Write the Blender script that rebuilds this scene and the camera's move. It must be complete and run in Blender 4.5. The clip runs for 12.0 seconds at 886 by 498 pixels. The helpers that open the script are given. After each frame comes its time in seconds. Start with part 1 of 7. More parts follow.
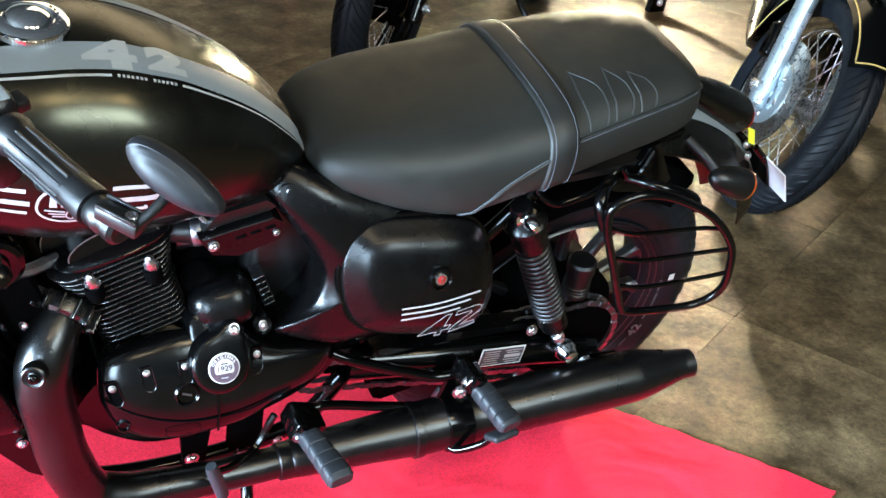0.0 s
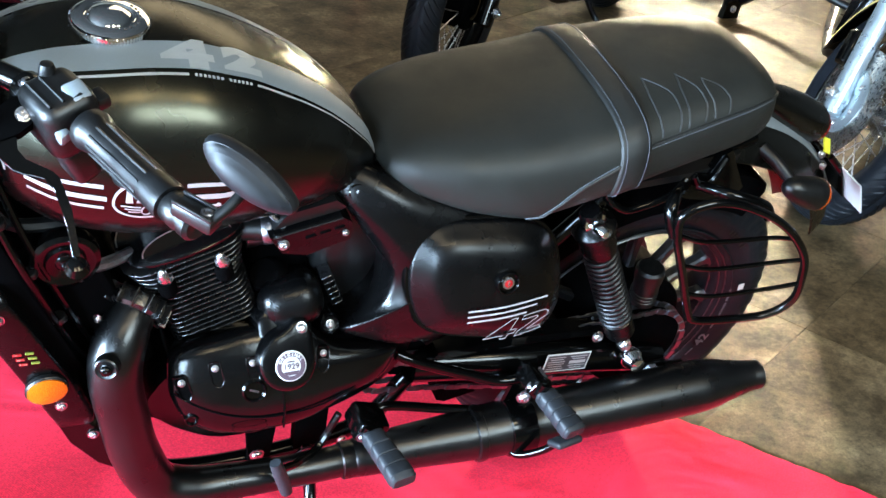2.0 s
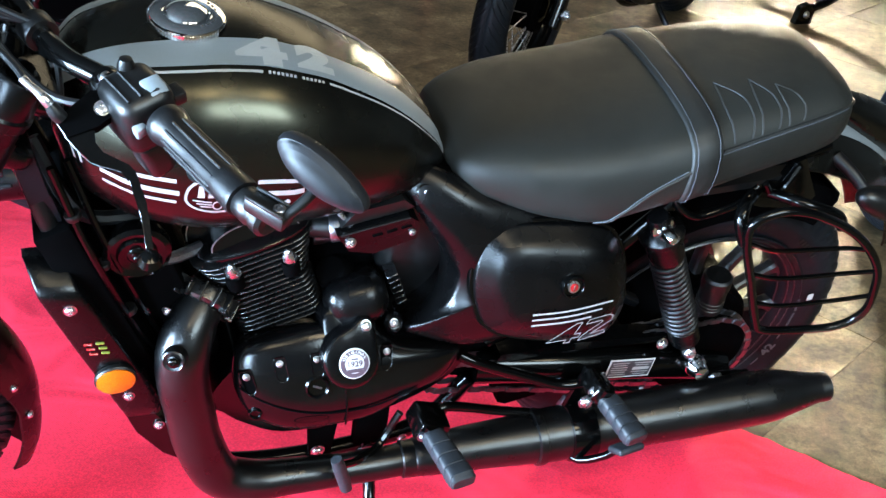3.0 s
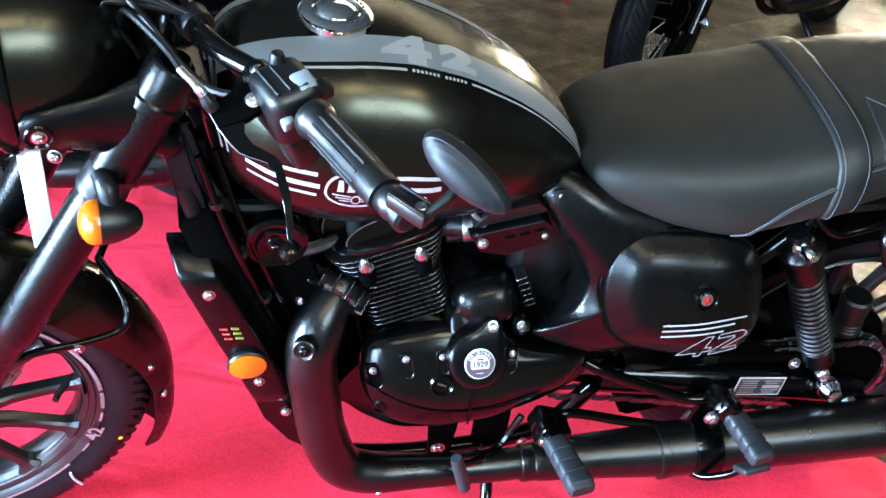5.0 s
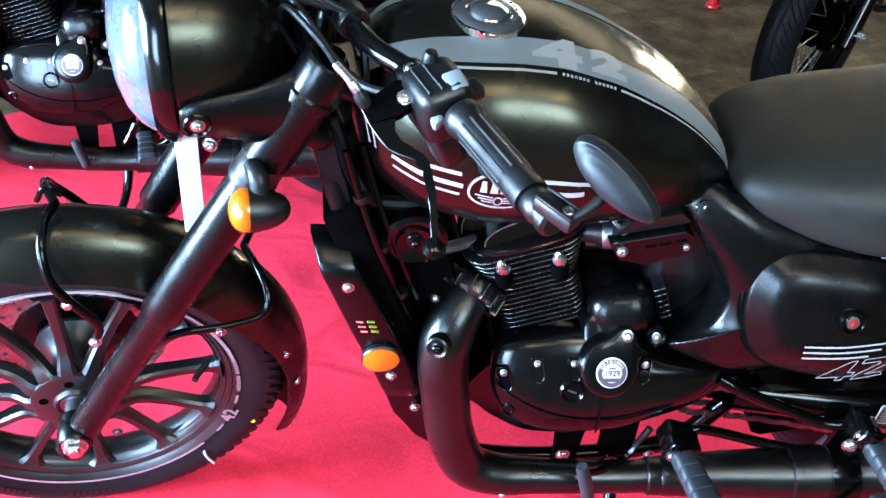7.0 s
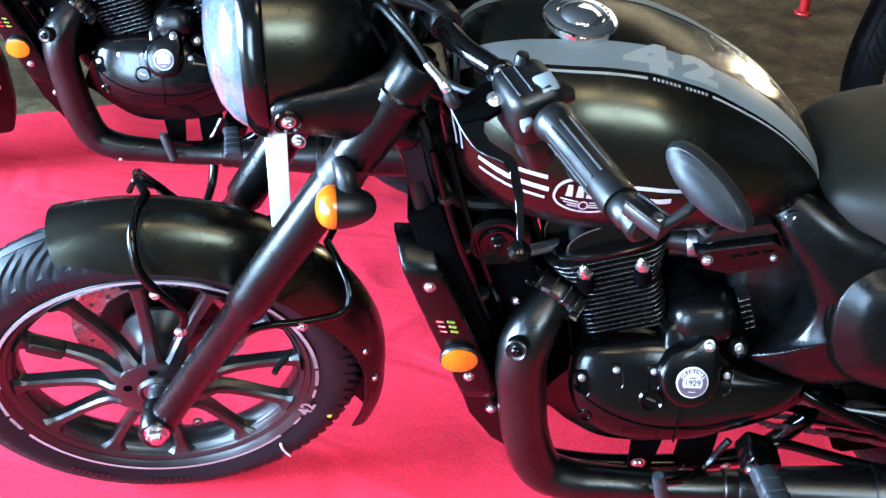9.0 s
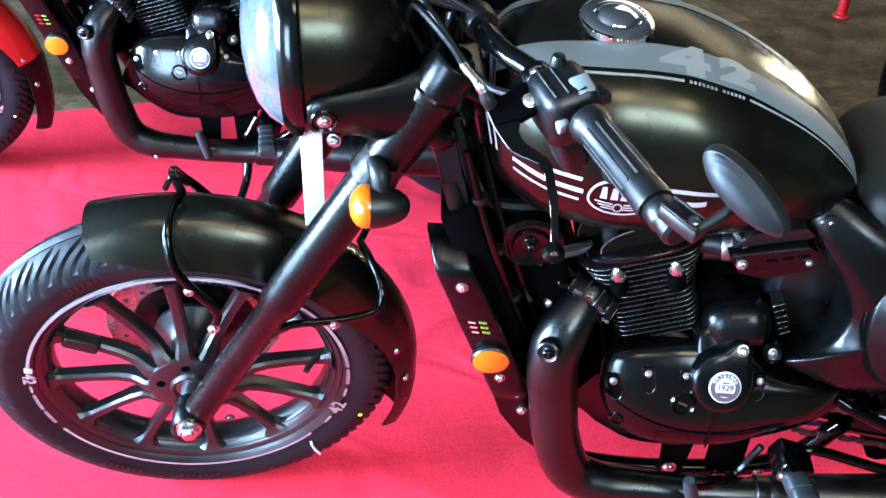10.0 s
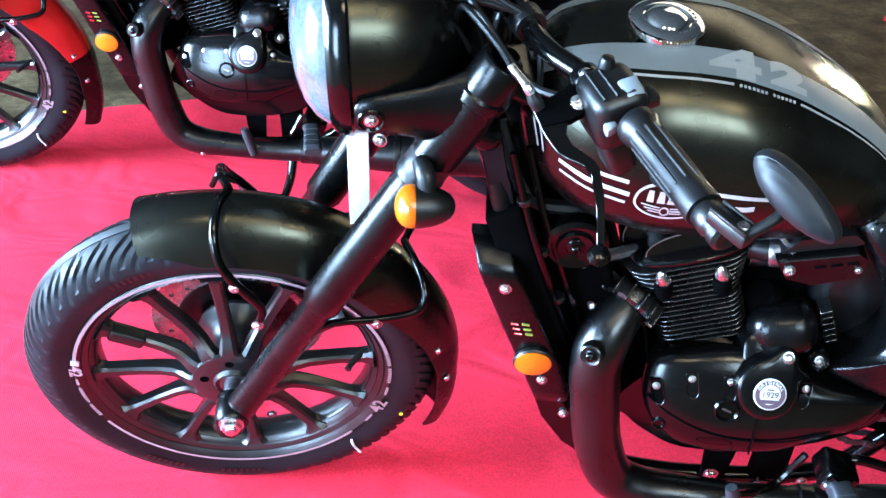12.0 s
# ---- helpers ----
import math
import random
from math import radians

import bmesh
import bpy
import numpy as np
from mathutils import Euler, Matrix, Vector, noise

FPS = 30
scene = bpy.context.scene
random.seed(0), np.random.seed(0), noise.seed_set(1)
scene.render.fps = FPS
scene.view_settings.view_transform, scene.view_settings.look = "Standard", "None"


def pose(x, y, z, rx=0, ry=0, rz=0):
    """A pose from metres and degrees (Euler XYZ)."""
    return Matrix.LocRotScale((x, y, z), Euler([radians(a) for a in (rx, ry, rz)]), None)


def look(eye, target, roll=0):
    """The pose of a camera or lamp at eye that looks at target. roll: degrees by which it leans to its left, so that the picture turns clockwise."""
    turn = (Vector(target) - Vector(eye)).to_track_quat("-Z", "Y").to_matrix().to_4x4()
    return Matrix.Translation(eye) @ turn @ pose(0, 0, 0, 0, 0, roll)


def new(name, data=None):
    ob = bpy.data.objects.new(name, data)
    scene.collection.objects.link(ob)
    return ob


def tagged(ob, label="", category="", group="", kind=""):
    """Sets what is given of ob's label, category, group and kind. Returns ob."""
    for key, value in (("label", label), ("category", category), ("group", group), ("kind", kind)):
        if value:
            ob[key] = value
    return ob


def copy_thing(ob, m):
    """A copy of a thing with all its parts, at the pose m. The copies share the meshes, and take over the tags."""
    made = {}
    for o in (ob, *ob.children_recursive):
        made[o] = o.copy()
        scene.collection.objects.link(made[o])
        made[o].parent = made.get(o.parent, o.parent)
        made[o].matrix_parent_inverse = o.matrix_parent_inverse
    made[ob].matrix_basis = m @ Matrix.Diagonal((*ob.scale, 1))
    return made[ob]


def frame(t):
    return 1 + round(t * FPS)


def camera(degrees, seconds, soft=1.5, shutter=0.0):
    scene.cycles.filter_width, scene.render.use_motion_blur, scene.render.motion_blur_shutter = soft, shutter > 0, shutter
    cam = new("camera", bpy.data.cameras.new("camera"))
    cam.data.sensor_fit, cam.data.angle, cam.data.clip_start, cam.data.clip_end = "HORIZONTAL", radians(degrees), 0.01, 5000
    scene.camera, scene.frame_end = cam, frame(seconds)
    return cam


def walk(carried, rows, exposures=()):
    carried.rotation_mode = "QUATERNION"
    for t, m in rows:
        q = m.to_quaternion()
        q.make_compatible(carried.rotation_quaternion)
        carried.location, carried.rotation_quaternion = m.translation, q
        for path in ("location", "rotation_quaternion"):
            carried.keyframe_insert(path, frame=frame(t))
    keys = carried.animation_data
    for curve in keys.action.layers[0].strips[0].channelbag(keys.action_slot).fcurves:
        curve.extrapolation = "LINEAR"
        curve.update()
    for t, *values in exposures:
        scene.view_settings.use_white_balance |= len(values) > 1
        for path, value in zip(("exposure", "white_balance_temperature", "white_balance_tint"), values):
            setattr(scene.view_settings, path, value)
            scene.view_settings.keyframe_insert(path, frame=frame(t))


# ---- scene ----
# camera: seconds, eye, way ahead, way up
cam = camera(43.99, 12.0)
PATH = [
    (0.0, 0.3628, -1.4057, 1.2983, 0.4492, 0.7494, -0.4864, 0.1443, 0.4764, 0.8673),
    (0.5, 0.3628, -1.4055, 1.2985, 0.4462, 0.7513, -0.4862, 0.1435, 0.4762, 0.8675),
    (1.0, 0.3611, -1.4060, 1.2981, 0.4347, 0.7581, -0.4861, 0.1386, 0.4771, 0.8679),
    (1.5, 0.3594, -1.4043, 1.2971, 0.4212, 0.7649, -0.4875, 0.1326, 0.4798, 0.8673),
    (2.0, 0.3574, -1.4039, 1.2965, 0.3980, 0.7762, -0.4890, 0.1223, 0.4834, 0.8668),
    (2.5, 0.3547, -1.4018, 1.2957, 0.3740, 0.7867, -0.4911, 0.1105, 0.4879, 0.8659),
    (3.0, 0.3507, -1.3997, 1.2950, 0.3479, 0.7973, -0.4933, 0.0984, 0.4922, 0.8649),
    (5.0, 0.3359, -1.3940, 1.2934, 0.2447, 0.8298, -0.5016, 0.0488, 0.5061, 0.8611),
    (5.5, 0.3331, -1.3938, 1.2931, 0.2186, 0.8360, -0.5033, 0.0362, 0.5084, 0.8603),
    (6.0, 0.3278, -1.3921, 1.2923, 0.1863, 0.8428, -0.5050, 0.0201, 0.5106, 0.8596),
    (6.5, 0.3236, -1.3919, 1.2924, 0.1564, 0.8474, -0.5075, 0.0058, 0.5130, 0.8584),
    (7.0, 0.3209, -1.3926, 1.2922, 0.1322, 0.8508, -0.5085, -0.0062, 0.5137, 0.8579),
    (9.0, 0.3093, -1.3928, 1.2912, 0.0660, 0.8566, -0.5117, -0.0382, 0.5146, 0.8566),
    (9.5, 0.3084, -1.3929, 1.2910, 0.0516, 0.8572, -0.5123, -0.0452, 0.5145, 0.8563),
    (10.0, 0.3065, -1.3929, 1.2913, 0.0381, 0.8574, -0.5132, -0.0515, 0.5145, 0.8559),
    (10.5, 0.3063, -1.3917, 1.2901, 0.0235, 0.8577, -0.5136, -0.0585, 0.5141, 0.8558),
    (11.0, 0.3044, -1.3917, 1.2902, 0.0162, 0.8575, -0.5142, -0.0615, 0.5142, 0.8555),
    (11.5, 0.3033, -1.3914, 1.2904, 0.0067, 0.8573, -0.5148, -0.0659, 0.5141, 0.8552),
    (12.0, 0.3018, -1.3918, 1.2916, 0.0015, 0.8568, -0.5157, -0.0676, 0.5146, 0.8547),
]


def held(ex, ey, ez, fx, fy, fz, ux, uy, uz):
    back, up = -Vector((fx, fy, fz)).normalized(), Vector((ux, uy, uz))
    right = up.cross(back).normalized()
    up = back.cross(right)
    m = Matrix((right, up, back)).transposed().to_4x4()
    m.translation = (ex, ey, ez)
    return m


walk(cam, [(t, held(*v)) for t, *v in PATH], [(0.0, 0.0, 7500, 11), (2.0, 0.0, 7200, 11), (5.0, 0.0, 6700, 10), (7.0, 0.0, 6500, 10), (12.0, 0.0, 6500, 10)])

# daylight outside the shop windows
world = bpy.data.worlds.new("world")
scene.world = world
world.use_nodes = True
wn = world.node_tree.nodes
sky = wn.new("ShaderNodeTexSky")
sky.sky_type, sky.sun_disc = "NISHITA", False
sky.sun_elevation, sky.sun_rotation = radians(30), radians(203)
world.node_tree.links.new(sky.outputs[0], wn["Background"].inputs[0])
wn["Background"].inputs[1].default_value = 0.08


def lamp(name, m, sx, sy, watts, colour, spread=180):
    data = bpy.data.lights.new(name, "AREA")
    data.shape, data.size, data.size_y, data.energy, data.color = "RECTANGLE", sx, sy, watts, colour
    data.spread = radians(spread)
    ob = new(name, data)
    ob.matrix_world = m
    return ob


ROOM = (-4.2, 7.5, -3.5, 7.0, 3.3)  # x0, x1, y0, y1, height
DAY = (0.46, 0.72, 1.05)
WARM = (1.0, 0.87, 0.62)
# daylight in the glass front and in the high side window
lamp("window_light", pose(-4.05, -1.05, 1.0, 90, 0, -90), 2.2, 1.8, 3100, DAY)
lamp("window_light", pose(-2.2, -3.36, 1.08, 90, 0, 0), 1.3, 1.9, 430, DAY)
lamp("window_light", pose(1.85, -3.36, 2.25, 90, 0, 0), 1.5, 0.9, 150, (0.62, 0.84, 1.0))
# one large warm light field in the ceiling beyond the machines
FIELD = pose(2.8, 3.4, 3.24, 0, 0, -22)
FIELD_SIZE = (2.6, 2.6)
lamp("ceiling_light", FIELD, *FIELD_SIZE, 67, WARM)
# one small high window in the north-east corner, whose low light the wire-wheeled machine shades
lamp("window_light", look((6.95, 6.86, 2.25), (1.90, -0.05, 0.0)), 0.50, 0.36, 24, (1.0, 0.88, 0.66), 19)
# square warm panels over the customers' side
PANELS = [(2.3, -2.8), (1.1, -2.8), (-0.1, -2.8)]
for px_, py_ in PANELS:
    lamp("ceiling_light", pose(px_, py_, 3.25), 0.6, 0.6, 27, WARM)


# ---- materials ----
def material(name, colour, rough=0.5, metal=0.0, grain=0.0, grain_scale=300.0, stain=0.0, stain_scale=12.0, bump=0.0, bump_scale=400.0, coat=0.0, spec=0.5, tint=None):
    """A principled surface with fine grain, larger stains and relief, in metres."""
    m = bpy.data.materials.new(name)
    m.use_nodes = True
    n, l = m.node_tree.nodes, m.node_tree.links
    b = n["Principled BSDF"]
    b.inputs["Base Color"].default_value = (*colour, 1)
    b.inputs["Roughness"].default_value = rough
    b.inputs["Metallic"].default_value = metal
    b.inputs["Coat Weight"].default_value = coat
    b.inputs["Coat Roughness"].default_value = 0.12
    b.inputs["Specular IOR Level"].default_value = spec
    at = n.new("ShaderNodeTexCoord").outputs["Object"]

    def cloud(scale, detail=3.0):
        t = n.new("ShaderNodeTexNoise")
        t.inputs["Scale"].default_value, t.inputs["Detail"].default_value = scale, detail
        l.new(at, t.inputs["Vector"])
        return t.outputs["Fac"]

    def spread(fac, low, high):
        r = n.new("ShaderNodeMapRange")
        r.inputs["From Min"].default_value, r.inputs["From Max"].default_value = 0.3, 0.7
        r.inputs["To Min"].default_value, r.inputs["To Max"].default_value = low, high
        l.new(fac, r.inputs["Value"])
        return r.outputs[0]

    if grain or stain:
        mix = n.new("ShaderNodeMix")
        mix.data_type = "RGBA"
        big = cloud(stain_scale)
        l.new(spread(big, 0.0, 1.0), mix.inputs["Factor"])
        low = tuple(c * (1 - stain) for c in colour)
        high = tint or tuple(min(1.0, c * (1 + stain)) for c in colour)
        mix.inputs["A"].default_value, mix.inputs["B"].default_value = (*low, 1), (*high, 1)
        hsv = n.new("ShaderNodeHueSaturation")
        l.new(mix.outputs["Result"], hsv.inputs["Color"])
        l.new(spread(cloud(grain_scale), 1 - grain, 1 + grain), hsv.inputs["Value"])
        l.new(hsv.outputs[0], b.inputs["Base Color"])
        l.new(spread(cloud(stain_scale * 3.1), rough * 0.85, min(1.0, rough * 1.18)), b.inputs["Roughness"])
    if bump:
        k = n.new("ShaderNodeBump")
        k.inputs["Strength"].default_value, k.inputs["Distance"].default_value = bump, 0.001
        l.new(cloud(bump_scale, 2.0), k.inputs["Height"])
        l.new(k.outputs[0], b.inputs["Normal"])
    return m


PAINT = material("satin_black_paint", (0.0012, 0.0012, 0.0013), 0.255, 0.0, 0.06, 900, 0.12, 6, 0.02, 1500, spec=0.50)
PAINT.node_tree.nodes["Principled BSDF"].inputs["Specular Tint"].default_value = (1.0, 0.95, 0.70, 1)
PAINT_RED = material("red_paint", (0.42, 0.012, 0.010), 0.16, 0.0, 0.05, 900, 0.1, 6, coat=0.6)
MATT = material("matt_black_paint", (0.0010, 0.0010, 0.0011), 0.27, 0.0, 0.1, 700, 0.2, 9, 0.06, 1800, spec=0.25)
GLOSS = material("gloss_black_enamel", (0.0008, 0.0008, 0.0008), 0.14, 0.0, 0.1, 500, 0.2, 15, coat=0.05, spec=0.25)
ENGINE = material("black_cast_engine_paint", (0.0010, 0.0010, 0.0011), 0.18, 0.0, 0.12, 600, 0.25, 14, 0.04, 1600, spec=0.34)
FIN = material("black_fin_casting", (0.0010, 0.0010, 0.0011), 0.28, 0.0, 0.15, 500, 0.3, 20, 0.03, 900, spec=0.75)
EXHAUST = material("black_exhaust_coating", (0.0010, 0.0010, 0.0011), 0.30, 0.0, 0.1, 500, 0.25, 8, 0.05, 1200, spec=0.50)
CORE = material("dark_radiator_core", (0.0010, 0.0010, 0.0011), 0.80, 0.0, 0.1, 600, 0.2, 20, 0.1, 900, spec=0.01)
PLASTIC = material("black_plastic", (0.0020, 0.0020, 0.0021), 0.38, 0.0, 0.1, 600, 0.15, 20, 0.1, 1500, spec=0.45)
RUBBER = material("black_rubber", (0.0032, 0.0033, 0.0036), 0.40, 0.0, 0.15, 500, 0.3, 15, 0.2, 900, spec=0.34)
PEG = material("grey_peg_rubber", (0.0095, 0.0112, 0.0140), 0.55, 0.0, 0.2, 400, 0.25, 40, 0.3, 700, spec=0.4)
TYRE = material("tyre_rubber", (0.0060, 0.0072, 0.0092), 0.45, 0.0, 0.15, 400, 0.3, 9, 0.15, 700, spec=0.13)
ALLOY = material("satin_black_wheel_paint", (0.0050, 0.0053, 0.0062), 0.33, 0.0, 0.1, 700, 0.2, 12, 0.05, 1500, spec=0.60)
SHELL = material("dull_black_mirror_shell", (0.0052, 0.0058, 0.0070), 0.50, 0.0, 0.1, 600, 0.15, 20, 0.1, 1500, spec=0.30)
LEATHER = material("black_seat_leather", (0.0118, 0.0122, 0.0106), 0.50, 0.0, 0.12, 700, 0.12, 7, 0.30, 900, spec=0.30)
LEATHER_RIB = material("black_strap_leather", (0.0098, 0.0102, 0.0095), 0.50, 0.0, 0.12, 700, 0.12, 7, 0.25, 900, spec=0.40)
THREAD = material("grey_thread", (0.075, 0.082, 0.095), 0.7, 0.0, 0.2, 1500, 0.1, 60)
DULL_THREAD = material("dull_grey_thread", (0.055, 0.06, 0.07), 0.7, 0.0, 0.2, 1500, 0.1, 60)
GREY = material("grey_tank_band", (0.20, 0.23, 0.25), 0.32, 0.2, 0.05, 900, 0.06, 8, spec=0.6)
SILVER = material("silver_lettering", (0.40, 0.40, 0.41), 0.35, 0.3, 0.05, 800, 0.05, 30)
PALE = material("pale_band_lettering", (0.34, 0.355, 0.36), 0.35, 0.2, 0.05, 800, 0.05, 30)
WHITE = material("white_print", (0.50, 0.50, 0.50), 0.45, 0.0, 0.04, 800, 0.06, 30)
ROSE = material("pale_rim_print", (0.27, 0.215, 0.245), 0.4, 0.0, 0.1, 600, 0.1, 30)
DARKPRINT = material("dark_print", (0.03, 0.03, 0.035), 0.4, 0.0, 0.1, 800, 0.1, 30)
CHROME = material("chrome", (0.82, 0.82, 0.83), 0.06, 1.0, 0.04, 400, 0.06, 30)
STEEL = material("zinc_steel", (0.58, 0.57, 0.59), 0.28, 1.0, 0.1, 500, 0.2, 60, 0.1, 900)
BOLT = material("grey_zinc_bolt", (0.42, 0.41, 0.42), 0.36, 1.0, 0.15, 500, 0.3, 60, 0.08, 900)
DARKSTEEL = material("dark_steel", (0.22, 0.22, 0.24), 0.35, 1.0, 0.2, 500, 0.3, 60, 0.1, 900)
AMBER = material("amber_reflector", (0.46, 0.092, 0.003), 0.20, 0.0, 0.12, 300, 0.12, 60, 0.5, 350, coat=0.5)
AMBER.node_tree.nodes["Principled BSDF"].inputs["Subsurface Weight"].default_value = 0.0
ORANGE = material("orange_lens", (0.40, 0.06, 0.005), 0.15, 0.0, 0.12, 300, 0.12, 60, coat=0.6)
REDLENS = material("red_lens", (0.35, 0.01, 0.012), 0.12, 0.0, 0.1, 300, 0.1, 60, coat=0.6)
REDKEY = material("red_key_ring", (0.32, 0.01, 0.012), 0.3, 0.0, 0.1, 300, 0.1, 60)
YELLOW = material("yellow_tag", (0.75, 0.72, 0.05), 0.5, 0.0, 0.1, 300, 0.1, 60)
OLIVE = material("olive_tag", (0.16, 0.18, 0.02), 0.5, 0.0, 0.1, 300, 0.1, 60)
DISC = material("brake_disc_steel", (0.45, 0.44, 0.43), 0.28, 1.0, 0.2, 500, 0.2, 40)
FORK_SILVER = material("silver_fork_alloy", (0.52, 0.60, 0.64), 0.30, 0.85, 0.08, 500, 0.1, 20)
GOLD = material("gold_pinstripe", (0.60, 0.40, 0.14), 0.35, 0.4, 0.1, 500, 0.1, 40)
GLASS = material("headlight_glass", (0.075, 0.090, 0.105), 0.09, 0.0, 0.15, 200, 0.3, 25, 0.6, 60, coat=0.2, spec=0.5)
CARPET = material("red_carpet", (0.78, 0.024, 0.052), 0.95, 0.0, 0.22, 330, 0.08, 5.0, spec=0.1)
# one plaster in two tones: light level put into the colour, bright and dimmed
WALL_LIT = material("lit_cream_plaster", (0.24, 0.21, 0.16), 0.8, 0.0, 0.05, 80, 0.08, 1.2, 0.2, 120)
WALL = material("dimmed_warm_plaster", (0.055, 0.048, 0.040), 0.8, 0.0, 0.05, 80, 0.08, 1.2, 0.2, 120)
CEIL = material("dark_ceiling", (0.028, 0.026, 0.022), 0.85, 0.0, 0.04, 80, 0.05, 1.0)
GROUT = material("floor_joint", (0.060, 0.048, 0.035), 0.7, 0.0, 0.1, 200, 0.2, 4)
FRAME_ALU = material("window_frame_alloy", (0.45, 0.45, 0.46), 0.35, 0.8, 0.05, 200, 0.1, 4)
POLE_RED = material("red_stand_enamel", (0.45, 0.01, 0.015), 0.25, 0.0, 0.05, 300, 0.1, 10)


def ribbed(m, scale, depth):
    """Fine woven ribs across a carpet."""
    n, l = m.node_tree.nodes, m.node_tree.links
    w = n.new("ShaderNodeTexWave")
    w.inputs["Scale"].default_value, w.inputs["Distortion"].default_value = scale, 1.2
    w.inputs["Detail"].default_value, w.inputs["Detail Scale"].default_value = 2.0, 3.0
    turn = n.new("ShaderNodeMapping")
    turn.inputs["Rotation"].default_value = (0, 0, radians(-28))
    tc = n.new("ShaderNodeTexCoord")
    l.new(tc.outputs["Object"], turn.inputs["Vector"])
    l.new(turn.outputs[0], w.inputs["Vector"])
    fuzz = n.new("ShaderNodeTexNoise")
    fuzz.inputs["Scale"].default_value, fuzz.inputs["Detail"].default_value = 420, 3
    l.new(tc.outputs["Object"], fuzz.inputs["Vector"])
    add = n.new("ShaderNodeMath")
    l.new(w.outputs["Fac"], add.inputs[0])
    l.new(fuzz.outputs["Fac"], add.inputs[1])
    k = n.new("ShaderNodeBump")
    k.inputs["Strength"].default_value, k.inputs["Distance"].default_value = depth, 0.002
    l.new(add.outputs[0], k.inputs["Height"])
    # soft waves where the sheet does not lie flat
    wave = n.new("ShaderNodeTexNoise")
    wave.inputs["Scale"].default_value, wave.inputs["Detail"].default_value, wave.inputs["Distortion"].default_value = 4.5, 2.5, 0.8
    lay = n.new("ShaderNodeMapping")
    lay.inputs["Rotation"].default_value, lay.inputs["Scale"].default_value = (0, 0, radians(40)), (0.8, 1.3, 1.0)
    l.new(tc.outputs["Object"], lay.inputs["Vector"])
    l.new(lay.outputs[0], wave.inputs["Vector"])
    soft_ = n.new("ShaderNodeBump")
    soft_.inputs["Strength"].default_value, soft_.inputs["Distance"].default_value = 0.55, 0.028
    l.new(wave.outputs["Fac"], soft_.inputs["Height"])
    l.new(soft_.outputs[0], k.inputs["Normal"])
    l.new(k.outputs[0], n["Principled BSDF"].inputs["Normal"])
    n["Principled BSDF"].inputs["Sheen Weight"].default_value = 0.06
    n["Principled BSDF"].inputs["Sheen Tint"].default_value = (1, 0.25, 0.35, 1)


ribbed(CARPET, 95.0, 0.10)


def stone_tile():
    """Brown stone-look vinyl: mottled at two scales, each tile a little different, a satin wear layer."""
    m = material("brown_stone_vinyl", (0.17, 0.125, 0.085), 0.58, coat=0.0, spec=0.14)
    n, l = m.node_tree.nodes, m.node_tree.links
    b = n["Principled BSDF"]
    geo = n.new("ShaderNodeNewGeometry").outputs["Position"]
    info = n.new("ShaderNodeObjectInfo").outputs["Random"]
    shift = n.new("ShaderNodeVectorMath")
    shift.operation = "MULTIPLY_ADD"
    shift.inputs[1].default_value = (1, 1, 1)
    l.new(geo, shift.inputs[0])
    comb = n.new("ShaderNodeCombineXYZ")
    mul = n.new("ShaderNodeMath")
    mul.operation = "MULTIPLY"
    mul.inputs[1].default_value = 37.0
    l.new(info, mul.inputs[0])
    l.new(mul.outputs[0], comb.inputs[2])
    l.new(comb.outputs[0], shift.inputs[2])

    def cloud(scale, detail, rough=0.6):
        t = n.new("ShaderNodeTexNoise")
        t.inputs["Scale"].default_value, t.inputs["Detail"].default_value, t.inputs["Roughness"].default_value = scale, detail, rough
        l.new(shift.outputs[0], t.inputs["Vector"])
        return t.outputs["Fac"]

    ramp = n.new("ShaderNodeValToRGB")
    e = ramp.color_ramp.elements
    e[0].position, e[0].color = 0.36, (0.034, 0.023, 0.012, 1)
    e[1].position, e[1].color = 0.66, (0.150, 0.108, 0.060, 1)
    mid = ramp.color_ramp.elements.new(0.5)
    mid.color = (0.078, 0.054, 0.029, 1)
    l.new(cloud(6.5, 9, 0.72), ramp.inputs[0])
    fleck = n.new("ShaderNodeValToRGB")
    fleck.color_ramp.elements[0].position, fleck.color_ramp.elements[0].color = 0.36, (0.45, 0.45, 0.45, 1)
    fleck.color_ramp.elements[1].position, fleck.color_ramp.elements[1].color = 0.64, (1.75, 1.75, 1.75, 1)
    l.new(cloud(60, 10, 0.9), fleck.inputs[0])
    mix = n.new("ShaderNodeMix")
    mix.data_type, mix.blend_type = "RGBA", "MULTIPLY"
    mix.inputs["Factor"].default_value = 1.0
    l.new(ramp.outputs[0], mix.inputs["A"])
    l.new(fleck.outputs[0], mix.inputs["B"])
    tone = n.new("ShaderNodeMapRange")
    tone.inputs["To Min"].default_value, tone.inputs["To Max"].default_value = 0.85, 1.15
    l.new(info, tone.inputs["Value"])
    hsv = n.new("ShaderNodeHueSaturation")
    l.new(mix.outputs["Result"], hsv.inputs["Color"])
    l.new(tone.outputs[0], hsv.inputs["Value"])
    l.new(hsv.outputs[0], b.inputs["Base Color"])
    k = n.new("ShaderNodeBump")
    k.inputs["Strength"].default_value, k.inputs["Distance"].default_value = 0.10, 0.001
    l.new(cloud(60, 5), k.inputs["Height"])
    l.new(k.outputs[0], b.inputs["Normal"])
    return m


STONE = stone_tile()


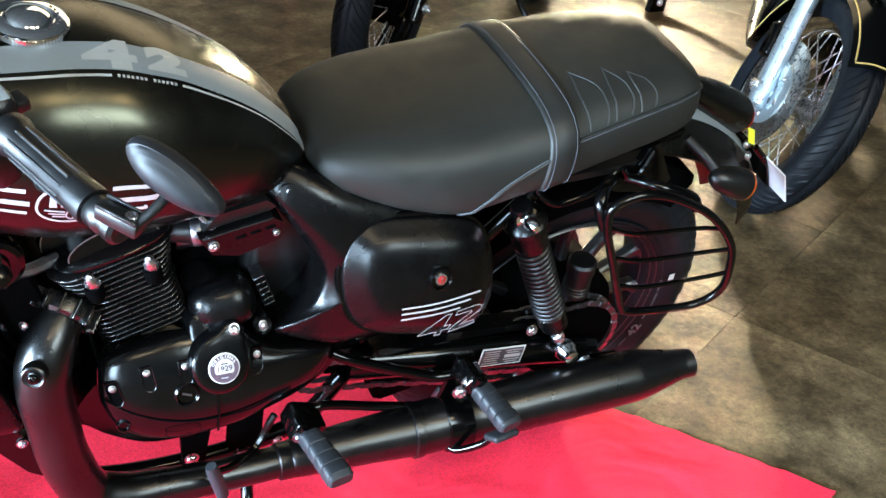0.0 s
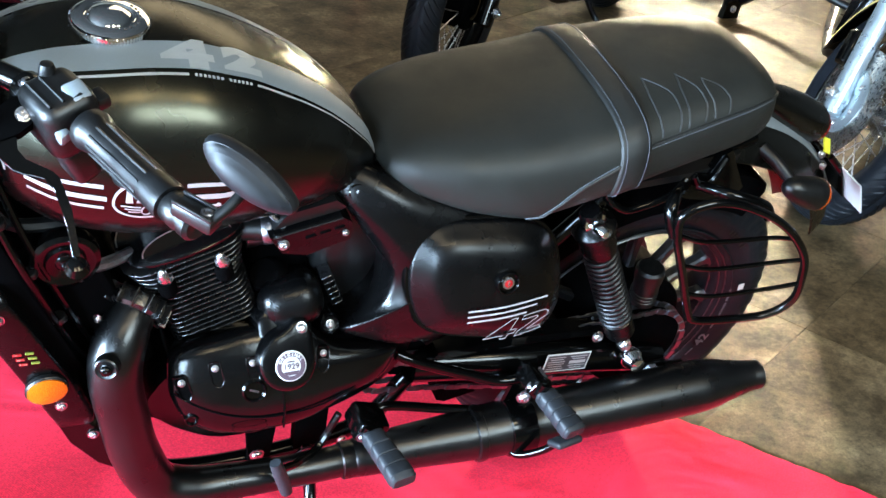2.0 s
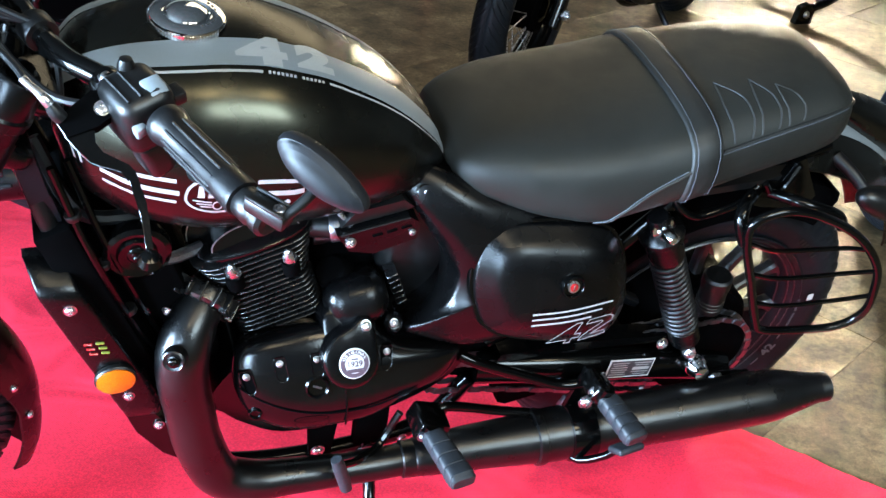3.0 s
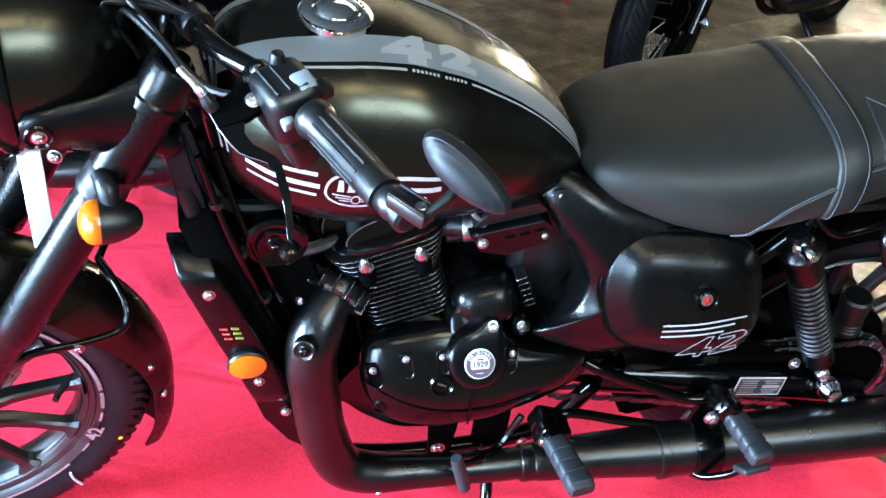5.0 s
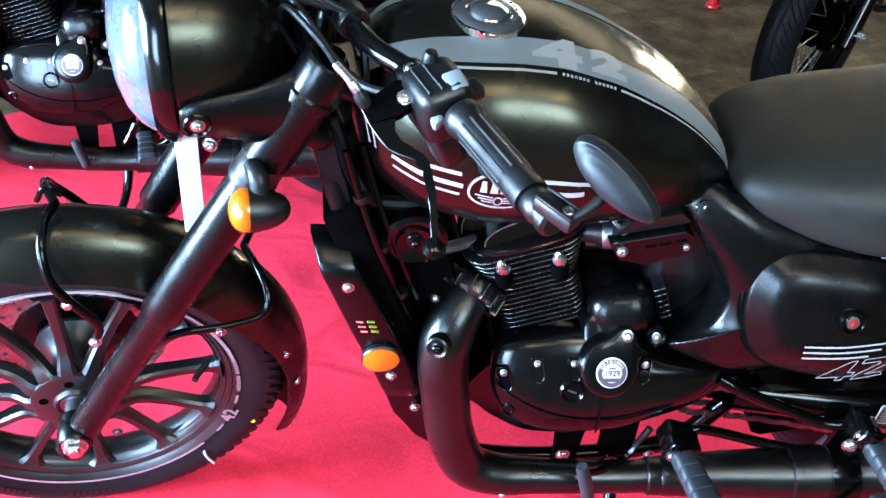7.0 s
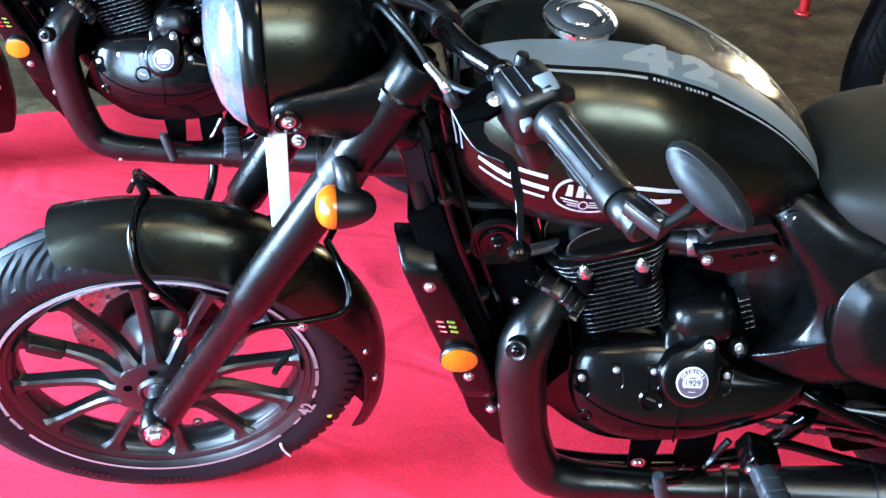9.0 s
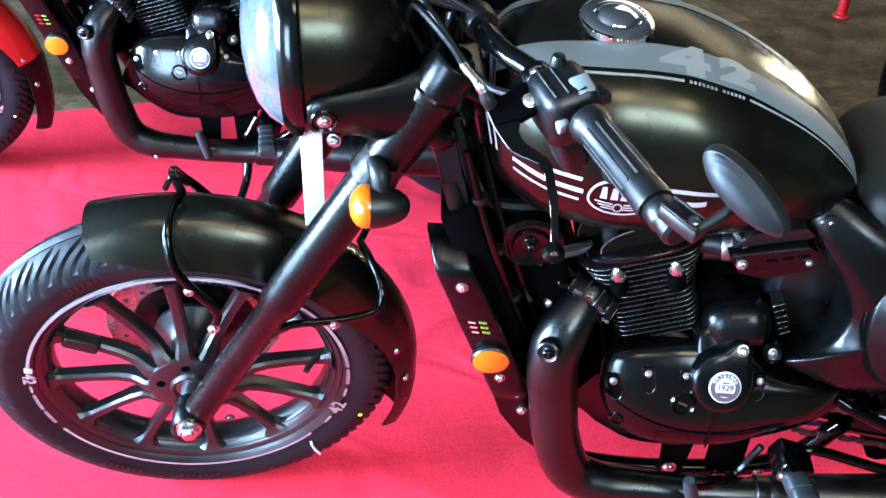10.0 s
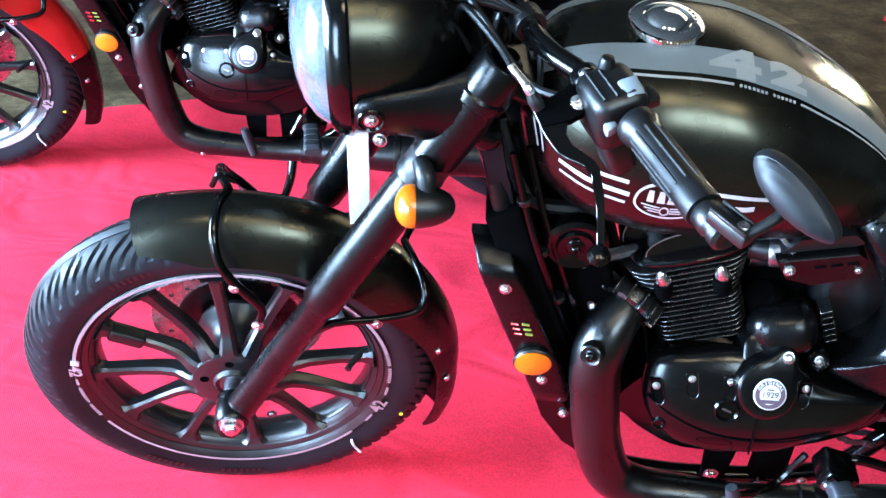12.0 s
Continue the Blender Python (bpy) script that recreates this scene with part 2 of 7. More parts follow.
# ---- mesh tools ----
def part(name, bm, mat, parent=None, label="", smooth=True, m=None, angle=38):
    """One bmesh as one mesh object, under a thing or a part."""
    if m is not None:
        bm.transform(m)
    bmesh.ops.recalc_face_normals(bm, faces=bm.faces)
    me = bpy.data.meshes.new(name)
    bm.to_mesh(me)
    bm.free()
    me.materials.append(mat)
    if smooth:
        me.polygons.foreach_set("use_smooth", [True] * len(me.polygons))
        me.set_sharp_from_angle(angle=radians(angle))
    ob = new(name, me)
    if parent is not None:
        ob.parent = parent
    if label:
        ob["label"] = label
    return ob


def shell(name, meshdata, parent, label="", m=None):
    """Another object on the same mesh."""
    ob = new(name, meshdata)
    ob.parent = parent
    if m is not None:
        ob.matrix_basis = m
    if label:
        ob["label"] = label
    return ob


def lerp(table, x):
    """Smooth value of a table of (x, value) rows."""
    xs = [a for a, _ in table]
    ys = [b for _, b in table]
    if x <= xs[0]:
        return ys[0]
    if x >= xs[-1]:
        return ys[-1]
    i = max(k for k in range(len(xs) - 1) if xs[k] <= x)
    h = xs[i + 1] - xs[i]

    def slope(k):
        if k == 0:
            return (ys[1] - ys[0]) / (xs[1] - xs[0])
        if k == len(xs) - 1:
            return (ys[-1] - ys[-2]) / (xs[-1] - xs[-2])
        a, b = (ys[k] - ys[k - 1]) / (xs[k] - xs[k - 1]), (ys[k + 1] - ys[k]) / (xs[k + 1] - xs[k])
        return 0 if a * b <= 0 else 2 * a * b / (a + b)

    u = (x - xs[i]) / h
    return ys[i] * (1 + 2 * u) * (1 - u) ** 2 + h * slope(i) * u * (1 - u) ** 2 + ys[i + 1] * u * u * (3 - 2 * u) + h * slope(i + 1) * u * u * (u - 1)


def curve_points(pts, n=6, closed=False):
    """Catmull-Rom points through pts; each may carry a fourth value (a radius)."""
    p = [np.array(q, float) for q in pts]
    k = len(p)
    if k < 3 and not closed:
        return p
    out = []
    for i in range(k if closed else k - 1):
        a = p[(i - 1) % k] if closed or i > 0 else 2 * p[0] - p[1]
        b, c = p[i], p[(i + 1) % k]
        d = p[(i + 2) % k] if closed or i + 2 < k else 2 * p[-1] - p[-2]
        for j in range(n):
            u = j / n
            out.append(0.5 * (2 * b + (c - a) * u + (2 * a - 5 * b + 4 * c - d) * u * u + (3 * b - a - 3 * c + d) * u ** 3))
    if not closed:
        out.append(p[-1])
    return out


def skin(rings, closed_ring=True, caps=True, closed=False, bm=None):
    """Faces between rings of equal count."""
    bm = bm or bmesh.new()
    vs = [[bm.verts.new(tuple(q[:3])) for q in r] for r in rings]
    n = len(vs[0])
    for i in range(len(vs) if closed else len(vs) - 1):
        a, b = vs[i], vs[(i + 1) % len(vs)]
        for j in range(n if closed_ring else n - 1):
            bm.faces.new((a[j], a[(j + 1) % n], b[(j + 1) % n], b[j]))
    if caps and not closed and closed_ring:
        bm.faces.new(vs[0][::-1])
        bm.faces.new(vs[-1])
    return bm


def tube(pts, r=0.01, seg=10, n=6, closed=False, flat=1.0, bm=None, caps=True):
    """A round bar along a smooth line; a fourth value in a point is its radius."""
    line = curve_points(pts, n, closed)
    k = len(line)
    up = None
    rings = []
    for i in range(k):
        a, b = (line[(i - 1) % k], line[(i + 1) % k]) if closed else (line[max(i - 1, 0)], line[min(i + 1, k - 1)])
        d = Vector(b[:3] - a[:3]).normalized()
        if up is None:
            up = Vector((0, 0, 1)) if abs(d.z) < 0.9 else Vector((0, 1, 0))
        side = d.cross(up).normalized()
        up = side.cross(d).normalized()
        rr = line[i][3] if len(line[i]) > 3 else r
        c = Vector(line[i][:3])
        rings.append([c + side * math.cos(t) * rr + up * math.sin(t) * rr * flat for t in [2 * math.pi * j / seg for j in range(seg)]])
    return skin(rings, True, caps, closed, bm)


def frame_of(axis):
    return Vector(axis).to_track_quat("Z", "Y").to_matrix().to_4x4()


def revolve(profile, at=(0, 0, 0), axis=(0, 0, 1), seg=24, caps=True, bm=None, closed=False):
    """Profile rows (radius, height) turned about an axis through a point."""
    m = Matrix.Translation(at) @ frame_of(axis)
    rings = [[m @ Vector((max(r, 0.0002) * math.cos(t), max(r, 0.0002) * math.sin(t), h)) for t in [2 * math.pi * j / seg for j in range(seg)]] for r, h in profile]
    return skin(rings, True, caps, closed, bm)


def bevelled(bm, width, segments=2, only_sharp=True):
    if width > 0:
        es = [e for e in bm.edges if len(e.link_faces) == 2 and (not only_sharp or e.calc_face_angle(0) > 0.5)]
        bmesh.ops.bevel(bm, geom=es, offset=width, segments=segments, profile=0.5, affect="EDGES", clamp_overlap=True)
    return bm


def block(size, m=None, bevel=0.003, segments=2, bm=None):
    b = bmesh.new()
    bmesh.ops.create_cube(b, size=1)
    b.transform(Matrix.Diagonal((*size, 1)))
    bevelled(b, bevel, segments)
    if m is not None:
        b.transform(m)
    return b


def joined(*parts_):
    """Several bmeshes as one."""
    out = bmesh.new()
    for b in parts_:
        me = bpy.data.meshes.new("tmp")
        b.to_mesh(me)
        b.free()
        out.from_mesh(me)
        bpy.data.meshes.remove(me)
    return out


def plate(outline, y0, y1, bevel=0.003, segments=2, rounded=0):
    """An outline of (x, z) made solid from y0 to y1."""
    if rounded:
        outline = [tuple(q) for q in curve_points([(*p, 0) for p in outline], rounded, True)]
    bm = skin([[(p[0], y, p[1]) for p in outline] for y in (y0, y1)])
    return bevelled(bm, bevel, segments)


def pad(outline, levels, rounded=4, centre=None, m=None):
    """A domed panel: the outline of (x, z) shrunk step by step, rows of (shrink in metres, y)."""
    pts = np.array([q[:2] for q in curve_points([(*p, 0) for p in outline], rounded, True)])
    c = np.array(centre) if centre else pts.mean(0)
    rings = []
    for inset, y in levels:
        d = pts - c
        r = np.linalg.norm(d, axis=1, keepdims=True)
        q = c + d * np.maximum(r - inset, r * 0.02) / r
        rings.append([(a, y, b) for a, b in q])
    bm = skin(rings)
    if m is not None:
        bm.transform(m)
    return bm


def bolt(name, at, axis, r, parent, mat=STEEL, h=None, m=None, label=""):
    """A domed flange bolt with a socket."""
    h = h or r * 0.9
    bm = revolve([(r * 1.25, 0), (r * 1.25, h * 0.25), (r, h * 0.3), (r * 0.95, h * 0.6), (r * 0.78, h * 0.86), (r * 0.5, h), (r * 0.38, h), (r * 0.35, h * 0.6), (0, h * 0.55)], at, axis, 12)
    return part(name, bm, mat, parent, label, m=m)


def domed(ob, m, kx, kz, x0=0.0, z0=0.0):
    """Round a panel and all that sits on it: bowed along x and z of its own frame m."""
    inv_ = m.inverted()
    for o in [ob, *ob.children_recursive]:
        for v in o.data.vertices:
            q = inv_ @ v.co
            q.y += kx * (q.x - x0) ** 2 + kz * (q.z - z0) ** 2
            v.co = m @ q


def hexnut(name, at, axis, r, h, parent, mat=STEEL, m=None, label=""):
    bm = joined(revolve([(r, 0), (r, h * 0.8), (r * 0.85, h)], at, axis, 6), revolve([(r * 0.55, h * 0.9), (r * 0.55, h * 1.4), (r * 0.3, h * 1.55)], at, axis, 12))
    return part(name, bm, mat, parent, label, m=m, angle=25)


def letters(text, size, bold=0.0):
    """Flat lettering in the xy plane, centred, as a bmesh; built-in font."""
    cu = bpy.data.curves.new("lettering", "FONT")
    cu.body, cu.size, cu.align_x, cu.align_y, cu.offset = text, size, "CENTER", "CENTER", bold
    cu.resolution_u = 4
    ob = bpy.data.objects.new("lettering", cu)
    scene.collection.objects.link(ob)
    dg = bpy.context.evaluated_depsgraph_get()
    me = bpy.data.meshes.new_from_object(ob.evaluated_get(dg))
    bm = bmesh.new()
    bm.from_mesh(me)
    bpy.data.objects.remove(ob)
    bpy.data.curves.remove(cu)
    bpy.data.meshes.remove(me)
    return bm


def sheet(poly, cuts=0):
    """A flat polygon in the xy plane."""
    bm = bmesh.new()
    bm.faces.new([bm.verts.new((p[0], p[1], 0)) for p in poly])
    return bm


def ribbon(line, width, n=4):
    """A flat band in the xy plane along a line; a third value is its half width."""
    pts = curve_points(line, n)
    rows = []
    for i in range(len(pts)):
        d = pts[min(i + 1, len(pts) - 1)][:2] - pts[max(i - 1, 0)][:2]
        d = d / (np.linalg.norm(d) + 1e-9)
        h = pts[i][2] if len(pts[i]) > 2 else width / 2
        rows.append([(pts[i][0] - d[1] * h, pts[i][1] + d[0] * h, 0), (pts[i][0] + d[1] * h, pts[i][1] - d[0] * h, 0)])
    return skin(rows, False, False)


def laid(bm, place, lift=0.0009, fine=0.012):
    """Cut a flat mesh finely and lay it on a surface: place(x, y) gives point and normal."""
    bmesh.ops.triangulate(bm, faces=bm.faces)
    for _ in range(4):
        long = [e for e in bm.edges if e.calc_length() > fine]
        if not long:
            break
        bmesh.ops.subdivide_edges(bm, edges=long, cuts=1)
        bmesh.ops.triangulate(bm, faces=bm.faces)
    for v in bm.verts:
        p, nrm = place(v.co.x, v.co.y)
        v.co = Vector(p) + Vector(nrm) * lift
    return bm


# ---- wheels; local axis y, outer side at minus y ----
def tyre_mesh(R, hw, rim, grooves=84, slant=2.2, steps=9, gap=0.34, depth=0.0045):
    """Tyre with cut grooves: rings round the wheel, rows across the section."""
    prof = []
    for k in range(25):
        t = -1 + 2 * k / 24
        a = t * radians(118)
        y = hw * math.sin(a) / math.sin(radians(90)) if abs(a) < radians(90) else math.copysign(hw * (1 - 0.22 * (abs(a) - radians(90)) / radians(28)), a)
        h = (R - rim) * (0.40 + 0.60 * math.cos(a)) if abs(a) < radians(90) else (R - rim) * 0.40 * (1 - (abs(a) - radians(90)) / radians(28))
        prof.append((y, rim + h, abs(t)))
    n = grooves * steps
    rings = []
    for i in range(n):
        ph, long_ = i % steps / steps, i // steps % 2
        row = []
        for y, r, t in prof:
            ang = 2 * math.pi * (i / steps + slant * 1.3 * min(abs(y) / hw, 0.95) + (0.5 if y > 0 else 0)) / grooves
            cut = depth if (ph < gap and (0.10 if long_ else 0.20) < t < (0.60 if long_ else 0.52)) or (t < 0.03) else 0.0
            row.append(((r - cut) * math.cos(ang), y, (r - cut) * math.sin(ang)))
        rings.append(row)
    return skin(rings, False, False, True)


def rim_mesh(rim, hw):
    prof = [(rim + 0.004, -hw), (rim + 0.006, -hw + 0.002), (rim + 0.003, -hw + 0.006), (rim - 0.006, -hw + 0.008), (rim - 0.018, -hw + 0.016), (rim - 0.026, -hw * 0.35), (rim - 0.028, 0), (rim - 0.026, hw * 0.35), (rim - 0.018, hw - 0.016), (rim - 0.006, hw - 0.008), (rim + 0.003, hw - 0.006), (rim + 0.006, hw - 0.002), (rim + 0.004, hw),
            (rim - 0.001, hw - 0.004), (rim - 0.010, hw - 0.012), (rim - 0.016, 0), (rim - 0.010, -hw + 0.012), (rim - 0.001, -hw + 0.004)]
    return revolve(prof, (0, 0, 0), (0, 1, 0), 96, False, closed=True)


def arc_strip(r, w, a0, a1, y, n=24):
    rows = []
    for i in range(n + 1):
        a = radians(a0 + (a1 - a0) * i / n)
        rows.append([((r + d) * math.cos(a), y, (r + d) * math.sin(a)) for d in (-w / 2, w / 2)])
    return skin(rows, False, False)


def wheel(bike, name, m, R, hw, rim, rim_hw, rear=False):
    hub = part(name, revolve([(0.010, -0.052), (0.022, -0.052), (0.024, -0.055), (0.027, -0.056), (0.029, -0.053), (0.031, -0.051), (0.056, -0.051), (0.0605, -0.049), (0.0615, -0.045), (0.058, -0.040), (0.042, -0.030), (0.036, 0.0), (0.040, 0.03), (0.060, 0.05), (0.058, 0.058), (0.02, 0.062)], (0, 0, 0), (0, 1, 0), 48), ALLOY, bike, "black alloy wheel with twelve spokes", m=m)
    part("tyre", tyre_mesh(R, hw, rim, 60, 2.2, 8, 0.3, 0.0022) if rear else tyre_mesh(R, hw, rim, 84, 2.6, 9, 0.34, 0.0046), TYRE, hub, "road tyre with slanted grooves", m=m, angle=35)
    part("rim", rim_mesh(rim, rim_hw), TYRE if rear else ALLOY, hub, m=m, angle=50)
    for rr_, yy_ in ((rim - 0.0055, -rim_hw + 0.0075), (rim - 0.0145, -rim_hw + 0.0135), (rim - 0.0235, -rim_hw * 0.45)):
        part("rim_step", revolve([(rr_ + 0.0016, yy_), (rr_, yy_ - 0.0016), (rr_ - 0.0016, yy_), (rr_, yy_ + 0.0016)], (0, 0, 0), (0, 1, 0), 72, False, closed=True), ALLOY, hub, m=m)
    for i in range(12):
        a = radians((1 if rear else 3.5) + 30 * i)
        rings = []
        for r, w, t, y in ((0.050, 0.0145, 0.008, -0.036), (0.060, 0.0135, 0.011, -0.0375), (0.068, 0.0120, 0.013, -0.033), (0.078, 0.0100, 0.013, -0.0245), (0.090, 0.0088, 0.012, -0.0185), (0.110, 0.0082, 0.011, -0.0150), (0.145, 0.0080, 0.010, -0.0135), (rim - 0.038, 0.0090, 0.010, -0.0135), (rim - 0.028, 0.0125, 0.011, -0.0140), (rim - 0.020, 0.0215, 0.016, -0.0145)):
            rings.append([(r, y + t * b, w * a_) for a_, b in ((1, 0.7), (0.75, 1), (-0.75, 1), (-1, 0.7), (-1, -0.60), (-0.62, -1.0), (0.62, -1.0), (1, -0.60))])
        spoke = part("spoke", skin(rings), ALLOY, hub, m=m @ Matrix.Rotation(-a, 4, "Y"), angle=32)
        if i == 5 and not rear:
            part("balance_weight", block((0.052, 0.022, 0.022), m @ Matrix.Rotation(-a, 4, "Y") @ pose(0.164, -0.018, 0), 0.005, 3), RUBBER, spoke)
    part("hub_bearing", revolve([(0.0215, 0.0), (0.0215, 0.0022), (0.0190, 0.0026), (0.0175, 0.0012), (0.0140, 0.0012), (0.0130, 0.004), (0.010, 0.005)], (0, -0.052, 0), (0, -1, 0), 28), DARKSTEEL, hub, "dull steel bearing ring", m=m)
    for i in range(5):
        a = 2 * math.pi * i / 5 + 0.4
        part("hub_hole", revolve([(0.0068, 0.0), (0.0066, 0.0010), (0.0054, 0.0011), (0.0050, 0.0004), (0, 0.0003)], (0.0435 * math.cos(a), -0.0508, 0.0435 * math.sin(a)), (0, -1, 0), 16), CORE, hub, m=m)
    yy = -rim_hw - 0.0012
    ink = DULL_THREAD if rear else ROSE
    spans = [(-152, -42), (12, 168)] if not rear else [(-120, -70)]
    for a0, a1 in spans:
        part("rim_line", arc_strip(rim + 0.0035, 0.0048, a0, a1, yy, 40), ink, hub, m=m)
    for a0, a1 in ((-33, -28), (-14, -9), (179.5, 183)):
        part("rim_line", arc_strip(rim + 0.0035, 0.0040, a0, a1, yy, 6), ink, hub, m=m)
    for ac, size_ in ((-21.5, 0.030), (174.5, 0.024)):
        bm = letters("42", size_, 0.0009)
        bm.transform(m @ Matrix.Rotation(-radians(ac), 4, "Y") @ pose(rim + 0.003, yy - 0.001, 0, 90, 0, 0) @ Matrix.Rotation(radians(90), 4, "Z"))
        part("rim_figures", bm, ink, hub)
    for k in range(14):
        for base in (-6, -175):
            if k != 7:
                part("rim_print", arc_strip(rim + 0.0035, 0.0055, base + k * 1.35, base + k * 1.35 + 0.9, yy, 2), ink, hub, m=m)
    # moulded lettering of the side wall
    for a0 in (-128, -100, 40, 75, 110):
        for k in range(7):
            part("sidewall_mark", arc_strip(rim + 0.030, 0.010, a0 + k * 2.2, a0 + k * 2.2 + 1.3, -hw * 1.004, 2), RUBBER, hub, m=m)
    if rear:
        part("axle_nut", revolve([(0.014, 0), (0.014, 0.012), (0.010, 0.02)], (0, -0.150, 0), (0, -1, 0), 6), STEEL, hub, m=m)
        part("wheel_tag", block((0.011, 0.001, 0.014), m @ Matrix.Rotation(radians(-8), 4, "Y") @ pose(rim + 0.022, -hw * 0.98, 0.02), 0, 1), WHITE, hub, smooth=False)
    return hub


def front_end(bike):
    """Fork, front wheel, mudguard, lamp and bars, turned with the steering."""
    S = STEER
    hub = wheel(bike, "front_wheel", S, 0.302, 0.046, 0.2235, 0.040)
    part("paint_dot", revolve([(0.004, 0), (0.003, 0.0012), (0, 0.0014)], (0.245, -0.0445, -0.102), (0, -1, 0), 12), YELLOW, hub, m=S)
    part("balance_tag", block((0.012, 0.002, 0.011), S @ pose(-0.2215, -0.0425, 0.0420, 0, 11), 0.0005, 1), SILVER, hub)
    part("paint_mark", tube([(0.168, -0.046, -0.170), (0.172, -0.047, -0.186), (0.182, -0.047, -0.205)], 0.0022, 6), WHITE, hub, m=S)
    part("valve", tube([(0.19, -0.01, 0.02), (0.17, -0.035, 0.018), (0.165, -0.045, 0.018)], 0.005, 8), RUBBER, hub, m=S)
    disc = part("brake_disc", revolve([(0.132, 0.070), (0.132, 0.074), (0.085, 0.074), (0.085, 0.070)], (0, 0, 0), (0, 1, 0), 64, False, closed=True), DISC, hub, "drilled steel brake disc", m=S)
    part("disc_carrier", revolve([(0.092, 0.068), (0.092, 0.076), (0.05, 0.070), (0.03, 0.060)], (0, 0, 0), (0, 1, 0), 40), MATT, disc, m=S)
    for i in range(24):
        a = 2 * math.pi * i / 24
        r = 0.100 + 0.022 * (i % 3) / 2
        part("disc_hole", revolve([(0.004, 0), (0.004, 0.0008)], (r * math.cos(a), 0.0693, r * math.sin(a)), (0, 1, 0), 8), DARKPRINT, disc, m=S)
    part("brake_caliper", block((0.08, 0.05, 0.06), S @ pose(0.115, 0.085, 0.085, 0, -35), 0.012, 3), MATT, bike)

    # fork legs
    d = Vector((0.465, 0, 0.8853))
    for s in (-1, 1):
        leg = part("fork_leg", revolve([(0.016, -0.050), (0.0225, -0.044), (0.024, -0.02), (0.0215, 0.03), (0.0215, 0.30), (0.0225, 0.302)], (0.009, s * 0.098, 0.0), d, 28), MATT, bike, "matt black fork leg", m=S)
        part("fork_shroud", revolve([(0.0220, 0.270), (0.0258, 0.2705), (0.0268, 0.273), (0.0268, 0.30), (0.0265, 0.500), (0.0255, 0.505), (0.0255, 0.520)], (0.009, s * 0.098, 0.0), d, 28), MATT, leg, m=S)
        part("fork_seal", revolve([(0.026, 0.518), (0.0285, 0.521), (0.0285, 0.530), (0.0272, 0.532), (0.0272, 0.556), (0.0288, 0.559), (0.0288, 0.570)], (0.009, s * 0.098, 0.0), d, 28), RUBBER, leg, m=S)
        part("fork_tube", revolve([(0.029, 0.56), (0.029, 0.650), (0.0315, 0.653), (0.0315, 0.664), (0.029, 0.667), (0.0285, 0.704), (0.026, 0.708), (0.0195, 0.708), (0.0175, 0.702), (0, 0.701)], (0.009, s * 0.098, 0.0), d, 28), MATT, leg, m=S)
        part("fork_cap", revolve([(0.0135, 0.700), (0.0135, 0.713), (0.010, 0.717), (0, 0.717)], (0.009, s * 0.098, 0.0), d, 20), GLOSS, leg, m=S)
        part("axle_boss", revolve([(0.022, -0.02), (0.024, -0.015), (0.024, 0.020), (0.021, 0.0245)], (0.0, s * 0.098, 0.0), (0, s, 0), 20), MATT, leg, m=S)
        # lamp ear: arm forward from the leg to the lamp bolt
        part("lamp_ear", skin([[S @ Vector((x, s * (y + t * math.cos(q)), z + h * math.sin(q))) for q in [2 * math.pi * k / 16 for k in range(16)]] for x, y, z, t, h in ((0.180, 0.114, 0.564, 0.006, 0.016), (0.187, 0.114, 0.566, 0.010, 0.022), (0.205, 0.113, 0.567, 0.011, 0.0245), (0.235, 0.110, 0.565, 0.011, 0.031), (0.258, 0.107, 0.562, 0.013, 0.037), (0.275, 0.104, 0.560, 0.017, 0.045), (0.298, 0.100, 0.558, 0.022, 0.056))]), MATT, leg, "matt black headlight bracket")
        part("ear_ring", revolve([(0.0145, 0), (0.0150, 0.003), (0.0135, 0.005), (0.0115, 0.003), (0, 0.003)], (0.197, s * 0.120, 0.566), (0, s, 0), 24), GLOSS, leg, m=S)
        bolt("lamp_bolt", (0.197, s * 0.123, 0.566), (0, s, 0), 0.0065, leg, STEEL, m=S)
        # indicator
        stem = part("front_indicator", revolve([(0.0005, 0.047), (0.007, 0.0455), (0.0125, 0.0420), (0.017, 0.036), (0.0205, 0.028), (0.0232, 0.019), (0.0247, 0.009), (0.0250, 0.0)], (0.243, s * 0.152, 0.467), (1, 0, -0.02), 36), PLASTIC, bike, "black bullet indicator with an orange lens", m=S)
        part("indicator_lens", revolve([(0.0240, 0.004), (0.0251, 0.001), (0.0251, -0.003), (0.0240, -0.008), (0.0215, -0.0125), (0.017, -0.0165), (0.0105, -0.0195), (0.0005, -0.021)], (0.243, s * 0.152, 0.467), (1, 0, -0.02), 36), ORANGE if s > 0 else AMBER, stem, m=S)
        part("indicator_stem", tube([(0.250, s * 0.118, 0.505, 0.009), (0.256, s * 0.136, 0.500, 0.012), (0.258, s * 0.148, 0.483, 0.010)], 0.012, 10), RUBBER, stem, m=S)
    hexnut("axle_nut", (0.0, -0.124, 0.0), (0, -1, 0), 0.0150, 0.010, bike, STEEL, m=S)
    part("axle_washer", revolve([(0.018, 0), (0.018, 0.002), (0.010, 0.0025)], (0.0, -0.1225, 0), (0, -1, 0), 20), STEEL, bike, m=S)
    part("axle_tube", revolve([(0.015, -0.10), (0.015, 0.10)], (0, 0, 0), (0, 1, 0), 16), DARKSTEEL, bike, m=S)
    bolt("pinch_bolt", (0.055, -0.098, -0.012), (0, -1, 0), 0.006, bike, DARKSTEEL, m=S)
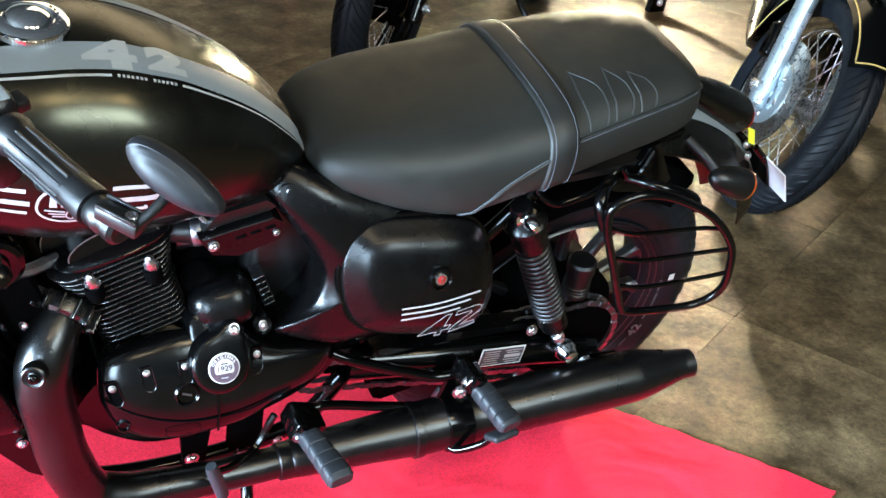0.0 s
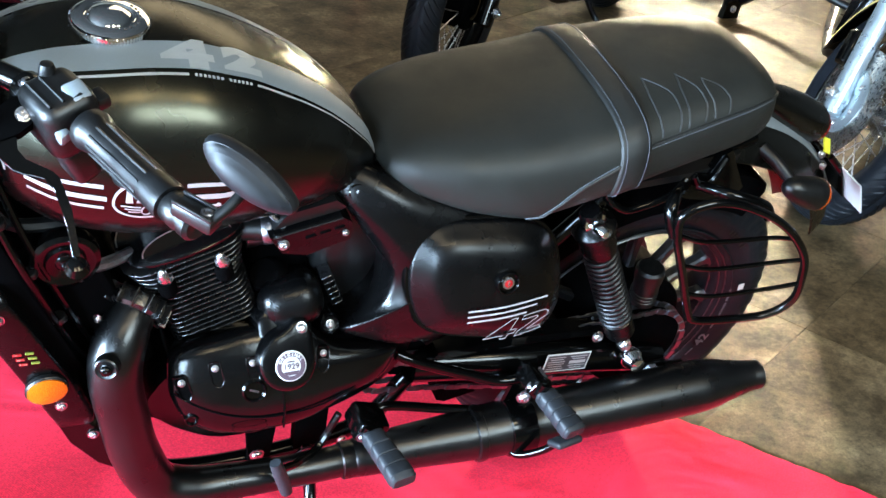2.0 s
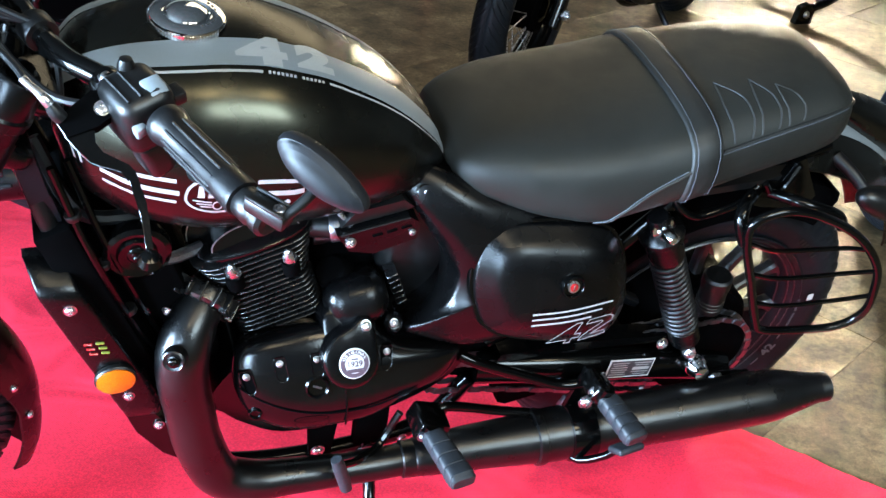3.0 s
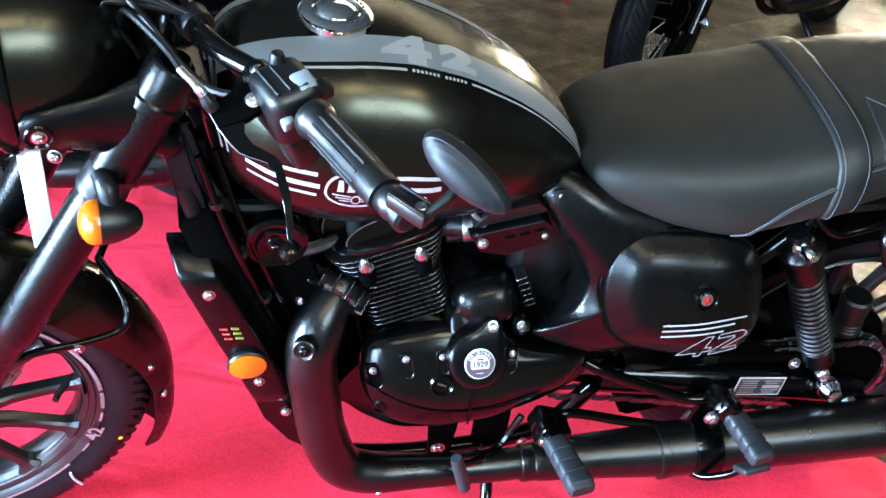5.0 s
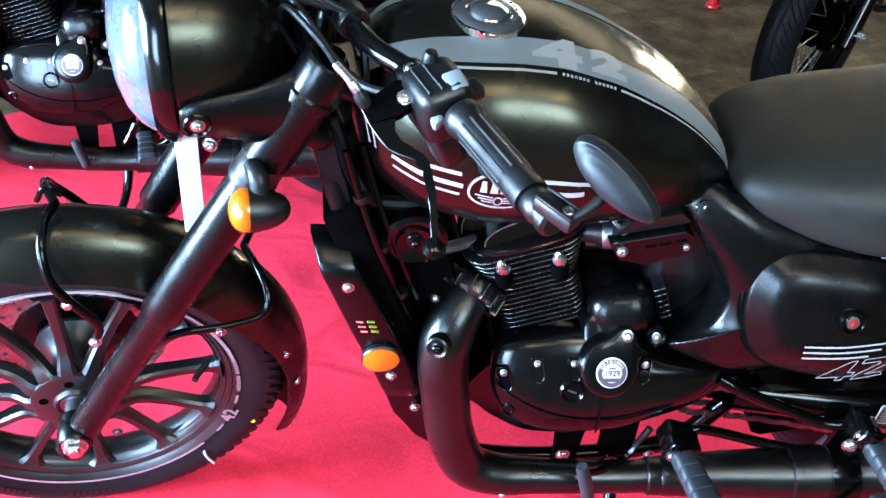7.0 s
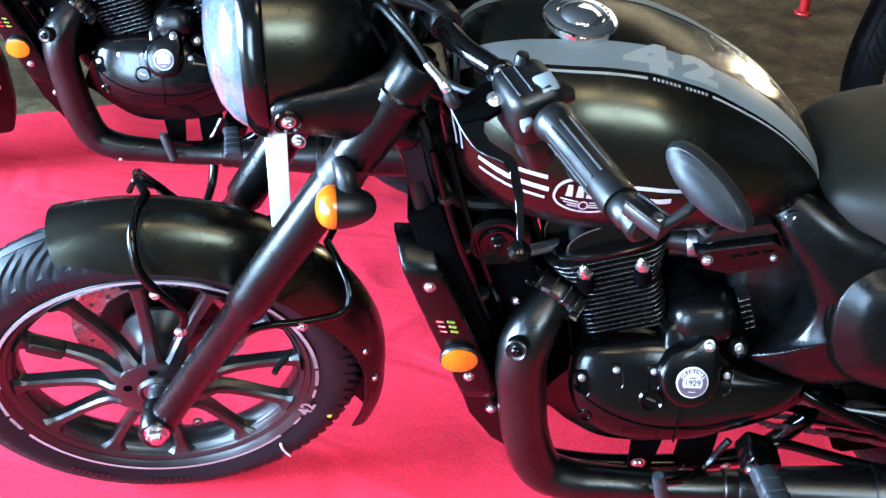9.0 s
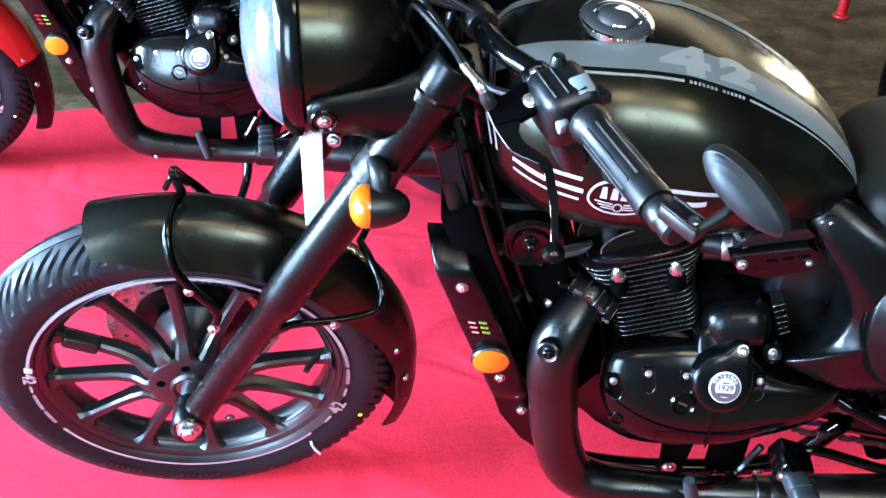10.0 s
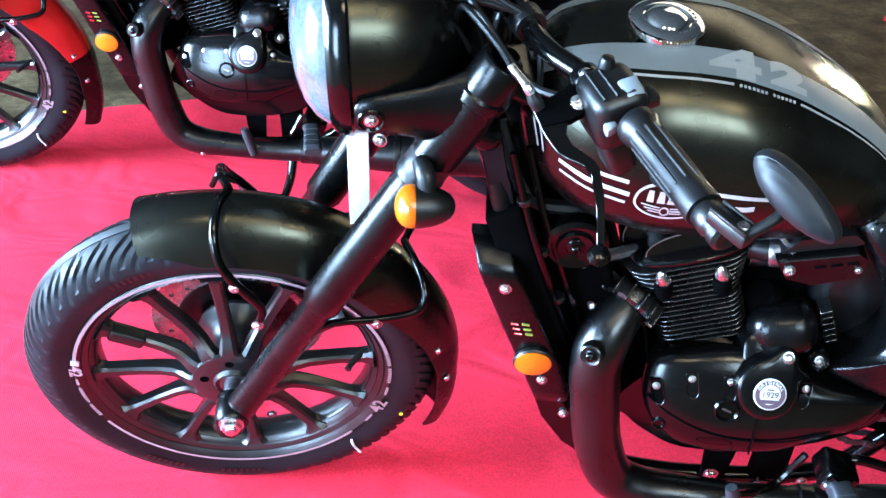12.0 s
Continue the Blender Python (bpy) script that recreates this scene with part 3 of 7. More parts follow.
    # yokes
    for h, t in ((0.600, 0.030), (0.672, 0.022)):
        c = d * h
        part("fork_yoke", block((0.075, 0.225, t), S @ Matrix.Translation((c.x + 0.027, 0, c.z)) @ pose(0, 0, 0, 0, 27.7), 0.012, 3), MATT, bike)
    for k in range(3):
        bolt("yoke_bolt", (0.205 + 0.002 * k, -0.060 + 0.004 * k, 0.535 - 0.030 * k), (-0.3, -0.9, 0.2), 0.007, bike, STEEL, m=S)

    # white front plate, seen on edge between the legs
    part("front_plate", block((0.025, 0.003, 0.165), S @ pose(0.184, -0.058, 0.424, 0, -1, 0), 0.0008, 1), WHITE, bike, "narrow white blank plate")

    # headlight
    hx, hz, rr = 0.182, 0.590, 0.112
    axis = (1, 0, 0.04)
    shell_ = part("headlight", revolve([(rr, -0.018), (rr + 0.002, -0.010), (rr, 0.0), (rr - 0.002, 0.02), (rr - 0.010, 0.052), (rr - 0.026, 0.082), (rr - 0.050, 0.104), (rr - 0.078, 0.117), (0, 0.123)], (hx, 0, hz), axis, 64), PAINT, bike, "round satin black headlight with a bright rim", m=S, angle=50)
    part("headlight_rim", revolve([(rr + 0.001, -0.004), (rr + 0.004, -0.007), (rr + 0.004, -0.012), (rr, -0.024), (rr - 0.006, -0.030), (rr - 0.010, -0.028), (rr - 0.009, -0.016)], (hx, 0, hz), axis, 64, False), GLOSS, shell_, "glossy black rim", m=S)
    part("headlight_lens", revolve([(rr - 0.008, -0.026), (rr - 0.011, -0.034), (rr - 0.020, -0.046), (rr - 0.036, -0.058), (rr - 0.060, -0.067), (rr - 0.085, -0.071), (0, -0.073)], (hx, 0, hz), axis, 64), GLASS, shell_, "clear fluted lens", m=S)
    part("rim_screw_tab", revolve([(0.013, -0.005), (0.013, 0.004), (0.009, 0.006), (0, 0.006)], (hx - 0.02, -0.03, hz + rr - 0.004), (0, -0.2, 1), 16), GLOSS, shell_, m=S)

    # mudguard: arc over the wheel, with flared lower edge
    rows = []
    for i in range(45):
        a = radians(109 - 137 * i / 44)
        low_ = max(0.0, min(1.0, (34 - math.degrees(a)) / 34))
        r = 0.328 + 0.004 * low_ + (0.00085 * (-4 - math.degrees(a)) if math.degrees(a) < -4 else 0.0)
        out = Vector((math.cos(a), 0, math.sin(a)))
        w, drop = 0.062 - 0.012 * low_, 0.062 - 0.030 * low_
        if i < 5:
            w *= 0.86 + 0.028 * i
            drop *= 0.50 + 0.10 * i
        if i > 38:
            w *= 1 - 0.05 * (i - 38)
        outer, inner = [], []
        for k in range(13):
            t = (k - 6) / 6
            h = -drop * abs(t) ** 2.4
            outer.append(S @ (out * (r + h) + Vector((0, t * w, 0))))
            inner.append(S @ (out * (r + h - 0.003) + Vector((0, t * (w - 0.0025), 0))))
        rows.append(outer + inner[::-1])
    guard = part("front_mudguard", skin(rows[:33]), PAINT, bike, "satin black front mudguard on wire stays", angle=50)
    part("mudguard_flap", skin(rows[32:]), MATT, guard, "matt black flap", angle=50)
    for sgn in (-1, 1):
        part("mudguard_stay", tube([(0.020, 0, 0.346), (0.008, sgn * 0.030, 0.344), (0.004, sgn * 0.062, 0.325), (0.010, sgn * 0.082, 0.295), (0.028, sgn * 0.090, 0.265), (0.056, sgn * 0.092, 0.220), (0.050, sgn * 0.096, 0.192)], 0.0062, 10), GLOSS, guard, m=S)
        part("mudguard_stay", tube([(0.244, 0, 0.246), (0.258, sgn * 0.035, 0.242), (0.269, sgn * 0.066, 0.228), (0.262, sgn * 0.087, 0.206), (0.215, sgn * 0.095, 0.198), (0.15, sgn * 0.096, 0.192), (0.10, sgn * 0.096, 0.168)], 0.0055, 10), GLOSS, guard, m=S)
        for p in ((0.026, 0.092, 0.262), (0.050, 0.099, 0.194), (0.205, 0.099, 0.193)):
            bolt("stay_bolt", (p[0], sgn * p[1], p[2]), (0, sgn, 0), 0.0065, guard, m=S)
        part("caliper_arm", tube([(0.10, sgn * 0.094, 0.165), (0.085, sgn * 0.092, 0.14), (0.09, sgn * 0.09, 0.11)], 0.008, 8), MATT, guard, m=S)
    for p in ((0.296, -0.045, 0.060), (0.312, -0.043, -0.01)):
        bolt("mudguard_bolt", p, (0.8, -0.6, 0.1), 0.005, guard, m=S)
    part("hose_guide", tube([(0.0, 0.0, 0.352), (0.012, 0.0, 0.372), (0.03, 0.0, 0.360)], 0.004, 8), GLOSS, guard, m=S)

    # bars, in bike coordinates as they stand turned
    for s in (-1, 1):
        mm = None if s < 0 else S @ Matrix.Diagonal((1, -1, 1, 1)) @ S.inverted()
        part("handlebar", tube([(0.356, 0.0, 0.950), (0.366, -0.035, 0.953), (0.374, -0.060, 0.952), (0.385, -0.090, 0.951), (0.402, -0.122, 0.952), (0.430, -0.156, 0.954), (0.464, -0.210, 0.957), (0.500, -0.30, 0.963), (0.540, -0.385, 0.967)], 0.0112, 16), GLOSS, bike, "black tubular handlebar", m=mm)
        part("bar_clamp", revolve([(0.017, -0.012), (0.018, -0.010), (0.018, 0.010), (0.017, 0.012)], (0.3755, -0.065, 0.952), (0.35, -0.93, 0.0), 20), PLASTIC, bike, m=mm)
        ax = Vector((0.062, -0.150, 0.004)).normalized()
        grip = part("grip", revolve([(0.0155, -0.002), (0.0195, 0.0), (0.0205, 0.006), (0.0195, 0.012), (0.0165, 0.018), (0.0160, 0.06), (0.0168, 0.10), (0.0180, 0.122), (0.0175, 0.127), (0.012, 0.128)], (0.474, -0.236, 0.960), ax, 28), RUBBER, bike, "black rubber handlebar grip", m=mm)
        gm = Matrix.Translation((0.474, -0.236, 0.960)) @ frame_of(ax)
        for k in range(10):
            a = radians(36 * k)
            b = tube([gm @ Vector((0.0163 * math.cos(a), 0.0163 * math.sin(a), z)) for z in (0.022, 0.06, 0.098)], 0.0016, 5, 3)
            part("grip_rib", b, RUBBER, grip, m=mm)
        part("grip_badge", revolve([(0.012, 0.0), (0.0115, 0.002), (0, 0.0024)], gm @ Vector((0.0, -0.0158, 0.058)), (-0.3, -0.55, 0.75), 20), RUBBER, grip, m=mm)
        weight = part("bar_end", revolve([(0.0125, 0.126), (0.0150, 0.129), (0.0155, 0.144), (0.0135, 0.147), (0.0125, 0.151), (0.0145, 0.153), (0.0145, 0.162), (0.011, 0.165), (0.005, 0.165), (0, 0.163)], (0.474, -0.236, 0.960), ax, 24), PLASTIC, bike, m=mm)
        CL = pose(0.532, -0.401, 0.991, 3, 0, 41)
        part("mirror_clamp", joined(block((0.018, 0.040, 0.014), CL, 0.003), block((0.003, 0.038, 0.004), CL @ pose(-0.0078, 0, 0.0085), 0.001, 1), block((0.003, 0.038, 0.004), CL @ pose(0.0078, 0, 0.0085), 0.001, 1), tube([(0.543, -0.413, 0.994), (0.558, -0.410, 1.006), (0.574, -0.402, 1.018)], 0.0048, 10)), PLASTIC, weight, m=mm)
        part("clamp_screw", revolve([(0.0055, 0), (0.0055, 0.003), (0.0045, 0.004), (0.003, 0.004), (0.0026, 0.002), (0, 0.002)], CL @ Vector((0, -0.010, 0.006)), (0, 0, 1), 14), DARKSTEEL, weight, m=mm)
        # bar-end mirror: a domed back, longer than wide, with ridges
        mn, mx = Vector((-0.678, -0.734, -0.025)), Vector((0.677, -0.611, -0.403))
        my = mn.cross(mx).normalized()
        mx = my.cross(mn).normalized()
        MIR = Matrix((mx, my, mn.normalized())).transposed().to_4x4()
        MIR.translation = (0.572, -0.408, 1.032)
        MIR = MIR @ Matrix.Diagonal((0.65, 0.36, 0.54, 1))
        def egg(sx, sy, z):
            out = []
            for k in range(40):
                t = 2 * math.pi * k / 40
                taper = 1 - 0.14 * math.cos(t)
                out.append(MIR @ Vector((sx * math.cos(t), sy * math.sin(t) * taper, z)))
            return out
        mirror = part("mirror", skin([egg(r_, r_ * 0.714, z_) for r_, z_ in ((0.0681, -0.012), (0.0702, -0.006), (0.0702, 0.0), (0.0690, 0.0045), (0.0672, 0.0085), (0.0656, 0.0090), (0.0622, 0.0140), (0.0604, 0.0146), (0.0566, 0.0190), (0.0546, 0.0196), (0.0450, 0.0260), (0.0330, 0.0310), (0.0180, 0.0345), (0.0040, 0.0355))]), SHELL, bike, "black bar-end mirror seen from its ridged back", m=mm, angle=40)
        part("mirror_glass", skin([egg(0.0638, 0.0456, -0.0125), egg(0.002, 0.001, -0.0128)]), CHROME, mirror, m=mm)
        for k in range(5):
            q = MIR @ Vector((0.026 - 0.012 * k, -0.004 + 0.003 * (k % 2), 0.0335 - 0.0006 * abs(k - 2) ** 2))
            part("mirror_mark", revolve([(0.0022, 0), (0.0021, 0.0003), (0.0016, 0.0004), (0.0014, 0.0001)], q, MIR.to_3x3() @ Vector((0, 0, 1)), 12), PLASTIC, mirror, m=mm)
        # switch box
        box = part("switch_box", block((0.056, 0.062, 0.064), pose(0.456, -0.197, 0.949, 0, -12, 22), 0.014, 4), PLASTIC, bike, "black handlebar switch box", m=mm)
        for k in range(2):
            part("box_rib", tube([pose(0.456, -0.197, 0.949, 0, -12, 22) @ Vector((-0.016 + 0.013 * k, y_, 0.0318)) for y_ in (-0.022, 0.0, 0.020)], 0.0016, 6, 2), PLASTIC, box, m=mm)
        part("switch_skirt", block((0.030, 0.040, 0.050), pose(0.466, -0.198, 0.900, 0, -22, 22), 0.009, 3), PLASTIC, box, m=mm)
        part("switch_button", block((0.020, 0.022, 0.010), pose(0.468, -0.208, 0.979, 18, -10, 22), 0.003, 2), GREY, box, "grey rocker switch", m=mm)
        part("switch_button", block((0.012, 0.010, 0.018), pose(0.452, -0.230, 0.948, 20, -20, 30), 0.003, 2), GREY, box, m=mm)
        part("switch_button", block((0.014, 0.020, 0.014), pose(0.490, -0.196, 0.962, 0, -10, 22), 0.003, 2), PLASTIC, box, m=mm)
        # lever, perch, cable
        LEV = Matrix.Translation((0.418, -0.203, 0.950)) @ frame_of((-0.10, -0.55, 0.829))
        li = LEV.inverted()

        def forged(pts, low, high, soft):
            flatp = [li @ Vector(p) for p in pts]
            b = skin([[(p.x, p.y, h) for p in flatp] for h in (low, high)])
            bevelled(b, soft, 2)
            b.transform(LEV)
            return b

        perch = part("lever_perch", forged([(0.3803, -0.2038, 0.9449), (0.3952, -0.1952, 0.9524), (0.4142, -0.1845, 0.9618), (0.4331, -0.1869, 0.9625), (0.4357, -0.1942, 0.9579), (0.4286, -0.2085, 0.9476), (0.4164, -0.2144, 0.9423), (0.3896, -0.2192, 0.9358)], -0.014, 0.0015, 0.0022), CORE, bike, "flat black clutch lever perch", m=mm)
        part("perch_clamp", revolve([(0.016, -0.012), (0.017, -0.010), (0.017, 0.010), (0.016, 0.012)], (0.434, -0.165, 0.952), (0.5, -0.85, 0), 18), GLOSS, perch, m=mm)
        bolt("pivot_screw", (0.4225, -0.2005, 0.9535), (-0.1, -0.55, 0.83), 0.0062, perch, STEEL, h=0.0025, m=mm)
        part("clutch_lever", forged([(0.3869, -0.2148, 0.9384), (0.3901, -0.2209, 0.9348), (0.4067, -0.2407, 0.9236), (0.4319, -0.2517, 0.9194), (0.4384, -0.2602, 0.9145), (0.4444, -0.2882, 0.8967), (0.4458, -0.3178, 0.8773), (0.4521, -0.3182, 0.8778), (0.4512, -0.2795, 0.9033), (0.4452, -0.2537, 0.9197), (0.4400, -0.2476, 0.9231), (0.4188, -0.2345, 0.9292), (0.4130, -0.2259, 0.9342), (0.4137, -0.2166, 0.9405), (0.4003, -0.2133, 0.9410)], -0.0095, -0.0010, 0.0018), GLOSS, bike, "bright-edged flat black clutch lever", m=mm)
        # hair-thin steel line along the outer edge of perch and lever
        edge = [LEV @ (li @ Vector(p) + Vector((0, 0, -0.003))) for p in ((0.3803, -0.2038, 0.9449), (0.3862, -0.2140, 0.9390), (0.3901, -0.2209, 0.9348), (0.4067, -0.2407, 0.9236), (0.4319, -0.2517, 0.9194), (0.4384, -0.2602, 0.9145), (0.4444, -0.2882, 0.8967), (0.4458, -0.3178, 0.8773))]
        part("lever_edge", tube(edge, 0.0003, 6, 3), DARKSTEEL, bike, "thin bright steel edge", m=mm)
        part("lever_ball", revolve([(0.001, -0.011), (0.008, -0.008), (0.0115, 0), (0.008, 0.008), (0.001, 0.011)], (0.448, -0.323, 0.871), (0, -0.3, 0.95), 16), GLOSS, bike, m=mm)
        part("control_cable", tube([(0.300, -0.040, 0.925), (0.304, -0.058, 0.958), (0.312, -0.076, 0.969), (0.336, -0.115, 0.966), (0.352, -0.150, 0.966), (0.362, -0.185, 0.968)], 0.0036, 8), RUBBER, bike, m=mm)
        part("cable_ferrule", tube([(0.356, -0.182, 0.977, 0.0042), (0.368, -0.194, 0.970, 0.0042), (0.373, -0.199, 0.966, 0.0052), (0.377, -0.201, 0.961, 0.0052)], 0.005, 10), STEEL, bike, "bright cable adjuster", m=mm)
        part("cable_boot", tube([(0.376, -0.200, 0.962, 0.0050), (0.381, -0.202, 0.953, 0.0072), (0.386, -0.203, 0.946, 0.0070)], 0.006, 10), RUBBER, bike, m=mm)
        part("control_cable", tube([(0.385, -0.175, 0.925), (0.390, -0.13, 0.93), (0.385, -0.085, 0.958), (0.36, -0.04, 0.955), (0.335, -0.03, 0.90)], 0.0034, 8), RUBBER, bike, m=mm)
        part("reservoir_stub", joined(revolve([(0.007, 0), (0.008, 0.004), (0.008, 0.022), (0.006, 0.028), (0, 0.029)], (0.447, -0.176, 0.962), (0, 0, 1), 14), block((0.024, 0.016, 0.012), pose(0.445, -0.176, 0.962, 0, 0, 20), 0.003)), PLASTIC, bike, m=mm)
        bolt("clamp_bolt", (0.464, -0.178, 0.966), (0.2, -0.2, 1), 0.0065, bike, STEEL, m=mm)
        bolt("clamp_bolt", (0.430, -0.168, 0.963), (0.2, -0.2, 1), 0.0065, bike, STEEL, m=mm)
    part("instrument", revolve([(0.052, -0.03), (0.055, 0.0), (0.055, 0.02), (0.050, 0.026), (0, 0.024)], (0.262, -0.01, 0.995), (0.35, 0, 0.93), 32), GLOSS, bike, "round black instrument")
    for k in range(3):
        part("control_cable", tube([(0.30 + 0.01 * k, -0.02 - 0.015 * k, 0.90), (0.285, -0.03 - 0.01 * k, 0.96), (0.31, -0.05, 0.985 - 0.01 * k), (0.37, -0.07, 0.965)], 0.0034, 8), RUBBER, bike)
    part("brake_hose", tube([(0.322, -0.012, 0.915), (0.345, -0.035, 0.938), (0.370, -0.068, 0.936), (0.398, -0.105, 0.935), (0.430, -0.150, 0.938)], 0.0045, 8), GLOSS, bike)
    part("wiring_sleeve", tube([(0.312, -0.055, 0.972), (0.335, -0.085, 0.956), (0.360, -0.120, 0.938), (0.386, -0.150, 0.930), (0.420, -0.170, 0.934)], 0.0042, 8), RUBBER, bike)
    for y in (-0.03, 0.03):
        bolt("riser_bolt", (0.350, y, 0.945), (0.1, 0, 1), 0.008, bike, CHROME)
        part("bar_riser", revolve([(0.018, -0.05), (0.018, 0.0), (0.014, 0.01)], (0.350, y, 0.935), (0.1, 0, 1), 16), GLOSS, bike)


# ---- the motorcycle, in its own upright frame: x to the rear, y to its right side, z up, front axle over x = 0 ----
LEAN_SIDE = 13.63  # degrees by which it leans on its side stand
STEER = pose(0.008, -0.009, 0.306) @ Matrix.Rotation(radians(7.0), 4, Vector((math.sin(radians(25)), 0, math.cos(radians(25)))))

TANK_TOP = [(0.383, 0.850), (0.395, 0.882), (0.425, 0.910), (0.48, 0.924), (0.54, 0.928), (0.60, 0.923), (0.66, 0.905), (0.72, 0.876), (0.77, 0.845), (0.815, 0.805), (0.845, 0.768), (0.864, 0.725)]
TANK_LOW = [(0.383, 0.800), (0.395, 0.757), (0.43, 0.716), (0.48, 0.690), (0.56, 0.674), (0.65, 0.672), (0.75, 0.680), (0.81, 0.690), (0.864, 0.697)]
TANK_WIDE = [(0.383, 0.050), (0.395, 0.080), (0.42, 0.108), (0.47, 0.132), (0.54, 0.143), (0.62, 0.143), (0.70, 0.130), (0.76, 0.112), (0.81, 0.088), (0.845, 0.060), (0.864, 0.030)]


def tank_at(x, v):
    """Point of the tank's skin: v degrees from its left flank (0) over the top (90)."""
    top, low, w = lerp(TANK_TOP, x), lerp(TANK_LOW, x), lerp(TANK_WIDE, x)
    mid = low + (top - low) * 0.44
    c, s = math.cos(radians(v)), math.sin(radians(v))
    e = 0.86
    y = -w * math.copysign(abs(c) ** e, c)
    z = mid + ((top - mid) if s > 0 else (mid - low)) * math.copysign(abs(s) ** e, s)
    return Vector((x, y, z))


def tank_place(x, v):
    p = tank_at(x, v)
    n = (tank_at(x + 0.003, v) - tank_at(x - 0.003, v)).cross(tank_at(x, v + 1.5) - tank_at(x, v - 1.5)).normalized()
    if n.dot(p - Vector((x, 0, lerp(TANK_LOW, x) + 0.07))) < 0:
        n = -n
    return p, n


SEAT_TOP = [(0.853, 0.745), (0.865, 0.762), (0.92, 0.780), (1.02, 0.795), (1.12, 0.808), (1.20, 0.822), (1.28, 0.837), (1.35, 0.843), (1.40, 0.844), (1.434, 0.835), (1.450, 0.814), (1.457, 0.785)]
SEAT_LOW = [(0.853, 0.735), (0.865, 0.722), (0.92, 0.706), (0.98, 0.692), (1.055, 0.682), (1.10, 0.692), (1.17, 0.712), (1.28, 0.735), (1.38, 0.752), (1.435, 0.762), (1.457, 0.768)]
SEAT_WIDE = [(0.853, 0.055), (0.862, 0.085), (0.90, 0.114), (0.98, 0.142), (1.06, 0.152), (1.15, 0.152), (1.22, 0.145), (1.32, 0.133), (1.39, 0.121), (1.430, 0.104), (1.449, 0.078), (1.457, 0.045)]
SEAT_SHAPE = [(0.93, 0.0), (0.985, 0.08), (1.0, 0.22), (0.995, 0.42), (0.965, 0.60), (0.90, 0.755), (0.80, 0.86), (0.66, 0.93), (0.48, 0.972), (0.25, 0.994), (0.0, 1.0)]


def seat_at(x, k):
    """Point of the seat's skin: k from 0 (left skirt) over 10 (middle) to 20 (right skirt)."""
    top, low, w = lerp(SEAT_TOP, x), lerp(SEAT_LOW, x), lerp(SEAT_WIDE, x)
    side = -1 if k <= 10 else 1
    kk = k if k <= 10 else 20 - k
    i = min(int(kk), 9)
    u = kk - i
    a, b = SEAT_SHAPE[i], SEAT_SHAPE[i + 1]
    return Vector((x, side * w * (a[0] + (b[0] - a[0]) * u), low + (top - low) * (a[1] + (b[1] - a[1]) * u)))


def seat_place(x, k):
    p = seat_at(x, k)
    n = (seat_at(x + 0.004, k) - seat_at(x - 0.004, k)).cross(seat_at(x, k + 0.4) - seat_at(x, k - 0.4)).normalized()
    if n.dot(p - Vector((x, 0, lerp(SEAT_LOW, x)))) < 0:
        n = -n
    return p, n


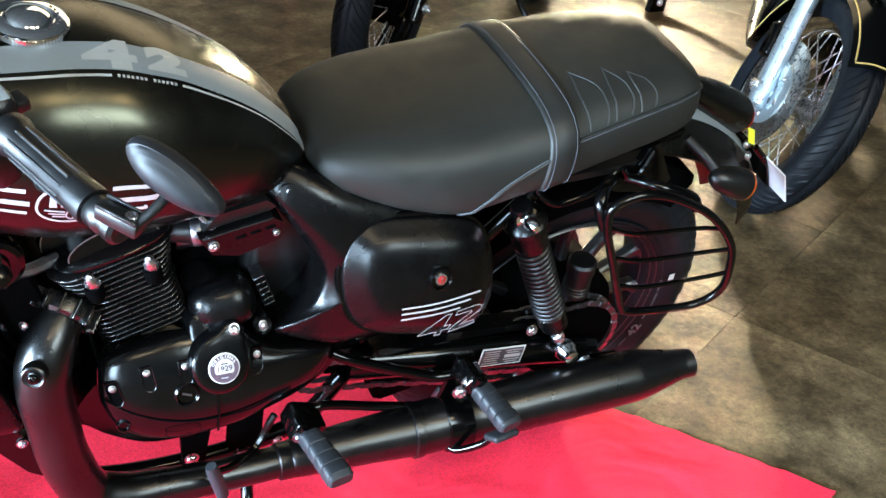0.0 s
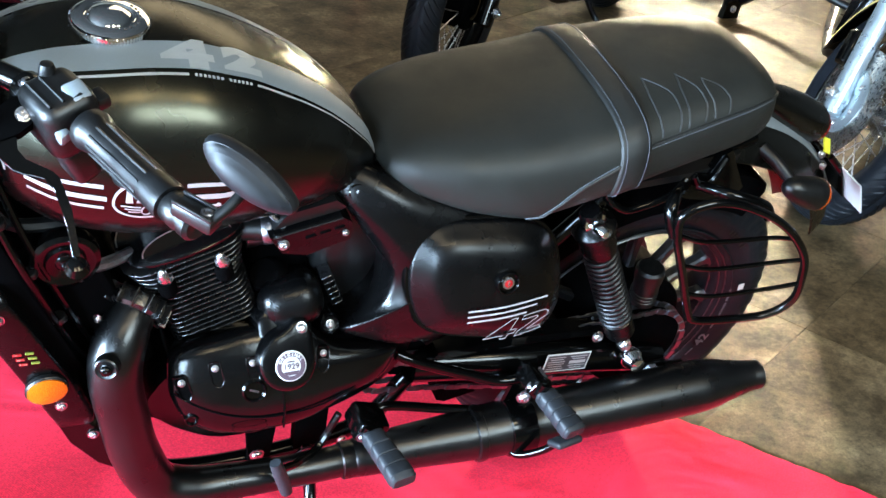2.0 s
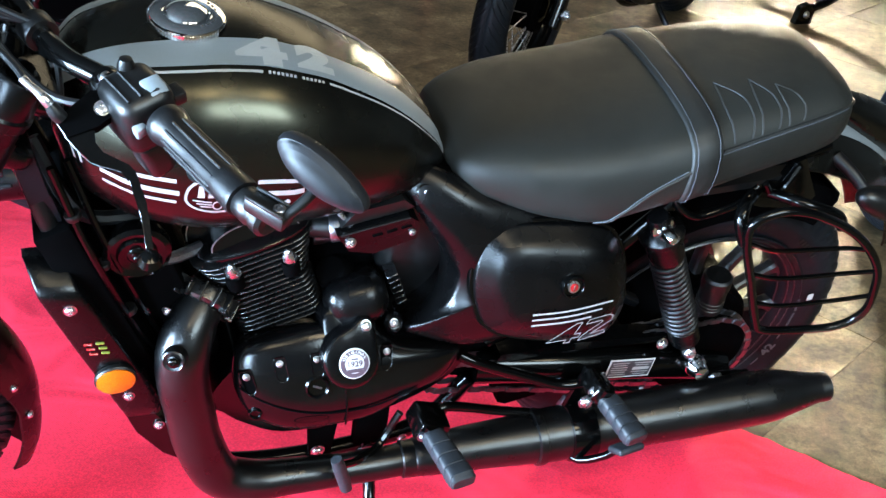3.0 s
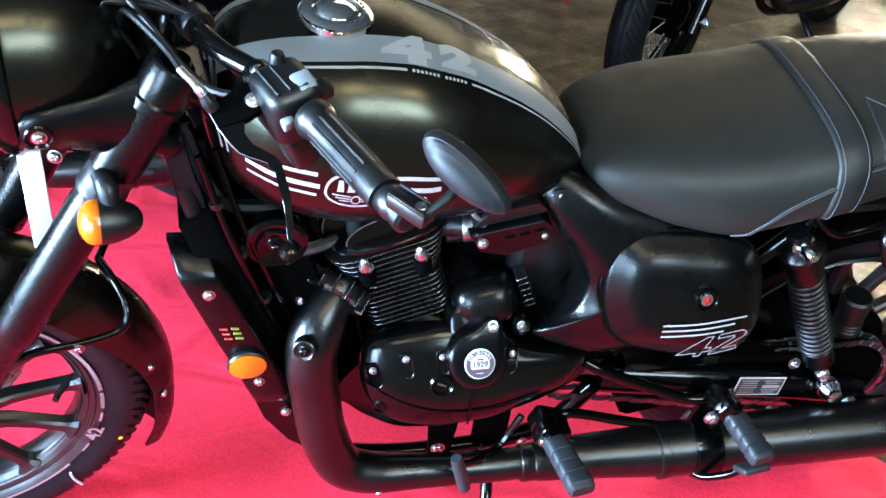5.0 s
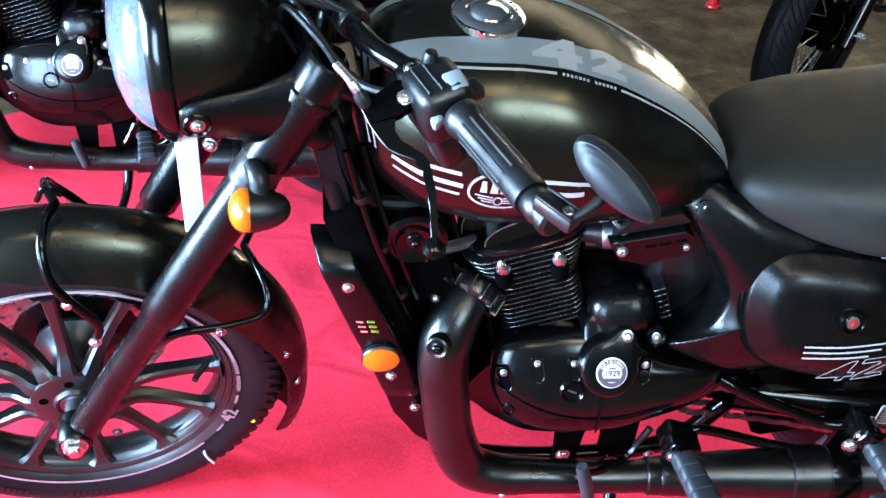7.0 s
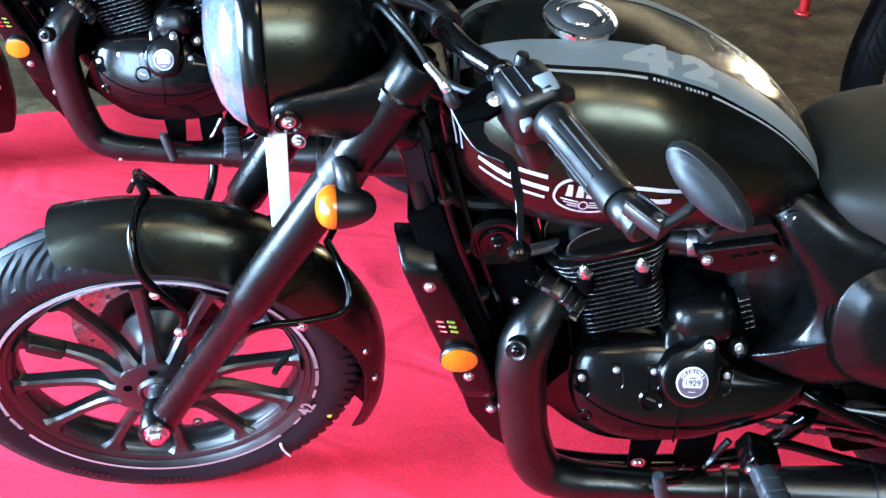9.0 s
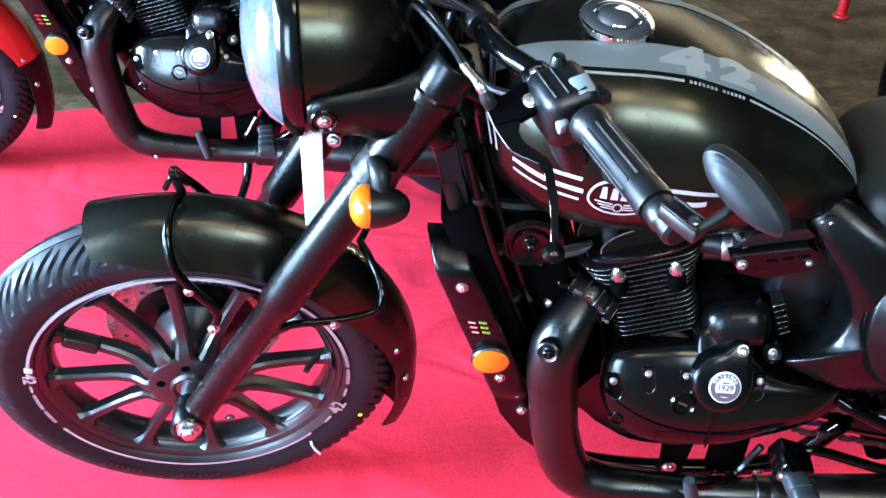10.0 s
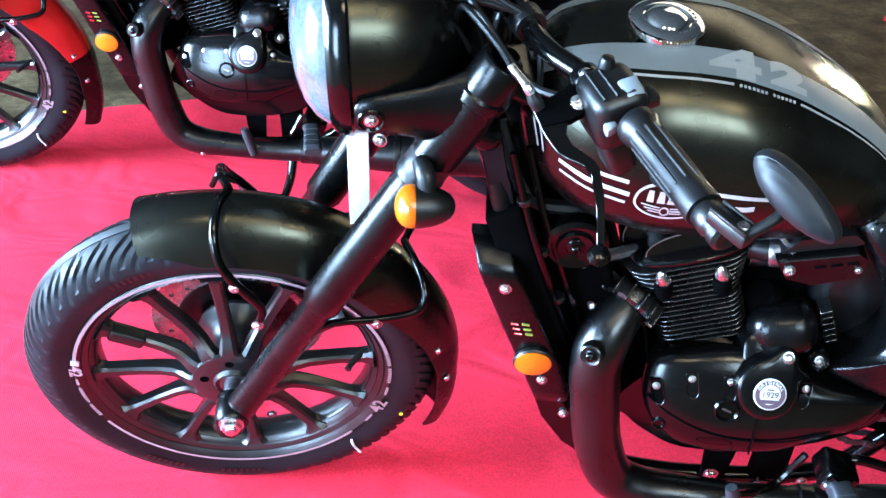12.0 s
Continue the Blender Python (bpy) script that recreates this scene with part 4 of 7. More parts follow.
def motorcycle(name, label):
    bike = new(name)
    tagged(bike, label, "motorcycle", "motorcycles in the showroom")

    # -- tank
    xs = [0.383 + (0.864 - 0.383) * (0.5 - 0.5 * math.cos(math.pi * i / 56)) for i in range(57)]
    tank = part("fuel_tank", skin([[tank_at(x, 360 * j / 64) for j in range(64)] for x in xs]), PAINT, bike, "satin black teardrop fuel tank with a grey band", angle=60)
    LOW_EDGE = [(0.395, 58), (0.45, 60), (0.52, 60), (0.60, 60.5), (0.66, 60.5), (0.72, 58.5), (0.77, 54.5), (0.81, 48.5), (0.838, 40), (0.852, 29)]
    TOP_EDGE = [(0.395, 72), (0.45, 74), (0.52, 74.5), (0.60, 75.5), (0.66, 76), (0.72, 75.5), (0.77, 74), (0.81, 71), (0.838, 66), (0.852, 57)]

    def band(lo, hi, x0, x1, lift, steps=60, mirror=False):
        rows = []
        for i in range(steps + 1):
            x = x0 + (x1 - x0) * i / steps
            a, b = lo(x), hi(x)
            row = []
            for j in range(7):
                p, n = tank_place(x, a + (b - a) * j / 6)
                q = p + n * lift
                row.append((q.x, -q.y if mirror else q.y, q.z))
            rows.append(row)
        return skin(rows, False, False)

    low_edge, top_edge = (lambda x: lerp(LOW_EDGE, x)), (lambda x: lerp(TOP_EDGE, x))
    for mir in (False, True):
        part("tank_band", band(low_edge, top_edge, 0.397, 0.852, 0.0006, mirror=mir), GREY, tank, "grey painted band")
        for x0, x1 in ((0.42, 0.600), (0.678, 0.850)):
            part("pinstripe", band(lambda x: low_edge(x) - 3.6, lambda x: low_edge(x) - 2.2, x0, x1, 0.0006, mirror=mir), SILVER, tank)

    def on_band(s, t):
        x = 0.640 + s
        return tank_place(x, (low_edge(x) + top_edge(x)) / 2 + t / 0.0024)

    part("number_lettering", laid(letters("4", 0.052, 0.0030), lambda a, b: on_band(a * 1.95 - 0.037, b * 0.92), 0.0012, 0.008), PALE, tank, "pale figure 4")
    part("number_lettering", laid(letters("2", 0.046, 0.0036), lambda a, b: on_band(a * 1.65 + 0.024, b * 0.88 + 0.003), 0.0012, 0.008), PALE, tank, "pale figure 2")
    for i in range(14):
        if i == 7:
            continue
        x = 0.606 + i * 0.0048
        part("small_print", laid(sheet([(x, -0.8), (x + 0.0030, -0.8), (x + 0.0030, 0.8), (x, 0.8)]), lambda a, b: tank_place(a, low_edge(a) - 3.0 + b), 0.0009, 0.1), SILVER, tank)

    # flank emblem and three speed lines on both sides of it
    def on_flank(s, t):
        x = 0.545 + s
        return tank_place(x, 0.0 + t / 0.0019)

    def oval(rx, ry, n=32):
        return [(rx * math.cos(2 * math.pi * i / n), ry * math.sin(2 * math.pi * i / n)) for i in range(n)]

    def ring_sheet(rx, ry, w, n=36):
        return skin([[(p[0], p[1], 0) for p in oval(rx, ry, n)], [(p[0], p[1], 0) for p in oval(rx - w, ry - w, n)]], True, False)

    FL = 0.004
    part("emblem_ring", laid(ring_sheet(0.036, 0.0185, 0.0028), lambda a, b: on_flank(a, b - FL), 0.001), SILVER, tank, "silver oval emblem ring")
    for dx, w, h in ((-0.018, 0.008, 0.010), (-0.006, 0.009, 0.010), (0.007, 0.012, 0.010), (0.020, 0.008, 0.010)):
        part("emblem_mark", laid(sheet([(dx - w / 2, 0.001), (dx + w / 2, 0.001), (dx + w / 3, h), (dx - w / 3, h)]), lambda a, b: on_flank(a, b - FL), 0.001), SILVER, tank)
    for k in range(3):
        for sg in (-1, 1):
            part("emblem_wing", laid(ribbon([(sg * 0.006, -0.004 - k * 0.003), (sg * 0.016, -0.003 - k * 0.0032), (sg * (0.027 - k * 0.004), -0.002 - k * 0.0035)], 0.0016), lambda a, b: on_flank(a, b - FL), 0.001), SILVER, tank)
    part("emblem_wheel", laid(ring_sheet(0.0058, 0.0058, 0.0017, 18), lambda a, b: on_flank(a, b - 0.0082 - FL), 0.001), SILVER, tank)
    for k in range(3):
        zz = 0.0125 - k * 0.0095
        part("speed_line", laid(ribbon([(-0.122 + k * 0.002, zz + 0.004), (-0.08, zz + 0.001), (-0.041 - 0.003 * abs(k - 1), zz)], 0.0035), lambda a, b: on_flank(a, b - FL), 0.0009), SILVER, tank)
        part("speed_line", laid(ribbon([(0.041 + 0.003 * abs(k - 1), zz), (0.08, zz + 0.001), (0.118 - k * 0.02, zz + 0.003)], 0.0035), lambda a, b: on_flank(a, b - FL), 0.0009), SILVER, tank)
    # front speed lines that wrap the nose
    for k in range(2):
        part("speed_line", laid(ribbon([(0.393 + 0.006 * k, 30), (0.396 + 0.006 * k, 15), (0.402 + 0.006 * k, 0)], 0.0022), lambda a, b: tank_place(a, b), 0.001, 5), SILVER, tank)

    cap_at, cap_up = tank_at(0.533, 90) + Vector((-0.003, -0.013, -0.006)), Vector((0.03, 0, 1)).normalized()
    cap = part("fuel_cap", revolve([(0.039, 0), (0.041, 0.002), (0.0415, 0.004), (0.0415, 0.0095), (0.0405, 0.0120), (0.036, 0.0145), (0.027, 0.0148), (0.0250, 0.0130), (0.0235, 0.0150), (0.020, 0.0178), (0.012, 0.0198), (0, 0.0203)], cap_at, cap_up, 64), CHROME, tank, "round chrome fuel cap with a knurled edge")
    fm = Matrix.Translation(cap_at) @ frame_of(cap_up)
    teeth = bmesh.new()
    for i in range(72):
        a = 2 * math.pi * i / 72
        teeth = joined(teeth, block((0.0022, 0.0016, 0.006), fm @ Matrix.Rotation(a, 4, "Z") @ pose(0.0415, 0, 0.0065), 0, 1)) if i else block((0.0022, 0.0016, 0.006), fm @ pose(0.0415, 0, 0.0065), 0, 1)
    part("knurling", teeth, CHROME, cap, smooth=False)
    for i in range(9):
        a = radians(200 + i * 13)
        part("cap_mark", block((0.0035, 0.0022, 0.0006), fm @ Matrix.Rotation(a, 4, "Z") @ pose(0.031, 0, 0.0149, 0, 0, 90), 0, 1), DARKPRINT, cap, smooth=False)
    part("tank_seam_rubber", tube([tank_at(0.858, v) + Vector((0.004, 0, 0)) for v in (-20, 10, 40, 70, 90, 110, 140, 170, 200)], 0.007, 8, 4), RUBBER, tank)

    # -- seat
    sx = [0.853 + (1.457 - 0.853) * (0.5 - 0.5 * math.cos(math.pi * (i / 70))) for i in range(71)]
    rings = []
    for x in sx:
        row = [seat_at(x, k * 0.5) for k in range(41)]
        cup = 0.004 * math.exp(-((x - 1.01) / 0.09) ** 2)
        for p in row:
            p.z -= cup * (1 - min(1, abs(p.y) / 0.15) ** 2)
        rings.append(row)
    seat = part("seat", skin(rings), LEATHER, bike, "long black leather seat with grey stitching", angle=70)

    def seat_line(name, pts, r, mat, lift=0.0008, n=10):
        line = [seat_place(a, b) for a, b in curve_points(pts, n)]
        return part(name, tube([p + nn * lift for p, nn in line], r, 6, 1), mat, seat)

    def stitches(pts, step=0.0042):
        line = [seat_place(a, b) for a, b in curve_points(pts, 40)]
        out, acc, last = [], 0.0, None
        for p, nn in line:
            q = p + nn * 0.0012
            if last is not None:
                acc += (q - last).length
            if last is None or acc >= step:
                out.append(q)
                acc = 0.0
            last = q
        bm = bmesh.new()
        for i in range(len(out) - 1):
            a, b = out[i], out[i + 1]
            tube([a, a + (b - a) * 0.72], 0.00075, 4, 1, bm=bm)
        return part("stitching", bm, THREAD, seat, "grey thread")

    # strap across the seat
    x0, x1 = 1.158, 1.203
    rows = []
    for i in range(61):
        k = 0.2 + 19.6 * i / 60
        row = []
        for j, (f, h) in enumerate(((0, 0.0), (0.02, 0.0035), (0.06, 0.0045), (0.5, 0.0052), (0.94, 0.0045), (0.98, 0.0035), (1, 0.0))):
            p, nn = seat_place(x0 + (x1 - x0) * f, k)
            row.append(p + nn * h)
        rows.append(row)
    strap = part("seat_strap", skin(rows, False, False), LEATHER_RIB, seat, "stitched black leather strap", angle=60)
    for xx in (x0 + 0.006, x1 - 0.006):
        line = [seat_place(xx, 0.2 + 19.6 * i / 240) for i in range(241)]
        bm = bmesh.new()
        for i in range(0, 240, 2):
            a, b = line[i][0] + line[i][1] * 0.0056, line[i + 1][0] + line[i + 1][1] * 0.0056
            tube([a, b], 0.0007, 4, 1, bm=bm)
        part("stitching", bm, THREAD, strap, "grey thread")
    # piping that rises from the skirt to the strap and runs to the tail
    seat_line("piping", [(1.045, 0.1), (1.075, 1.6), (1.11, 2.7), (1.160, 3.5)], 0.0022, LEATHER_RIB)
    stitches([(1.041, 0.1), (1.071, 1.7), (1.106, 2.85), (1.158, 3.7)])
    seat_line("piping", [(1.205, 4.25), (1.273, 4.3), (1.353, 4.5), (1.425, 4.8), (1.450, 5.3)], 0.0022, LEATHER_RIB)
    stitches([(1.205, 4.05), (1.273, 4.1), (1.353, 4.3), (1.425, 4.6)])
    # pressed channels on the pillion pad
    for left, right in (([(1.222, 4.5), (1.222, 6.0), (1.222, 7.4), (1.228, 8.8)], [(1.249, 4.5), (1.255, 6.0), (1.252, 7.6), (1.228, 8.8)]), ([(1.264, 4.5), (1.268, 6.0), (1.270, 7.4), (1.276, 8.5)], [(1.291, 4.6), (1.298, 6.0), (1.294, 7.4), (1.276, 8.5)]), ([(1.308, 4.6), (1.310, 6.0), (1.308, 7.0), (1.309, 7.9)], [(1.332, 4.7), (1.338, 5.8), (1.331, 7.0), (1.309, 7.9)])):
        for line in (left, right):
            seat_line("pressed_rib", line, 0.0009, LEATHER_RIB, 0.0002)
            seat_line("stitching", [(a + 0.0012, b) for a, b in line], 0.0005, DULL_THREAD, 0.0003)
    part("seat_base", pad([(0.88, 0), (1.05, 0.13), (1.2, 0.13), (1.42, 0.09), (1.42, -0.09), (1.2, -0.13), (1.05, -0.13)], [(0, 0.0), (0, 0.012)], m=Matrix(((1, 0, 0, 0), (0, 0, 1, 0), (0, 1, 0, 0.700), (0, 0, 0, 1))) @ Matrix.Identity(4)), PLASTIC, seat)

    # -- side panel below the seat, with its scoop
    def tilted(p0, tilt):
        """Frame whose x-z plane lies on a flank that leans by tilt degrees."""
        return pose(*p0) @ pose(0, 0, 0, tilt)

    PAN = tilted((0.9, -0.125, 0.65), -17)
    inv = PAN.inverted()

    def flat(*pts):
        out = []
        for p in pts:
            q = inv @ Vector(p)
            out.append((q.x, q.z))
        return out

    panel_line = flat((0.788, -0.101, 0.730), (0.818, -0.097, 0.752), (0.897, -0.107, 0.722), (0.947, -0.112, 0.705), (1.04, -0.120, 0.675), (1.07, -0.125, 0.62), (1.06, -0.16, 0.52), (0.916, -0.174, 0.488), (0.83, -0.166, 0.508), (0.806, -0.164, 0.523), (0.838, -0.157, 0.545), (0.860, -0.150, 0.570), (0.867, -0.137, 0.606), (0.845, -0.128, 0.645), (0.812, -0.114, 0.690))
    pan_pts = [q[:2] for q in curve_points([(*p, 0) for p in panel_line], 5, True)]
    rr = []
    for inset, y in ((0, 0.07), (0, 0.008), (0.001, 0.003), (0.004, 0.0), (0.012, -0.004), (0.02, -0.0075), (0.03, -0.010), (0.042, -0.012), (0.055, -0.013), (0.067, -0.0136), (0.08, -0.014), (0.09, -0.014), (0.10, -0.014), (0.12, -0.014), (0.14, -0.014)):
        c = np.array((0.045, -0.05))
        row = []
        for p in pan_pts:
            d = p - c
            r = np.linalg.norm(d)
            q = c + d * max(r - inset, r * 0.06) / r
            row.append((q[0], y, q[1]))
        rr.append(row)
    side_panel = part("side_panel", skin(rr), MATT, bike, "matt black frame side panel", m=PAN, angle=50)
    part("panel_hole", revolve([(0.0125, 0.004), (0.0135, -0.001), (0.0115, -0.003), (0.010, 0.0), (0, 0.002)], (0, 0, 0), (0, 1, 0), 20), GLOSS, side_panel, m=PAN @ pose(-0.083, -0.006, 0.074))
    bolt("panel_bolt", PAN @ Vector((-0.083, -0.004, 0.075)), (0, -0.95, 0.3), 0.0065, side_panel)
    part("panel_hole", revolve([(0.008, 0.004), (0.009, -0.001), (0.007, -0.002), (0.006, 0.002), (0, 0.003)], (0, 0, 0), (0, 1, 0), 16), GLOSS, side_panel, m=PAN @ pose(-0.014, -0.011, -0.116))

    # the panel swells outwards to meet the battery cover
    for v in side_panel.data.vertices:
        q = inv @ v.co
        if q.y < 0.02:
            fx = max(0.0, min(1.0, (q.x + 0.085) / 0.06))
            fz = max(0.0, min(1.0, (0.098 - q.z - 0.15 * q.x) / 0.045)) * max(0.0, min(1.0, (q.z + 0.13) / 0.05))
            v.co = PAN @ Vector((q.x, q.y - 0.006 * fx * fx * (3 - 2 * fx) * fz * fz * (3 - 2 * fz), q.z))
    domed(side_panel, PAN, 0.8, 0.6, 0.04)
    # -- battery side cover with lock and figures
    COV = tilted((1.008, -0.184, 0.616), -18)
    inv2 = COV.inverted()

    def flat2(*pts):
        return [((inv2 @ Vector(p)).x, (inv2 @ Vector(p)).z) for p in pts]

    cover_line = flat2((0.886, -0.198, 0.596), (0.884, -0.178, 0.645), (0.900, -0.168, 0.680), (0.945, -0.163, 0.694), (1.050, -0.167, 0.684), (1.090, -0.176, 0.655), (1.107, -0.194, 0.600), (1.108, -0.211, 0.548), (1.073, -0.222, 0.514), (0.975, -0.217, 0.526), (0.912, -0.210, 0.548))
    backing = part("cover_backing", pad(cover_line, [(-0.006, 0.06), (-0.006, 0.026), (-0.004, 0.023), (0.01, 0.024)], 5), GLOSS, bike, m=COV)
    domed(backing, COV, 0.5, 0.9, 0.02, -0.005)
    cover = part("side_cover", pad(cover_line, [(0, 0.045), (0, 0.0215), (0.0007, 0.0185), (0.002, 0.0165), (0.004, 0.0150), (0.009, 0.0118), (0.014, 0.0082), (0.019, 0.0046), (0.023, 0.0020), (0.027, -0.0002), (0.032, -0.0022), (0.038, -0.0038), (0.047, -0.0052), (0.06, -0.0064), (0.075, -0.0073), (0.09, -0.0078), (0.105, -0.008), (0.118, -0.008)], 6), MATT, bike, "matt black battery side cover", m=COV, angle=50)
    part("lock_bezel", revolve([(0.017, -0.004), (0.0175, 0.002), (0.0165, 0.006), (0.0145, 0.0065), (0.0125, 0.002), (0, 0.001)], (0, 0, 0), (0, -1, 0), 28), GLOSS, cover, m=COV @ pose(0.0, -0.008, 0.0))
    part("lock_ring", revolve([(0.0085, 0.001), (0.0085, 0.004), (0.0065, 0.0045), (0, 0.0042)], (0, 0, 0), (0, -1, 0), 24), STEEL, cover, m=COV @ pose(0, -0.008, 0))
    part("key_disc", revolve([(0.0058, 0.0040), (0.0056, 0.0048), (0, 0.0050)], (0, 0, 0), (0, -1, 0), 20), REDKEY, cover, m=COV @ pose(0, -0.008, 0))
    part("key_slot", block((0.0020, 0.001, 0.007), COV @ pose(0, -0.0132, 0, 0, 12), 0, 1), STEEL, cover)

    def on_cover(s, t):
        return COV @ Vector((s, -0.0086, t)), COV.to_3x3() @ Vector((0, -1, 0))

    for k in range(3):
        zz = -0.036 - k * 0.0085
        part("cover_stripe", laid(ribbon([(-0.053, zz - 0.002), (0.0, zz - 0.0015), (0.065 - k * 0.015, zz + 0.006 - k * 0.002)], 0.0027), on_cover, 0.0007), SILVER, cover)
    # outlined figures: a line round a slanted 4 and 2
    four = [(-0.040, -0.012), (0.004, 0.016), (0.012, 0.016), (0.002, -0.004), (0.012, -0.004), (0.009, -0.011), (-0.001, -0.011), (-0.004, -0.018), (-0.013, -0.018), (-0.010, -0.012)]
    two = [(0.010, -0.018), (0.052, -0.012), (0.049, -0.006), (0.028, -0.009), (0.060, 0.010), (0.061, 0.018), (0.054, 0.021), (0.022, 0.018), (0.019, 0.011), (0.044, 0.013), (0.045, 0.010), (0.014, -0.010)]
    for shape in (four, two):
        pts = [(a * 0.95 + 0.012, b * 0.88 - 0.0735 + a * 0.06, 0) for a, b in shape]
        bm = bmesh.new()
        for i in range(len(pts)):
            a, b = np.array(pts[i][:2]), np.array(pts[(i + 1) % len(pts)][:2])
            d = (b - a) / np.linalg.norm(b - a) * 0.00055
            nn = np.array((-d[1], d[0]))
            quad = [a - d + nn, b + d + nn, b + d - nn, a - d - nn]
            bm.faces.new([bm.verts.new((q[0], q[1], 0)) for q in quad])
        part("figure_outline", laid(bm, on_cover, 0.0007, 1), SILVER, cover, smooth=False)

    domed(cover, COV, 0.5, 0.9, 0.02, -0.005)
    # -- frame tubes
    for s in (-1, 1):
        part("down_tube", tube([(0.315, s * 0.025, 0.845), (0.36, s * 0.045, 0.74), (0.42, s * 0.055, 0.56), (0.49, s * 0.07, 0.36), (0.53, s * 0.08, 0.26)], 0.015, 12), GLOSS, bike)
        part("cradle_tube", tube([(0.53, s * 0.08, 0.26), (0.58, s * 0.09, 0.215), (0.72, s * 0.095, 0.205), (0.88, s * 0.10, 0.24), (0.95, s * 0.10, 0.34)], 0.014, 12), GLOSS, bike)
        part("seat_rail", tube([(0.80, s * 0.07, 0.705), (0.95, s * 0.09, 0.69), (1.15, s * 0.10, 0.685), (1.32, s * 0.09, 0.70), (1.46, s * 0.06, 0.715)], 0.013, 10), GLOSS, bike)
        part("rear_stay", tube([(0.96, s * 0.10, 0.42), (1.06, s * 0.105, 0.52), (1.17, s * 0.11, 0.66), (1.20, s * 0.10, 0.69)], 0.012, 10), GLOSS, bike)
    part("spine_tube", tube([(0.32, 0, 0.86), (0.45, 0, 0.80), (0.70, 0, 0.735), (0.88, 0, 0.69)], 0.028, 14), GLOSS, bike)
    part("steering_head", revolve([(0.030, -0.08), (0.034, -0.075), (0.034, 0.07), (0.030, 0.08)], (0.327, 0, 0.85), (0.42, 0, 0.91), 20), MATT, bike)
    # rubber hoses and loom down the frame
    part("coolant_hose", tube([(0.345, -0.06, 0.80), (0.362, -0.085, 0.74), (0.385, -0.09, 0.66), (0.41, -0.085, 0.58), (0.43, -0.07, 0.52)], 0.012, 12, flat=0.8), RUBBER, bike)
    part("rubber_flap", joined(plate([(0.334, 0.824), (0.357, 0.830), (0.373, 0.758), (0.352, 0.750)], -0.096, -0.082, 0.004, 2), plate([(0.356, 0.752), (0.373, 0.760), (0.400, 0.650), (0.376, 0.648)], -0.090, -0.078, 0.004, 2)), TYRE, bike, "broad black rubber flap beside the frame")
    part("wiring_loom", tube([(0.36, -0.04, 0.80), (0.40, -0.075, 0.72), (0.46, -0.07, 0.70), (0.56, -0.06, 0.70)], 0.009, 8), RUBBER, bike)

    for dx, dy in ((0.0, 0.0), (0.018, 0.012)):
        part("control_cable", tube([(0.375 + dx, -0.095 + dy, 0.80), (0.405 + dx, -0.108 + dy, 0.70), (0.440 + dx, -0.108 + dy, 0.60), (0.470 + dx, -0.100 + dy, 0.52), (0.500 + dx, -0.085 + dy, 0.46)], 0.0045, 8), GLOSS, bike)
    for zz in (0.735, 0.655, 0.575):
        part("cable_tie", revolve([(0.009, -0.004), (0.0095, -0.003), (0.0095, 0.003), (0.009, 0.004)], (0.40 + (0.72 - zz) * 0.36, -0.101, zz), (0.3, 0, -1), 12), PLASTIC, bike)
    # -- radiator, shroud and reflector
    part("radiator", block((0.045, 0.215, 0.36), pose(0.432, 0.0, 0.545, 0, -20), 0.006), CORE, bike, "black radiator core")
    part("fan_housing", block((0.085, 0.19, 0.27), pose(0.488, 0.012, 0.560, 0, -20), 0.01), CORE, bike, "black radiator fan housing")
    shroud_line = [(0.338, 0.705), (0.372, 0.712), (0.381, 0.690), (0.386, 0.635), (0.400, 0.585), (0.425, 0.520), (0.450, 0.462), (0.463, 0.418), (0.452, 0.402), (0.432, 0.410), (0.412, 0.455), (0.384, 0.530), (0.355, 0.615), (0.338, 0.670)]
    stations = [(0.447, 0.483, 0.394, -0.125), (0.441, 0.486, 0.400, -0.129), (0.433, 0.486, 0.420, -0.130), (0.409, 0.464, 0.482, -0.130), (0.389, 0.442, 0.532, -0.130), (0.363, 0.413, 0.600, -0.130), (0.3525, 0.400, 0.627, -0.130), (0.3490, 0.396, 0.636, -0.1285), (0.3470, 0.3935, 0.642, -0.125), (0.3450, 0.391, 0.648, -0.119), (0.3415, 0.386, 0.656, -0.106), (0.3380, 0.382, 0.664, -0.093), (0.3370, 0.381, 0.664, -0.089)]
    shroud = part("radiator_shroud", skin([[(xl, -0.070, z), (xl, y + 0.0050, z), (xl + 0.0015, y + 0.0018, z), (xl + 0.0050, y, z), ((xl + xr) / 2, y - 0.0004, z), (xr - 0.0050, y, z), (xr - 0.0015, y + 0.0018, z), (xr, y + 0.0050, z), (xr, -0.070, z)] for xl, xr, z, y in stations]), MATT, bike, "matt black radiator side shroud", angle=50)
    part("radiator_shroud", plate(shroud_line, 0.095, 0.128, 0.006, 3), MATT, bike)
    REF = pose(0.430, -0.131, 0.488, 0, -9)
    part("reflector_rim", revolve([(0.0335, 0.0), (0.0345, 0.006), (0.032, 0.0085)], (0, 0, 0), (0, -1, 0), 32), PLASTIC, shroud, m=REF @ Matrix.Diagonal((0.76, 1, 0.70, 1)))
    part("reflector", revolve([(0.0315, 0.006), (0.031, 0.010), (0.022, 0.0125), (0, 0.013)], (0, 0, 0), (0, -1, 0), 32), AMBER, shroud, "oval amber reflector", m=REF @ Matrix.Diagonal((0.76, 1, 0.70, 1)))
    bolt("shroud_bolt", (0.383, -0.130, 0.615), (0, -1, 0), 0.0065, shroud)
